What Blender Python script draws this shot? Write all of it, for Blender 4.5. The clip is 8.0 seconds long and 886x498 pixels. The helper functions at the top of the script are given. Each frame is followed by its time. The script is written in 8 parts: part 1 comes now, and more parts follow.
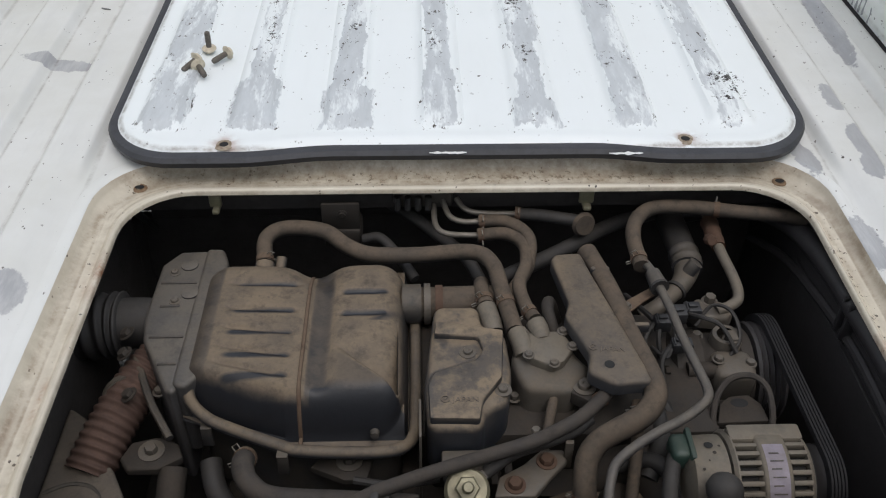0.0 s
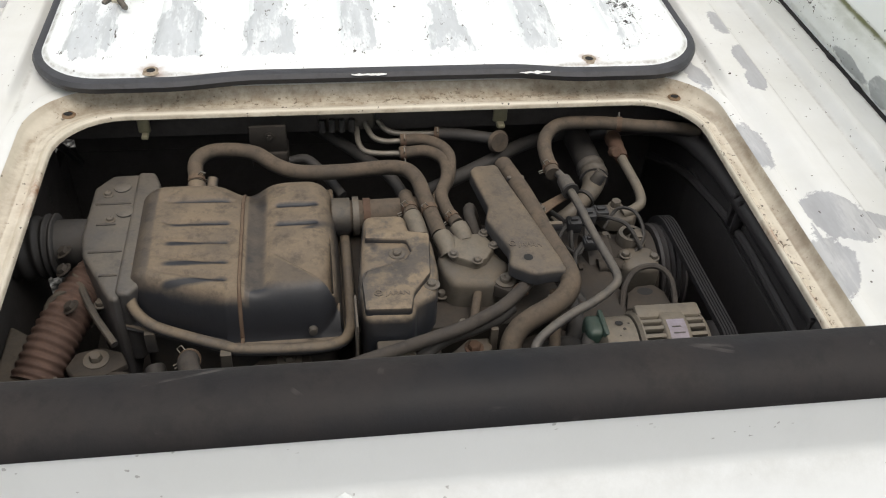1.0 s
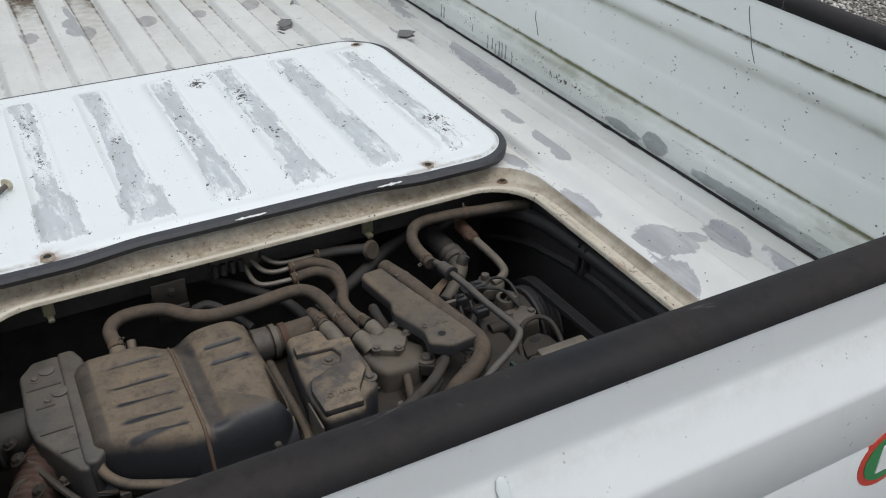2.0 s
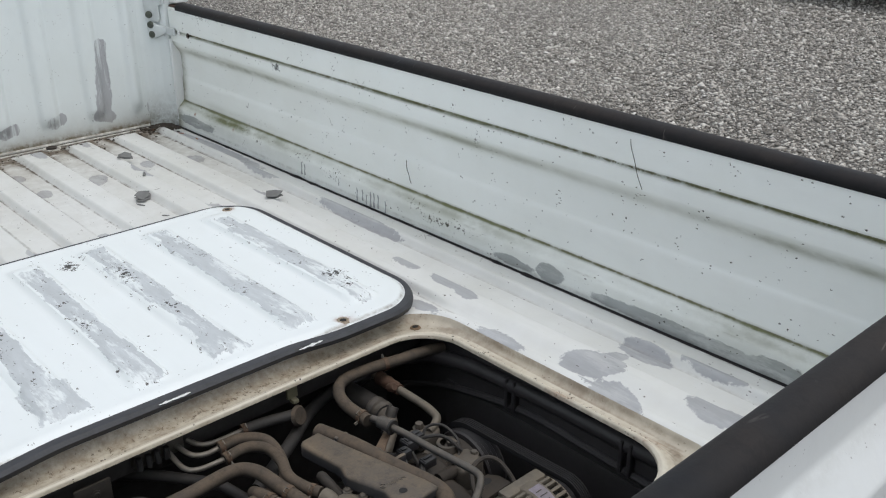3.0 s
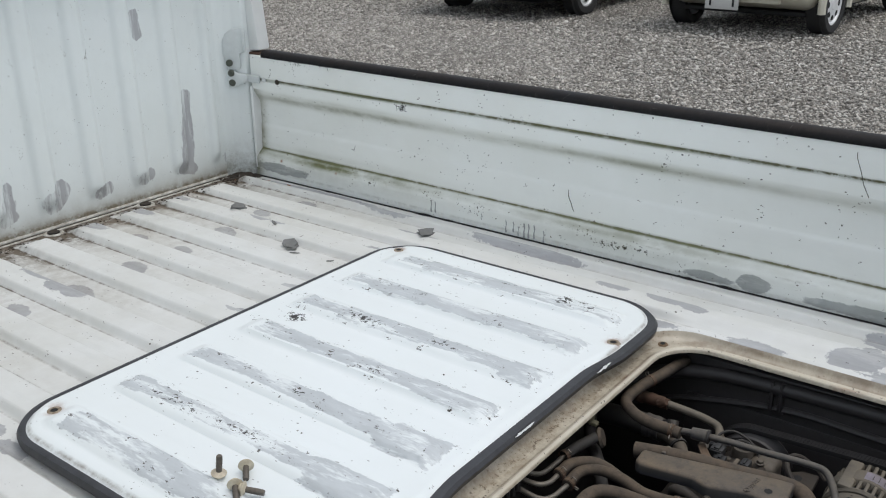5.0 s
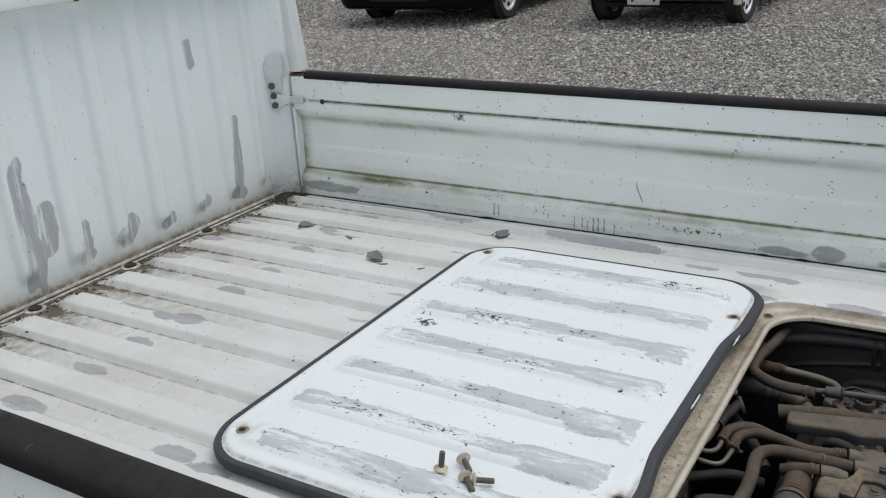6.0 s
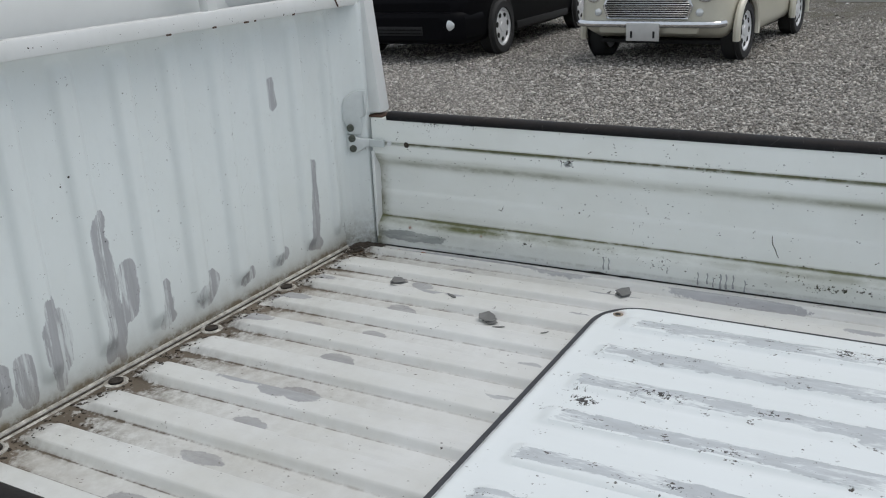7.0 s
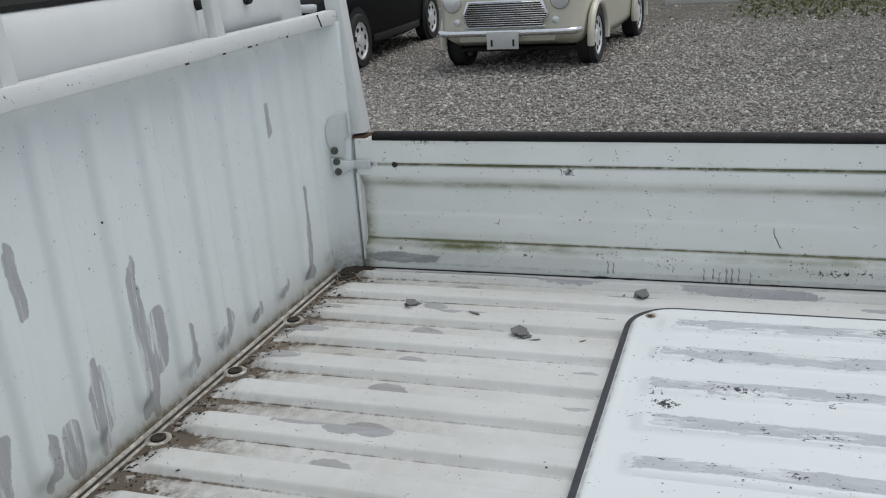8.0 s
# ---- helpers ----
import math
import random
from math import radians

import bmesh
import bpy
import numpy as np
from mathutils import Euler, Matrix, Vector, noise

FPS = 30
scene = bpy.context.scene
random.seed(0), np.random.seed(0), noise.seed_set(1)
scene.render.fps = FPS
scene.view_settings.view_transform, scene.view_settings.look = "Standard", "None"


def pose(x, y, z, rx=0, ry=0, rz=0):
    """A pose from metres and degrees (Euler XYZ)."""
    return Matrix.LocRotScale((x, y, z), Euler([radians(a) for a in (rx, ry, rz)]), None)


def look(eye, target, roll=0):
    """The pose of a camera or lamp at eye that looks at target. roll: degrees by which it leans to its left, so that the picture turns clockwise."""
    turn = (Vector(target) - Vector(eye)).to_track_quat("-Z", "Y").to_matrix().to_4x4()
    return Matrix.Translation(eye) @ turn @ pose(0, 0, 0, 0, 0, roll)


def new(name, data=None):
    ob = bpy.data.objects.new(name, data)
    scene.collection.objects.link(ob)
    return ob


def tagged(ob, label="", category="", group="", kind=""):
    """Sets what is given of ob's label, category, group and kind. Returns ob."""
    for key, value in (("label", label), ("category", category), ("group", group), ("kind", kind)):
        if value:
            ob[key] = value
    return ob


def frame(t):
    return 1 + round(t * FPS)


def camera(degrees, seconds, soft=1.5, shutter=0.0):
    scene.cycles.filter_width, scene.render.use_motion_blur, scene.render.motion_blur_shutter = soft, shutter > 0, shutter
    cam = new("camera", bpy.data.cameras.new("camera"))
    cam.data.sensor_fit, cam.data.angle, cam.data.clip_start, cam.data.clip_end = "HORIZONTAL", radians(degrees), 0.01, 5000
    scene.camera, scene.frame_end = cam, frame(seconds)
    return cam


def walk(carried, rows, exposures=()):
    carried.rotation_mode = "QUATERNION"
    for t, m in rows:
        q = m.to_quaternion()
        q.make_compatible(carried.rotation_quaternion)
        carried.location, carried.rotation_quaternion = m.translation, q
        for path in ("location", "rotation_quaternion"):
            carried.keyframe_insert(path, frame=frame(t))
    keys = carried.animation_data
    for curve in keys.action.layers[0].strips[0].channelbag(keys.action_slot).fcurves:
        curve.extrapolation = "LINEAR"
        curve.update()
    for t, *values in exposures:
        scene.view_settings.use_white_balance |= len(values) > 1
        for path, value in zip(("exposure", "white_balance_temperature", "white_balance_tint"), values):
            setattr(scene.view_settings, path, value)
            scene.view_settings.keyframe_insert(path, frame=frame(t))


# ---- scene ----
cam = camera(51.6, 8.0, 1.1)
PATH = [
    (0, (0.002, -0.166, 1.261), (0.059, 1.361, -0.029), 0.7),
    (0.3, (0.011, -0.204, 1.258), (0.072, 1.283, -0.078), 1.2),
    (0.5, (0.013, -0.219, 1.248), (0.098, 1.251, -0.106), 1.7),
    (1, (-0.026, -0.263, 1.243), (0.233, 1.221, -0.073), 3.7),
    (1.5, (-0.129, -0.311, 1.265), (0.411, 1.189, 0.057), 3.1),
    (2, (-0.228, -0.348, 1.298), (0.566, 1.137, 0.219), 0.4),
    (2.2, (-0.242, -0.335, 1.311), (0.637, 1.149, 0.298), -0.8),
    (3.3, (-0.461, -0.223, 1.304), (0.871, 1.059, 0.54), 0.0),
    (3.5, (-0.542, -0.209, 1.316), (0.841, 1.019, 0.554), -0.2),
    (4, (-0.676, -0.177, 1.323), (0.759, 1.001, 0.578), -1.5),
    (4.5, (-0.738, -0.014, 1.309), (0.701, 1.172, 0.584), -1.4),
    (4.7, (-0.751, 0.066, 1.308), (0.697, 1.239, 0.582), -1.0),
    (5.8, (-1.023, 0.345, 1.34), (0.543, 1.355, 0.613), -3.1),
    (6, (-1.049, 0.395, 1.341), (0.534, 1.384, 0.622), -3.7),
    (6.5, (-1.045, 0.584, 1.338), (0.566, 1.561, 0.668), -4.4),
    (7, (-1.029, 0.73, 1.342), (0.61, 1.669, 0.685), -3.0),
    (7.5, (-1.046, 0.858, 1.32), (0.669, 1.628, 0.639), -2.9),
    (8, (-1.135, 1.04, 1.364), (0.646, 1.676, 0.713), -4.4),
]
EXPOSURE = [(0.0, 0.08, 6550, 12), (0.3, 0.34, 6700, 11), (0.5, 0.5, 6800, 11), (1.0, 0.56, 7050, 11), (1.5, 0.28, 6800, 10), (2.0, 0.1, 6500, 10), (3.5, 0.14, 6500, 10), (4.5, 0.12, 6500, 10), (6.0, -0.02, 6500, 10), (8.0, -0.18, 6450, 10)]
walk(cam, [(t, look(eye, target, roll)) for t, eye, target, roll in PATH], EXPOSURE)

# ---- world, light ----
world = bpy.data.worlds.new("overcast_sky")
scene.world = world
world.use_nodes = True
wn, wl = world.node_tree.nodes, world.node_tree.links
sky = wn.new("ShaderNodeTexSky")
sky.sky_type = "NISHITA"
sky.sun_disc = False
sky.sun_elevation, sky.sun_rotation = radians(70), radians(188)
sky.dust_density, sky.air_density = 6.0, 1.0
cloud = wn.new("ShaderNodeMix")
cloud.data_type = "RGBA"
cloud.inputs[0].default_value = 0.72
cloud.inputs[7].default_value = (7.05, 7.65, 8.35, 1)
wl.new(sky.outputs[0], cloud.inputs[6])
wl.new(cloud.outputs[2], wn["Background"].inputs[0])
wn["Background"].inputs[1].default_value = 0.107
sun = new("sun", bpy.data.lights.new("sun", "SUN"))
sun.data.energy, sun.data.angle, sun.data.color = 1.0, radians(35), (1.0, 0.97, 0.93)
sun.matrix_world = look((2.2, -1.8, 8.6), (0, 1, 0.6))

F = 0.66        # bed floor
GZ = 0.0       # gravel yard


# ---- materials ----
def material(name, rough=0.5, metal=0.0, coat=0.0):
    m = bpy.data.materials.new(name)
    m.use_nodes = True
    b = m.node_tree.nodes["Principled BSDF"]
    b.inputs["Roughness"].default_value = rough
    b.inputs["Metallic"].default_value = metal
    b.inputs["Coat Weight"].default_value = coat
    return m, m.node_tree.nodes, m.node_tree.links, b


def rgb(c):
    return (*c, 1.0)


def coords(n, l, scale, space="Object"):
    tc = n.new("ShaderNodeTexCoord")
    mp = n.new("ShaderNodeMapping")
    mp.inputs["Scale"].default_value = scale if hasattr(scale, "__len__") else (scale,) * 3
    l.new(tc.outputs[space], mp.inputs[0])
    return mp.outputs[0]


def noise_fac(n, l, scale, detail=4.0, rough=0.6, vec=None):
    t = n.new("ShaderNodeTexNoise")
    t.inputs["Scale"].default_value = scale
    t.inputs["Detail"].default_value = detail
    t.inputs["Roughness"].default_value = rough
    l.new(vec if vec is not None else coords(n, l, 1.0), t.inputs["Vector"])
    return t.outputs["Fac"]


def ramp(n, l, fac, *stops):
    r = n.new("ShaderNodeValToRGB")
    els = r.color_ramp.elements
    while len(els) < len(stops):
        els.new(0.5)
    for e, (p, c) in zip(els, stops):
        e.position = p
        e.color = rgb(c) if hasattr(c, "__len__") else (c, c, c, 1)
    l.new(fac, r.inputs[0])
    return r.outputs[0]


def mix(n, l, fac, a, b):
    x = n.new("ShaderNodeMix")
    x.data_type = "RGBA"
    for sock, v in ((x.inputs[0], fac), (x.inputs[6], a), (x.inputs[7], b)):
        if hasattr(v, "links") or hasattr(v, "is_linked"):
            l.new(v, sock)
        else:
            sock.default_value = rgb(v) if hasattr(v, "__len__") else v
    return x.outputs[2]


def calc(n, l, op, a, b=0.0, clamp=False):
    x = n.new("ShaderNodeMath")
    x.operation, x.use_clamp = op, clamp
    for sock, v in zip(x.inputs, (a, b)):
        if hasattr(v, "is_linked"):
            l.new(v, sock)
        else:
            sock.default_value = v
    return x.outputs[0]


def bump(n, l, b, height, strength=0.3, distance=0.002):
    x = n.new("ShaderNodeBump")
    x.inputs["Strength"].default_value = strength
    x.inputs["Distance"].default_value = distance
    l.new(height, x.inputs["Height"])
    l.new(x.outputs[0], b.inputs["Normal"])


def attr(n, name):
    a = n.new("ShaderNodeAttribute")
    a.attribute_name = name
    return a.outputs["Fac"]


def step(n, l, v, lo, hi):
    m = n.new("ShaderNodeMapRange")
    m.clamp = True
    m.inputs["From Min"].default_value = lo
    m.inputs["From Max"].default_value = hi
    l.new(v, m.inputs["Value"])
    return m.outputs[0]


def upward(n, l):
    g = n.new("ShaderNodeNewGeometry")
    s = n.new("ShaderNodeSeparateXYZ")
    l.new(g.outputs["Normal"], s.inputs[0])
    return s.outputs["Z"]


def worn_paint(name, white, primer, dirt, rough=0.42, chips=0.62, edge=0.011, film=0.25, stretch=(1, 1, 1), thin=0.0, flakes=0.0, specks=0.85, grain=(1, 0.22, 1)):
    """White paint; 'primer' holds the reach into grey primer patches, 'dirt' the grime, 'rust' the rusty spots of the sheet."""
    m, n, l, b = material(name, rough)
    v = coords(n, l, 1.0)
    big = noise_fac(n, l, 7, 5, 0.6, v)
    fine = noise_fac(n, l, 240, 3, 0.7, v)
    mid = noise_fac(n, l, 42, 5, 0.65, v)
    col = mix(n, l, calc(n, l, "MULTIPLY", step(n, l, big, 0.35, 0.8), film), white, tuple(c * k for c, k in zip(white, (0.80, 0.79, 0.74))))
    streak = noise_fac(n, l, 1.0, 4, 0.6, coords(n, l, (60, 9, 30)))
    col = mix(n, l, calc(n, l, "MULTIPLY", step(n, l, streak, 0.52, 0.8), film), col, tuple(c * 0.86 for c in white))
    # primer with ragged edges
    ragged = noise_fac(n, l, 42, 6, 0.7, coords(n, l, stretch))
    reach = calc(n, l, "ADD", attr(n, "primer"), calc(n, l, "MULTIPLY", calc(n, l, "SUBTRACT", ragged, 0.5), edge * 2.4))
    inside = step(n, l, reach, -0.0006, 0.0008)
    brushed = noise_fac(n, l, 55, 4, 0.7, coords(n, l, grain))
    tone = mix(n, l, step(n, l, brushed, 0.35, 0.7), primer, tuple(c * 1.22 for c in primer))
    cover = calc(n, l, "MULTIPLY", inside, calc(n, l, "SUBTRACT", 1.0, calc(n, l, "MULTIPLY", step(n, l, noise_fac(n, l, 30, 5, 0.75, coords(n, l, grain)), 0.5, 0.6), thin)))
    col = mix(n, l, cover, col, tone)
    # chips through to dark metal
    spot = n.new("ShaderNodeTexVoronoi")
    spot.inputs["Scale"].default_value = 95
    l.new(v, spot.inputs["Vector"])
    lucky = step(n, l, noise_fac(n, l, 23, 2, 0.5, v), chips, chips + 0.06)
    chip = calc(n, l, "MULTIPLY", calc(n, l, "LESS_THAN", calc(n, l, "ADD", spot.outputs["Distance"], calc(n, l, "MULTIPLY", calc(n, l, "SUBTRACT", noise_fac(n, l, 420, 3, 0.7, coords(n, l, (1, 0.6, 1))), 0.5), 0.55)), 0.15), lucky)
    col = mix(n, l, chip, col, (0.045, 0.04, 0.035))
    near = calc(n, l, "LESS_THAN", calc(n, l, "ABSOLUTE", calc(n, l, "SUBTRACT", reach, 0.004)), 0.010)
    torn = step(n, l, noise_fac(n, l, 150, 4, 0.75, coords(n, l, (1, 0.4, 1))), 0.60, 0.615)
    flaked = calc(n, l, "MULTIPLY", calc(n, l, "MULTIPLY", near, torn), step(n, l, noise_fac(n, l, 30, 2, 0.5, v), 0.50, 0.54))
    col = mix(n, l, calc(n, l, "MULTIPLY", flaked, flakes), col, (0.06, 0.052, 0.045))
    worn = calc(n, l, "ADD", attr(n, "chip"), calc(n, l, "MULTIPLY", calc(n, l, "SUBTRACT", noise_fac(n, l, 130, 4, 0.75, v), 0.56), 0.09))
    col = mix(n, l, step(n, l, worn, 0.0, 0.002), col, (0.03, 0.028, 0.026))
    cell = n.new("ShaderNodeTexVoronoi")
    cell.feature = "DISTANCE_TO_EDGE"
    cell.inputs["Scale"].default_value = 17
    l.new(coords(n, l, (1.3, 0.7, 0.9)), cell.inputs["Vector"])
    hair = calc(n, l, "MULTIPLY", calc(n, l, "LESS_THAN", cell.outputs["Distance"], 0.007), step(n, l, noise_fac(n, l, 24, 2, 0.5, v), 0.72, 0.735))
    dots = n.new("ShaderNodeTexVoronoi")
    dots.inputs["Scale"].default_value = 210
    l.new(coords(n, l, (1, 0.5, 1)), dots.inputs["Vector"])
    fleck = calc(n, l, "MULTIPLY", calc(n, l, "LESS_THAN", calc(n, l, "ADD", dots.outputs["Distance"], calc(n, l, "MULTIPLY", calc(n, l, "SUBTRACT", noise_fac(n, l, 600, 2, 0.6, v), 0.5), 0.5)), 0.18), step(n, l, noise_fac(n, l, 48, 3, 0.6, v), 0.60, 0.62))
    col = mix(n, l, calc(n, l, "MULTIPLY", calc(n, l, "MAXIMUM", hair, fleck), specks), col, (0.07, 0.06, 0.05))
    crusty = calc(n, l, "ADD", calc(n, l, "MULTIPLY", mid, 0.6), calc(n, l, "MULTIPLY", noise_fac(n, l, 130, 4, 0.75, v), 0.4))
    grime = calc(n, l, "MULTIPLY", attr(n, "dirt"), calc(n, l, "ADD", calc(n, l, "MULTIPLY", step(n, l, crusty, 0.40, 0.60), 1.2), 0.16), True)
    col = mix(n, l, grime, col, mix(n, l, fine, dirt, tuple(c * 2.2 for c in dirt)))
    glaze = calc(n, l, "MULTIPLY", attr(n, "stain"), calc(n, l, "ADD", calc(n, l, "MULTIPLY", step(n, l, mid, 0.3, 0.65), 0.5), 0.55), True)
    col = mix(n, l, glaze, col, mix(n, l, fine, (0.20, 0.16, 0.118), (0.33, 0.275, 0.21)))
    moss = calc(n, l, "MULTIPLY", attr(n, "moss"), calc(n, l, "ADD", step(n, l, noise_fac(n, l, 16, 5, 0.7, coords(n, l, (1, 0.5, 1))), 0.3, 0.62), 0.3), True)
    col = mix(n, l, moss, col, mix(n, l, fine, (0.080, 0.088, 0.03), (0.205, 0.215, 0.10)))
    rust = calc(n, l, "MULTIPLY", attr(n, "rust"), step(n, l, mid, 0.38, 0.6))
    col = mix(n, l, rust, col, mix(n, l, fine, (0.10, 0.03, 0.012), (0.38, 0.14, 0.04)))
    l.new(col, b.inputs["Base Color"])
    l.new(calc(n, l, "ADD", calc(n, l, "MULTIPLY", inside, 0.12), calc(n, l, "ADD", rough - 0.08, calc(n, l, "MULTIPLY", mid, 0.2))), b.inputs["Roughness"])
    bump(n, l, b, calc(n, l, "SUBTRACT", calc(n, l, "ADD", mid, calc(n, l, "MULTIPLY", fine, 0.3)), calc(n, l, "MULTIPLY", inside, 0.35)), 0.16, 0.0012)
    return m


PAINT_BED = worn_paint("bed_paint", (0.70, 0.715, 0.705), (0.345, 0.356, 0.372), (0.046, 0.035, 0.024), 0.5, 0.655, 0.0065, 0.65, (2.0, 1.7, 2.0), 0.25, 0.0, 0.85)
PAINT_LID = worn_paint("lid_paint", (0.77, 0.815, 0.825), (0.455, 0.485, 0.505), (0.09, 0.07, 0.05), 0.36, 0.62, 0.014, 0.15, (1, 0.28, 1), 0.9, 1.0, 0.6)
PAINT_WALL = worn_paint("panel_paint", (0.735, 0.785, 0.785), (0.36, 0.37, 0.385), (0.09, 0.08, 0.05), 0.36, 0.66, 0.0085, 0.25, (1.8, 1, 0.4), 0.8, 0.0, 0.6, (1.6, 1, 0.14))
PAINT_TAIL = worn_paint("tailgate_paint", (0.68, 0.705, 0.71), (0.36, 0.37, 0.385), (0.09, 0.08, 0.05), 0.4, 0.71, 0.013, 0.35, (1, 1, 0.45), 0.5, 0.0, 0.45)
PAINT_GATE = worn_paint("gate_paint", (0.88, 0.91, 0.885), (0.37, 0.39, 0.39), (0.075, 0.068, 0.036), 0.36, 0.605, 0.0065, 0.3, (1, 0.6, 1), 0.4, 0.0, 1.0)
FLANGE = worn_paint("flange_paint", (0.68, 0.635, 0.535), (0.25, 0.195, 0.135), (0.155, 0.115, 0.075), 0.34, 0.57, 0.012, 0.8, (0.6, 0.6, 1), 0.5, 1.0)


def dusty(name, base, dust, rough=0.6, metal=0.0, amount=0.8, scale=30, lift=0.25, even=0.3, wiped=False, gloss=0.5, scuffs=0.0, rubs=0.0):
    """A surface with dust lying on what faces up."""
    m, n, l, b = material(name, rough, metal)
    b.inputs["Specular IOR Level"].default_value = gloss
    v = coords(n, l, 1.0)
    mid, fine = noise_fac(n, l, scale, 5, 0.65, v), noise_fac(n, l, 260, 3, 0.7, v)
    lying = calc(n, l, "MULTIPLY", step(n, l, upward(n, l), -0.1 - lift, 0.75), calc(n, l, "ADD", calc(n, l, "MULTIPLY", step(n, l, mid, 0.32, 0.62), 1 - even), even), True)
    lying = calc(n, l, "MULTIPLY", lying, amount)
    if wiped:
        lying = calc(n, l, "MULTIPLY", lying, step(n, l, calc(n, l, "ADD", attr(n, "wipe"), calc(n, l, "MULTIPLY", calc(n, l, "SUBTRACT", mid, 0.5), 0.9)), 0.75, 0.35))
    if rubs:
        worn = step(n, l, noise_fac(n, l, 24, 6, 0.6, coords(n, l, (1.0, 1.0, 1.0))), 0.5, 0.58)
        lying = calc(n, l, "MULTIPLY", lying, calc(n, l, "SUBTRACT", 1.0, calc(n, l, "MULTIPLY", worn, rubs)))
    body = mix(n, l, step(n, l, mid, 0.3, 0.7), base, tuple(c * 0.65 for c in base))
    col = mix(n, l, lying, body, mix(n, l, fine, tuple(c * 0.62 for c in dust), dust))
    oily = step(n, l, noise_fac(n, l, 62, 6, 0.72, v), 0.5, 0.68)
    col = mix(n, l, calc(n, l, "MULTIPLY", oily, 0.5), col, tuple(c * 0.55 for c in base))
    if scuffs:
        web = n.new("ShaderNodeTexVoronoi")
        web.feature = "DISTANCE_TO_EDGE"
        web.inputs["Scale"].default_value = 13
        l.new(coords(n, l, (0.8, 1.6, 1.6)), web.inputs["Vector"])
        scuff = calc(n, l, "MULTIPLY", calc(n, l, "LESS_THAN", web.outputs["Distance"], 0.012), step(n, l, noise_fac(n, l, 19, 3, 0.6, v), 0.60, 0.66))
        rubbed = step(n, l, noise_fac(n, l, 55, 5, 0.7, coords(n, l, (0.35, 1, 1))), 0.64, 0.74)
        col = mix(n, l, calc(n, l, "MULTIPLY", calc(n, l, "MAXIMUM", scuff, calc(n, l, "MULTIPLY", rubbed, 0.45)), scuffs), col, (0.17, 0.155, 0.145))
    l.new(col, b.inputs["Base Color"])
    l.new(calc(n, l, "ADD", rough - 0.1, calc(n, l, "MULTIPLY", lying, 0.35)), b.inputs["Roughness"])
    if metal:
        l.new(calc(n, l, "MULTIPLY", calc(n, l, "SUBTRACT", 1.0, lying), metal), b.inputs["Metallic"])
    bump(n, l, b, calc(n, l, "ADD", mid, calc(n, l, "MULTIPLY", fine, 0.5)), 0.25, 0.0015)
    return m


DUST = (0.135, 0.11, 0.08)
PLASTIC = dusty("dusty_black_plastic", (0.028, 0.03, 0.034), DUST, 0.5, 0, 0.8, 26)
COVER = dusty("dusty_cover_plastic", (0.035, 0.037, 0.042), (0.205, 0.157, 0.106), 0.55, 0, 0.95, 15, -0.15, 0.4)
AIRBOX = dusty("air_box_plastic", (0.017, 0.0185, 0.023), (0.218, 0.166, 0.112), 0.55, 0, 0.95, 20, -0.15, 0.55, True)
COVER_WORN = dusty("rubbed_cover_plastic", (0.028, 0.032, 0.040), (0.262, 0.200, 0.133), 0.5, 0, 0.95, 15, -0.15, 0.5, False, 0.5, 0.0, 0.6)
HOSE = dusty("dusty_rubber_hose", (0.022, 0.020, 0.018), (0.140, 0.105, 0.074), 0.7, 0, 0.9, 40, 0.3, 0.55)
GREYHOSE = dusty("grey_dusted_hose", (0.020, 0.019, 0.019), (0.078, 0.064, 0.052), 0.7, 0, 0.85, 40, 0.2, 0.35)
DARKHOSE = dusty("dark_rubber_hose", (0.024, 0.024, 0.025), (0.064, 0.056, 0.048), 0.65, 0, 0.6, 40)
ALLOY = dusty("dusty_alloy", (0.12, 0.112, 0.10), (0.15, 0.12, 0.087), 0.55, 0.4, 0.85, 34, 0.3)
STEEL = dusty("dull_steel", (0.13, 0.12, 0.108), (0.15, 0.121, 0.088), 0.5, 0.5, 0.75, 60)
BRIGHT = dusty("zinc_steel", (0.24, 0.225, 0.2), (0.19, 0.158, 0.118), 0.45, 0.6, 0.6, 90)
CAPMAT = dusty("grey_dusted_plastic", (0.05, 0.05, 0.053), (0.155, 0.133, 0.105), 0.45, 0, 0.8, 24, -0.1, 0.45)
LATCHBOLT = dusty("green_grey_zinc", (0.10, 0.115, 0.095), (0.10, 0.10, 0.07), 0.55, 0.3, 0.5, 120)
STRAP = dusty("dusty_rust_strap", (0.075, 0.04, 0.025), (0.165, 0.118, 0.078), 0.7, 0, 0.9, 60, 0.0, 0.5)
ZINC = dusty("yellow_zinc", (0.33, 0.315, 0.215), (0.24, 0.205, 0.14), 0.45, 0.5, 0.65, 60)
EARTHY = dusty("earth_dusted_casting", (0.06, 0.045, 0.034), (0.235, 0.180, 0.125), 0.75, 0, 0.9, 30, 0.2, 0.4)
SHIELD = dusty("grey_brown_shield", (0.075, 0.064, 0.054), (0.165, 0.135, 0.105), 0.7, 0, 0.8, 60, 0.3, 0.3)
PIT = dusty("sooty_black_steel", (0.066, 0.061, 0.059), (0.088, 0.079, 0.070), 0.75, 0, 0.6, 30, 0.25, 0.3, False, 0.25)
ALT = dusty("pale_dusted_alloy", (0.125, 0.116, 0.10), (0.20, 0.168, 0.126), 0.5, 0.3, 0.9, 40, 0.4, 0.5)
BEAD = dusty("grimy_white_bead", (0.70, 0.69, 0.64), (0.20, 0.165, 0.12), 0.5, 0, 0.75, 60, 0.0, 0.0)
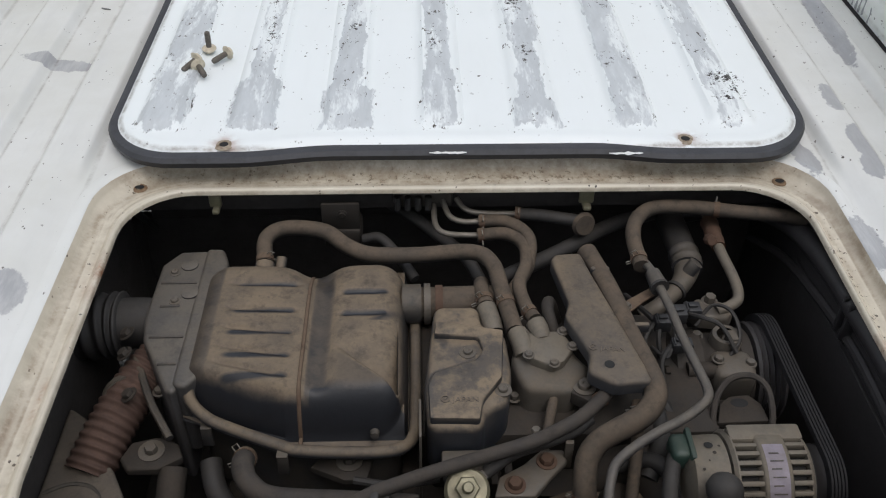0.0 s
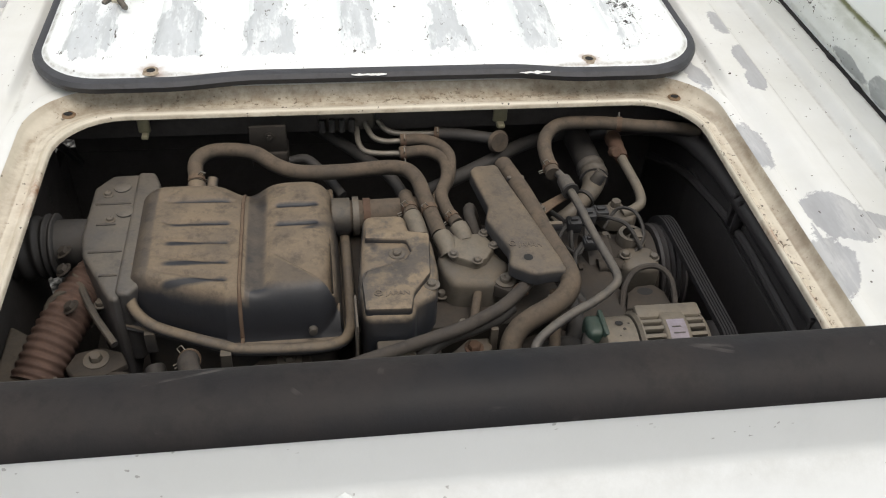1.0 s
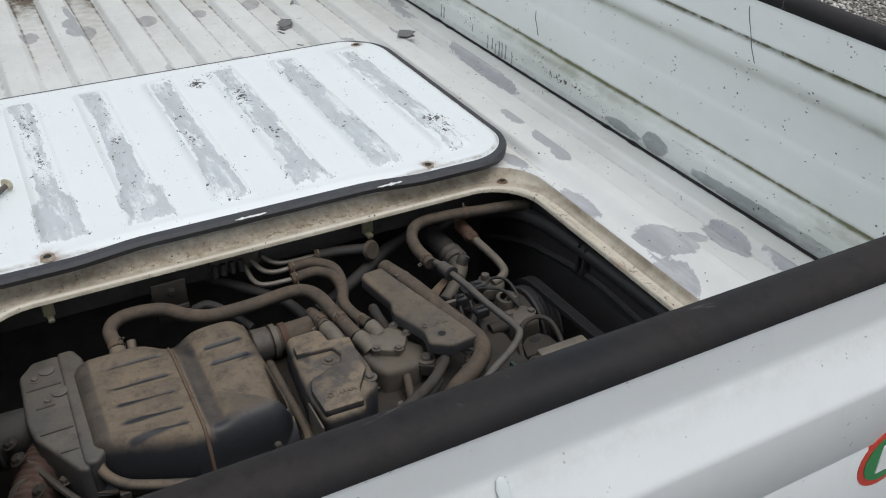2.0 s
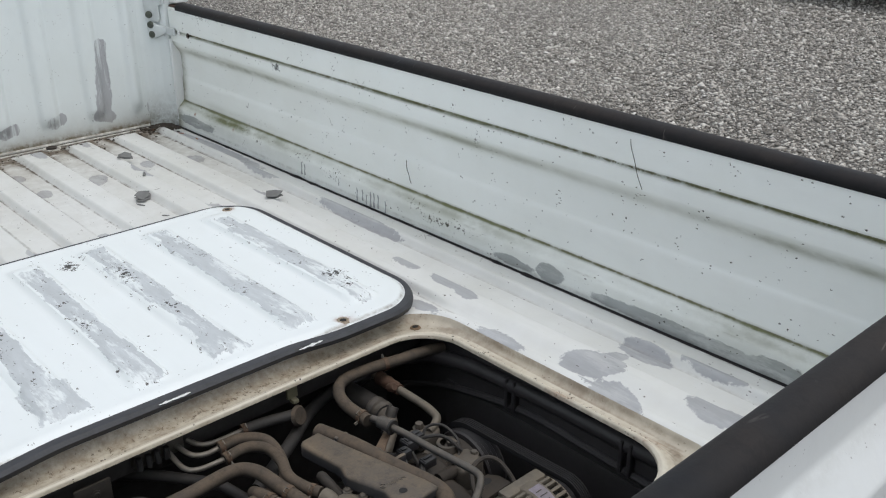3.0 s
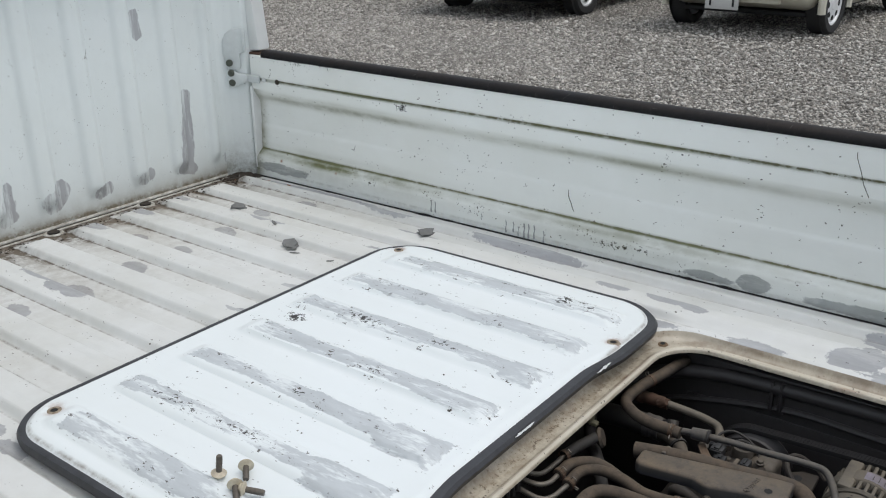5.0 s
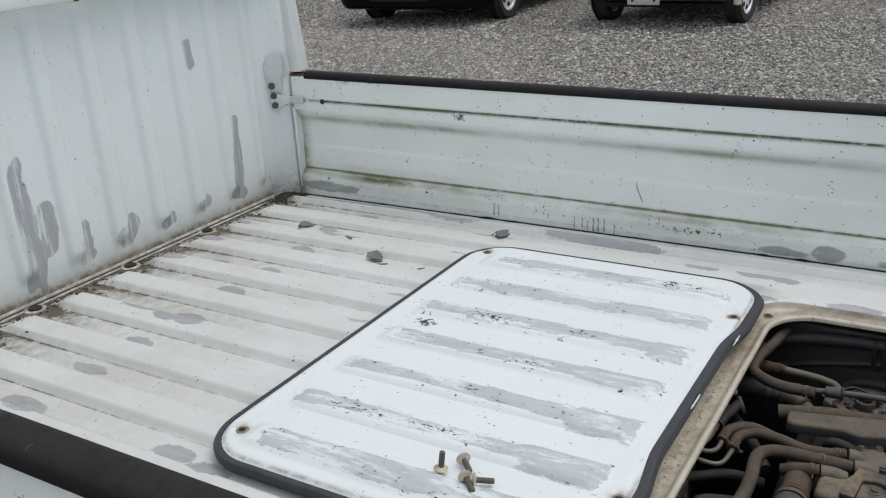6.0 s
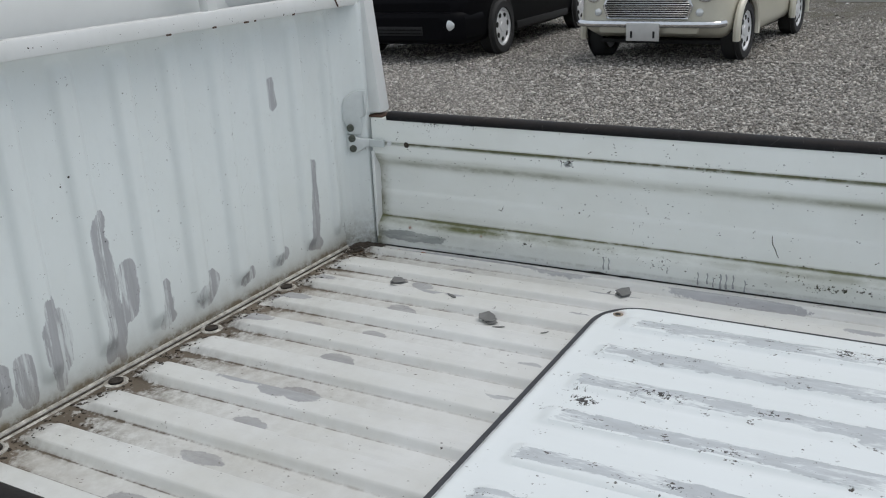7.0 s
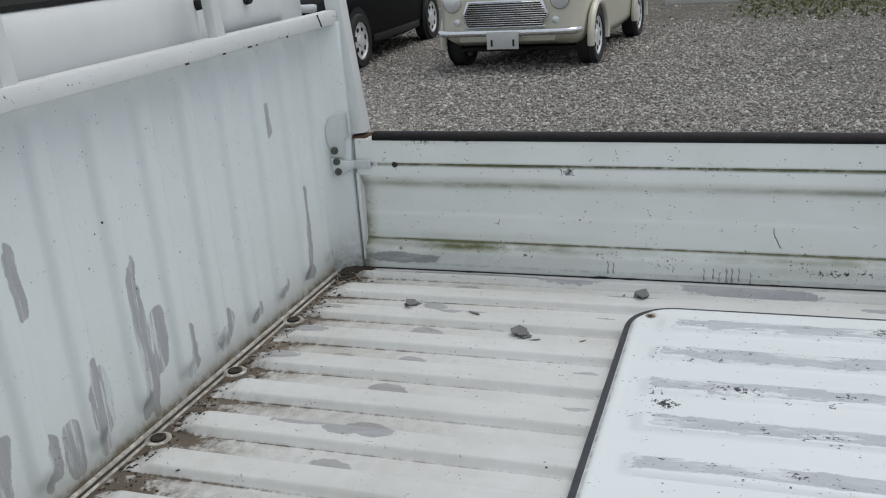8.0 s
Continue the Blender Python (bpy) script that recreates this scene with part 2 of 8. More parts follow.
RUSTY = dusty("rusty_steel", (0.085, 0.043, 0.027), (0.11, 0.07, 0.046), 0.8, 0, 0.7, 70)
RUSTSEAT = dusty("orange_rust", (0.12, 0.06, 0.03), (0.33, 0.24, 0.15), 0.8, 0, 0.7, 160)
PLUG = dusty("black_plug_plastic", (0.018, 0.019, 0.022), (0.062, 0.06, 0.06), 0.5, 0, 0.6, 60)
BELLOWS = dusty("rust_brown_bellows", (0.055, 0.03, 0.022), (0.15, 0.092, 0.07), 0.75, 0, 0.85, 40, 0.3)
LINER = dusty("black_liner", (0.036, 0.034, 0.036), (0.060, 0.054, 0.051), 0.5, 0, 0.6, 14)
BELT = dusty("black_belt_rubber", (0.016, 0.016, 0.018), (0.034, 0.031, 0.030), 0.7, 0, 0.5, 40, 0.25, 0.3, False, 0.2)
BLOCK = dusty("grimy_engine_block", (0.022, 0.020, 0.018), (0.064, 0.050, 0.038), 0.7, 0.2, 0.8, 34)
GASKET = dusty("black_rubber_gasket", (0.024, 0.025, 0.029), (0.12, 0.125, 0.145), 0.55, 0, 0.35, 40)
RAIL = dusty("black_rubber_rail", (0.0105, 0.0105, 0.012), (0.05, 0.041, 0.036), 0.62, 0, 0.55, 7, 0.0, 0.0, False, 0.22, 0.3)
LABEL = dusty("lilac_label", (0.27, 0.24, 0.30), (0.22, 0.19, 0.18), 0.5, 0, 0.6, 60)
HOLE = dusty("rust_tinged_paint", (0.16, 0.10, 0.05), (0.50, 0.44, 0.35), 0.6, 0, 0.9, 210, 0.0, 0.0)
GREEN = dusty("green_connector", (0.022, 0.052, 0.044), (0.09, 0.10, 0.072), 0.5, 0, 0.4, 60)
WAX = dusty("cream_plastic_washer", (0.66, 0.60, 0.47), (0.5, 0.42, 0.3), 0.45, 0, 0.5, 120)


def flat(name, color, rough=0.5, metal=0.0, coat=0.0, vary=0.12, scale=18):
    m, n, l, b = material(name, rough, metal, coat)
    f = noise_fac(n, l, scale, 5, 0.6)
    l.new(mix(n, l, f, tuple(c * (1 - vary) for c in color), tuple(min(1, c * (1 + vary)) for c in color)), b.inputs["Base Color"])
    l.new(calc(n, l, "ADD", rough - 0.06, calc(n, l, "MULTIPLY", f, 0.12)), b.inputs["Roughness"])
    return m


CREAM = flat("cream_car_paint", (0.62, 0.60, 0.50), 0.3, 0, 0.5, 0.05)
BLACKCAR = flat("black_car_paint", (0.006, 0.006, 0.007), 0.35, 0, 0.0)
BLACKCAR.node_tree.nodes["Principled BSDF"].inputs["Specular IOR Level"].default_value = 0.03
CHROME = flat("chrome", (0.75, 0.76, 0.77), 0.18, 1.0)
SILVER = flat("silver_wheel", (0.75, 0.76, 0.77), 0.4, 0.15)
TYRE = flat("tyre_rubber", (0.022, 0.022, 0.022), 0.8)
# also on flat discs and rings that imitate the darkness inside holes and gaps
DARK = flat("dark_void", (0.012, 0.012, 0.012), 0.8)
PLATE = flat("bare_plate", (0.55, 0.55, 0.53), 0.5, 0.2)
GLASS = flat("dark_glass", (0.015, 0.02, 0.02), 0.06, 0, 0.6)
LAMP = flat("lamp_glass", (0.72, 0.74, 0.74), 0.12, 0.35)
CONCRETE = flat("pale_concrete", (0.55, 0.54, 0.5), 0.85, 0, 0, 0.2, 6)
RED = flat("red_print", (0.55, 0.05, 0.03), 0.4)
LEAFGREEN = flat("green_print", (0.03, 0.22, 0.07), 0.4)
PAINT_FRAME = worn_paint("frame_paint", (0.76, 0.78, 0.775), (0.36, 0.37, 0.385), (0.12, 0.10, 0.07), 0.35, 0.60, 0.01, 0.35, (1, 1, 1), 0.3, 0.0, 1.0)
LATCH = flat("grey_latch_paint", (0.58, 0.62, 0.62), 0.4, 0, 0, 0.15, 60)
OFFWHITE = flat("white_frame_paint", (0.76, 0.78, 0.77), 0.35, 0, 0, 0.06)
PRIMER = flat("grey_primer", (0.33, 0.345, 0.345), 0.6, 0, 0, 0.3, 60)
DEBRIS = flat("grey_debris", (0.165, 0.168, 0.165), 0.85, 0, 0, 0.4, 60)
SOIL = flat("dark_soil", (0.048, 0.039, 0.030), 0.95, 0, 0, 0.5, 90)
AMBER = flat("brown_leaf", (0.28, 0.11, 0.05), 0.8, 0, 0, 0.4, 60)


def gravel_material(name, dark, light, big):
    m, n, l, b = material(name, 0.9)
    v = coords(n, l, 1.0)
    cell = n.new("ShaderNodeTexVoronoi")
    cell.inputs["Scale"].default_value = big
    l.new(v, cell.inputs["Vector"])
    hue = n.new("ShaderNodeSeparateColor")
    l.new(cell.outputs["Color"], hue.inputs[0])
    col = mix(n, l, hue.outputs[0], dark, light)
    # cell borders coloured darker, as the shade between stones
    col = mix(n, l, step(n, l, cell.outputs["Distance"], 0.4, 0.8), col, tuple(c * 0.6 for c in dark))
    earth = step(n, l, noise_fac(n, l, 0.7, 4, 0.6, v), 0.5, 0.75)
    col = mix(n, l, calc(n, l, "MULTIPLY", earth, 0.35), col, (0.10, 0.085, 0.065))
    place = n.new("ShaderNodeSeparateXYZ")
    l.new(v, place.inputs[0])
    verge = calc(n, l, "MULTIPLY", step(n, l, place.outputs["X"], 9.8, 12.5), step(n, l, noise_fac(n, l, 2.3, 6, 0.7, v), 0.36, 0.56))
    col = mix(n, l, calc(n, l, "MULTIPLY", verge, 0.8), col, mix(n, l, noise_fac(n, l, 30, 4, 0.7, v), (0.075, 0.07, 0.045), (0.20, 0.18, 0.13)))
    l.new(col, b.inputs["Base Color"])
    bump(n, l, b, calc(n, l, "SUBTRACT", 1.0, cell.outputs["Distance"]), 1.0, 0.02)
    return m


# dark tone kept low so gaps between the loose stones look shaded
GROUND = gravel_material("gravel_ground", (0.115, 0.107, 0.095), (0.52, 0.49, 0.44), 85)


def stone_material():
    m, n, l, b = material("gravel_stone", 0.9)
    g = n.new("ShaderNodeNewGeometry")
    col = ramp(n, l, g.outputs["Random Per Island"], (0.0, (0.13, 0.121, 0.107)), (0.35, (0.35, 0.328, 0.294)), (0.7, (0.55, 0.52, 0.47)), (0.92, (0.68, 0.65, 0.60)), (1.0, (0.84, 0.81, 0.76)))
    col = mix(n, l, calc(n, l, "MULTIPLY", noise_fac(n, l, 120, 3), 0.35), col, (0.16, 0.145, 0.125))
    l.new(col, b.inputs["Base Color"])
    return m


STONE = stone_material()
GRASS = flat("grass_blades", (0.13, 0.14, 0.06), 0.8, 0, 0, 0.5, 3)


# ---- mesh helpers ----
def mesh_of(bm, name, mat, smooth=True):
    me = bpy.data.meshes.new(name)
    bm.to_mesh(me)
    bm.free()
    if mat:
        me.materials.append(mat)
    if smooth:
        me.shade_smooth()
        me.set_sharp_from_angle(angle=radians(42))
    return me


def part(name, bm, mat, parent=None, label="", smooth=True):
    ob = new(name, mesh_of(bm, name, mat, smooth))
    ob.parent = parent
    if label:
        tagged(ob, label)
    return ob


def thing(name, label, category, group="", kind="", at=(0, 0, 0)):
    ob = new(name)
    ob.empty_display_size = 0.05
    ob.location = at
    return tagged(ob, label, category, group, kind)


def join(*bms):
    out = bms[0]
    for other in bms[1:]:
        me = bpy.data.meshes.new("tmp")
        other.to_mesh(me)
        other.free()
        out.from_mesh(me)
        bpy.data.meshes.remove(me)
    return out


def rbox(x0, x1, y0, y1, z0, z1, r=0.004, seg=2, m=None):
    bm = bmesh.new()
    bmesh.ops.create_cube(bm, size=1)
    for v in bm.verts:
        v.co = ((x0 + x1) / 2 + v.co.x * (x1 - x0), (y0 + y1) / 2 + v.co.y * (y1 - y0), (z0 + z1) / 2 + v.co.z * (z1 - z0))
    r = min(r, 0.45 * min(x1 - x0, y1 - y0, z1 - z0))
    if r > 0:
        bmesh.ops.bevel(bm, geom=bm.edges[:], offset=r, segments=seg, profile=0.5, affect="EDGES")
    if m:
        bm.transform(m)
    return bm


def prism(outline, z0, z1, r=0.004, seg=2, m=None):
    """An upright slab over a plan outline, with its upper edge rounded."""
    bm = bmesh.new()
    lower = [bm.verts.new((x, y, z0)) for x, y in outline]
    upper = [bm.verts.new((x, y, z1)) for x, y in outline]
    k = len(outline)
    top = bm.faces.new(upper)
    bm.faces.new(lower[::-1])
    sides = [bm.faces.new((lower[i], lower[(i + 1) % k], upper[(i + 1) % k], upper[i])) for i in range(k)]
    bmesh.ops.recalc_face_normals(bm, faces=bm.faces[:])
    if r > 0:
        ups = [e for e in bm.edges if abs(e.verts[0].co.z - e.verts[1].co.z) > 1e-6]
        bmesh.ops.bevel(bm, geom=ups + list(top.edges), offset=r, segments=seg, profile=0.5, affect="EDGES", clamp_overlap=True)
    if m:
        bm.transform(m)
    return bm


def lathe(profile, n=20, m=None):
    """Turned about z: rows of (radius, height)."""
    bm = bmesh.new()
    rings = []
    for r, z in profile:
        rings.append([bm.verts.new((r * math.cos(a), r * math.sin(a), z)) for a in (2 * math.pi * i / n for i in range(n))] if r > 1e-6 else [bm.verts.new((0, 0, z))])
    for a, b in zip(rings, rings[1:]):
        for i in range(n):
            j = (i + 1) % n
            q = [a[i % len(a)], a[j % len(a)], b[j % len(b)], b[i % len(b)]]
            q = list(dict.fromkeys(q))
            if len(q) > 2:
                bm.faces.new(q)
    bmesh.ops.recalc_face_normals(bm, faces=bm.faces[:])
    if m:
        bm.transform(m)
    return bm


def spline(points, per=8):
    p = [Vector(q) for q in points]
    p = [p[0] * 2 - p[1]] + p + [p[-1] * 2 - p[-2]]
    out = []
    for i in range(1, len(p) - 2):
        for k in range(per):
            t = k / per
            a, b, c, d = p[i - 1], p[i], p[i + 1], p[i + 2]
            out.append(0.5 * (2 * b + (c - a) * t + (2 * a - 5 * b + 4 * c - d) * t * t + (3 * b - a - 3 * c + d) * t ** 3))
    out.append(p[-2])
    return out


def sweep(points, radius, n=12, per=7, wave=0.0, turns=0, close=True, smoothed=True):
    """A pipe along a path; wave and turns give the rings of a bellows."""
    path = spline(points, per) if smoothed else [Vector(p) for p in points]
    bm = bmesh.new()
    up, rings = None, []
    for i, p in enumerate(path):
        t = (path[min(i + 1, len(path) - 1)] - path[max(i - 1, 0)]).normalized()
        if up is None:
            up = t.orthogonal().normalized()
        up = (up - t * up.dot(t)).normalized()
        side = t.cross(up)
        r = radius(i / (len(path) - 1)) if callable(radius) else radius
        if turns:
            r *= 1 + wave * math.sin(2 * math.pi * turns * i / (len(path) - 1))
        rings.append([bm.verts.new(p + r * (math.cos(a) * up + math.sin(a) * side)) for a in (2 * math.pi * k / n for k in range(n))])
    for a, b in zip(rings, rings[1:]):
        for k in range(n):
            bm.faces.new((a[k], a[(k + 1) % n], b[(k + 1) % n], b[k]))
    if close:
        bm.faces.new(rings[0][::-1])
        bm.faces.new(rings[-1])
    bmesh.ops.recalc_face_normals(bm, faces=bm.faces[:])
    return bm


def grid(rows, cols, fn):
    """A sheet: fn(u, v) gives the place for u along and v across, both 0 to 1."""
    bm = bmesh.new()
    vs = [[bm.verts.new(fn(j / cols, i / rows)) for j in range(cols + 1)] for i in range(rows + 1)]
    for i in range(rows):
        for j in range(cols):
            bm.faces.new((vs[i][j], vs[i][j + 1], vs[i + 1][j + 1], vs[i + 1][j]))
    bmesh.ops.recalc_face_normals(bm, faces=bm.faces[:])
    return bm


def strip_loft(loops, closed=True):
    bm = bmesh.new()
    rings = [[bm.verts.new(p) for p in loop] for loop in loops]
    k = len(rings[0])
    for a, b in zip(rings, rings[1:]):
        for i in range(k if closed else k - 1):
            bm.faces.new((a[i], a[(i + 1) % k], b[(i + 1) % k], b[i]))
    bmesh.ops.recalc_face_normals(bm, faces=bm.faces[:])
    return bm


def rounded(x0, x1, y0, y1, r, n=8, side=10):
    """A rounded rectangle in plan, with the same count of points for any size."""
    out = []
    for cx, cy, a0, (ex, ey) in ((x1 - r, y1 - r, 0, (x0 + r, y1)), (x0 + r, y1 - r, 90, (x0, y0 + r)), (x0 + r, y0 + r, 180, (x1 - r, y0)), (x1 - r, y0 + r, 270, (x1, y1 - r))):
        arc = [(cx + r * math.cos(radians(a0 + 90 * i / n)), cy + r * math.sin(radians(a0 + 90 * i / n))) for i in range(n + 1)]
        out += arc
        ax, ay = arc[-1]
        out += [(ax + (ex - ax) * i / side, ay + (ey - ay) * i / side) for i in range(1, side)]
    return out


def tag_sheet(ob, **fields):
    """Writes scalar fields of the place (functions of numpy x, y, z) on a sheet's points; missing ones are nought."""
    me = ob.data
    co = np.empty(len(me.vertices) * 3)
    me.vertices.foreach_get("co", co)
    x, y, z = co.reshape(-1, 3).T
    for name in ("primer", "dirt", "stain", "moss", "rust", "chip"):
        a = me.attributes.new(name, "FLOAT", "POINT")
        fn = fields.get(name)
        a.data.foreach_set("value", (fn(x, y, z) if fn else np.full(len(x), -1.0 if name in ("primer", "chip") else 0.0)).astype(np.float32))


def patches(u, v, spots):
    """How far (u, v) lies inside the nearest of some ellipses (centre, half sizes, turn in degrees)."""
    best = np.full(np.shape(u), -1.0)
    for cu, cv, a, b, turn in spots:
        c, s = math.cos(radians(turn)), math.sin(radians(turn))
        p, q = ((u - cu) * c + (v - cv) * s) / a, ((v - cv) * c - (u - cu) * s) / b
        best = np.maximum(best, (1 - np.sqrt(p * p + q * q)) * min(a, b))
    return best


def strokes(u, v, runs):
    """How far (u, v) lies inside the nearest of some brush strokes (from, to, half width)."""
    best = np.full(np.shape(u), -1.0)
    for u0, v0, u1, v1, w in runs:
        k = np.clip(((u - u0) * (u1 - u0) + (v - v0) * (v1 - v0)) / ((u1 - u0) ** 2 + (v1 - v0) ** 2), 0, 1)
        best = np.maximum(best, w - np.hypot(u - u0 - k * (u1 - u0), v - v0 - k * (v1 - v0)))
    return best


def bolt(r=0.006, h=0.004, washer=0.0, m=None, cross=False):
    bms = []
    if washer:
        bms.append(lathe([(0, 0), (washer, 0), (washer, 0.0012), (r, 0.0016)], 18))
    bms.append(lathe([(r, 0.0), (r, h * 0.8), (r * 0.85, h), (r * 0.4, h), (0, h * (0.55 if cross else 1.0))], 6 if not cross else 14))
    bm = join(*bms)
    if m:
        bm.transform(m)
    return bm


# ---- ground ----
def build_ground():
    bm = bmesh.new()
    rad = [0, 2, 4, 7, 11, 17, 30, 80, 300, 1500]
    ringset = []
    for r in rad:
        ringset.append([bm.verts.new((5 + r * math.cos(a), 3 + r * math.sin(a), GZ + (0 if r > 17 else 0.012 * noise.noise(Vector((r * math.cos(a), r * math.sin(a), 0)) * 0.6)))) for a in (2 * math.pi * k / 48 for k in range(48))] if r else [bm.verts.new((5, 3, GZ))])
    for a, b in zip(ringset, ringset[1:]):
        for k in range(48):
            bm.faces.new(list(dict.fromkeys([a[k % len(a)], b[k], b[(k + 1) % 48], a[(k + 1) % len(a)]])))
    bmesh.ops.recalc_face_normals(bm, faces=bm.faces[:])
    tagged(part("ground", bm, GROUND), "grey gravel yard around the parked vehicles", "gravel", "", "structure")


build_ground()


def scatter_stones():
    """Loose stones on the yard beyond the truck, smaller share of them far off."""
    rng = np.random.default_rng(4)
    base = np.array([(1, 0, 0), (-1, 0, 0), (0, 1, 0), (0, -1, 0), (0, 0, 1), (0, 0, -1)], float)
    tris = np.array([(4, 0, 2), (4, 2, 1), (4, 1, 3), (4, 3, 0), (5, 2, 0), (5, 1, 2), (5, 3, 1), (5, 0, 3)])
    spots = []
    for x0, x1, y0, y1, per in ((0.95, 4.2, -0.3, 6.5, 3700), (4.2, 7.0, 0.3, 9.0, 3200), (7.0, 11.5, 0.3, 10.5, 1200), (4.2, 11.5, -2.0, 0.3, 450), (11.5, 15.0, -3.0, 5.0, 45), (-1.2, 0.9, -0.4, 2.0, 250), (0.95, 4.2, -1.5, -0.3, 1300), (0.95, 11.5, -3.5, -1.5, 220), (-6.0, 0.95, -4.5, 8.5, 90), (0.95, 8.0, 6.5, 9.5, 500)):
        k = int((x1 - x0) * (y1 - y0) * per)
        spots.append(np.c_[rng.uniform(x0, x1, k), rng.uniform(y0, y1, k)])
    p = np.concatenate(spots)
    p += rng.normal(0, 0.4, p.shape) * (p[:, :1] > 1.6)
    k = len(p)
    size = np.clip(rng.lognormal(math.log(0.0074), 0.36, k), 0.0035, 0.020)
    size *= np.where(p[:, 0] > 11.5, 1.2, 1.0) * np.where(p[:, 0] > 7, 1.3, np.where(p[:, 0] > 4.2, 1.05, 1.0))
    shape = base[None] * (1 + rng.uniform(-0.38, 0.38, (k, 6, 1))) + rng.uniform(-0.28, 0.28, (k, 6, 3))
    shape *= size[:, None, None] * np.stack([rng.uniform(0.8, 1.5, k), rng.uniform(0.7, 1.2, k), rng.uniform(0.45, 0.85, k)], 1)[:, None, :]
    a = rng.uniform(0, 6.283, k)
    c, s = np.cos(a)[:, None], np.sin(a)[:, None]
    x, y = shape[..., 0] * c - shape[..., 1] * s, shape[..., 0] * s + shape[..., 1] * c
    pts = np.stack([x + p[:, 0, None], y + p[:, 1, None], shape[..., 2] + GZ + 0.35 * size[:, None]], -1).reshape(-1, 3)
    faces = (tris[None] + 6 * np.arange(k)[:, None, None]).reshape(-1, 3)
    me = bpy.data.meshes.new("gravel")
    me.vertices.add(len(pts))
    me.vertices.foreach_set("co", pts.ravel())
    me.loops.add(len(faces) * 3)
    me.loops.foreach_set("vertex_index", faces.ravel())
    me.polygons.add(len(faces))
    me.polygons.foreach_set("loop_start", np.arange(len(faces)) * 3)
    me.update(calc_edges=True)
    me.materials.append(STONE)
    tagged(new("gravel", me), "loose grey crushed stones lying on the yard", "gravel", "", "stuff")


# ---- the truck: bed, gates, front panel ----
truck = thing("pickup_truck", "small white cab-over pickup truck with a worn open bed", "pickup truck", at=(0, 0, 0))
XW, Y0, Y1 = 0.6525, 0.03, 1.932
OPEN_OUT, OPEN_IN = (-0.350, 0.461, 0.135, 0.706), (-0.314, 0.430, 0.211, 0.661)
PITCH = 0.1125


def box_far(x, y, x0, x1, y0, y1, r):
    """Distance outside a rounded rectangle in plan, less than nought inside."""
    cx, cy, hx, hy = (x0 + x1) / 2, (y0 + y1) / 2, (x1 - x0) / 2 - r, (y1 - y0) / 2 - r
    qx, qy = np.abs(x - cx) - hx, np.abs(y - cy) - hy
    return np.hypot(np.maximum(qx, 0), np.maximum(qy, 0)) + np.minimum(np.maximum(qx, qy), 0) - r


def smooth01(v, lo, hi):
    t = np.clip((v - lo) / (hi - lo), 0, 1)
    return t * t * (3 - 2 * t)


def rib_height(x, y):
    d = np.abs((x - 0.056 + PITCH / 2) % PITCH - PITCH / 2)
    up = 0.9 * np.clip((0.0318 - d) / 0.0090, 0, 1) + 0.1 * (1 - smooth01(d, 0.0195, 0.033))
    ends = smooth01(y, Y0 + 0.03, Y0 + 0.06) * (1 - smooth01(y, 1.845, 1.885))
    clear = smooth01(box_far(x, y, *OPEN_OUT, 0.08), 0.015, 0.05)
    return 0.0125 * up * ends * clear * smooth01(0.615 - np.abs(x), 0.0, 0.012)


PRIMER_FRONT = [
    (0.554, 1.596, 0.017, 0.029, -8), (0.457, 1.635, 0.015, 0.025, -10), (0.418, 1.592, 0.014, 0.030, -6), (0.415, 1.538, 0.008, 0.019, 0), (0.330, 1.605, 0.020, 0.036, -22), (0.215, 1.595, 0.015, 0.025, -8),
    (0.208, 1.728, 0.014, 0.024, 0), (0.104, 1.598, 0.021, 0.035, -12), (0.177, 1.846, 0.014, 0.052, 2), (0.290, 1.845, 0.013, 0.052, 0), (0.399, 1.850, 0.010, 0.045, 0), (-0.030, 1.575, 0.027, 0.046, -14),
    (-0.042, 1.612, 0.018, 0.030, 0), (-0.036, 1.678, 0.008, 0.050, 4), (-0.127, 1.595, 0.017, 0.033, -8), (0.625, 1.640, 0.018, 0.20, 1), (0.604, 1.41, 0.011, 0.085, -3), (-0.230, 1.594, 0.014, 0.036, 0), (-0.357, 1.593, 0.023, 0.052, -6), (-0.520, 1.720, 0.018, 0.036, 0),
]
PRIMER_REAR = [
    (0.210, 1.290, 0.014, 0.023, 0), (0.087, 1.280, 0.017, 0.025, 0), (0.431, 1.288, 0.016, 0.027, -6), (0.538, 1.281, 0.014, 0.031, 0), (0.534, 1.235, 0.011, 0.042, 0), (0.594, 1.046, 0.012, 0.125, -2),
    (-0.347, 1.281, 0.017, 0.035, 0), (-0.359, 1.207, 0.017, 0.036, 0), (0.502, 0.405, 0.024, 0.046, 22), (0.468, 0.340, 0.022, 0.042, -10), (0.582, 0.379, 0.016, 0.042, 0), (0.545, 0.405, 0.013, 0.020, 60),
    (0.523, 0.212, 0.026, 0.054, 6), (0.467, 0.546, 0.015, 0.044, 2), (0.524, 0.715, 0.014, 0.036, 4), (0.515, 0.665, 0.012, 0.022, 0), (0.521, 0.816, 0.010, 0.028, 0), (0.454, 0.700, 0.012, 0.036, 4), (-0.465, 0.930, 0.046, 0.015, -6),
    (-0.390, 0.480, 0.018, 0.029, 0), (0.600, 0.280, 0.010, 0.045, 0), (-0.480, 1.350, 0.020, 0.038, 0),
]
FLOOR_PRIMER = PRIMER_FRONT + PRIMER_REAR


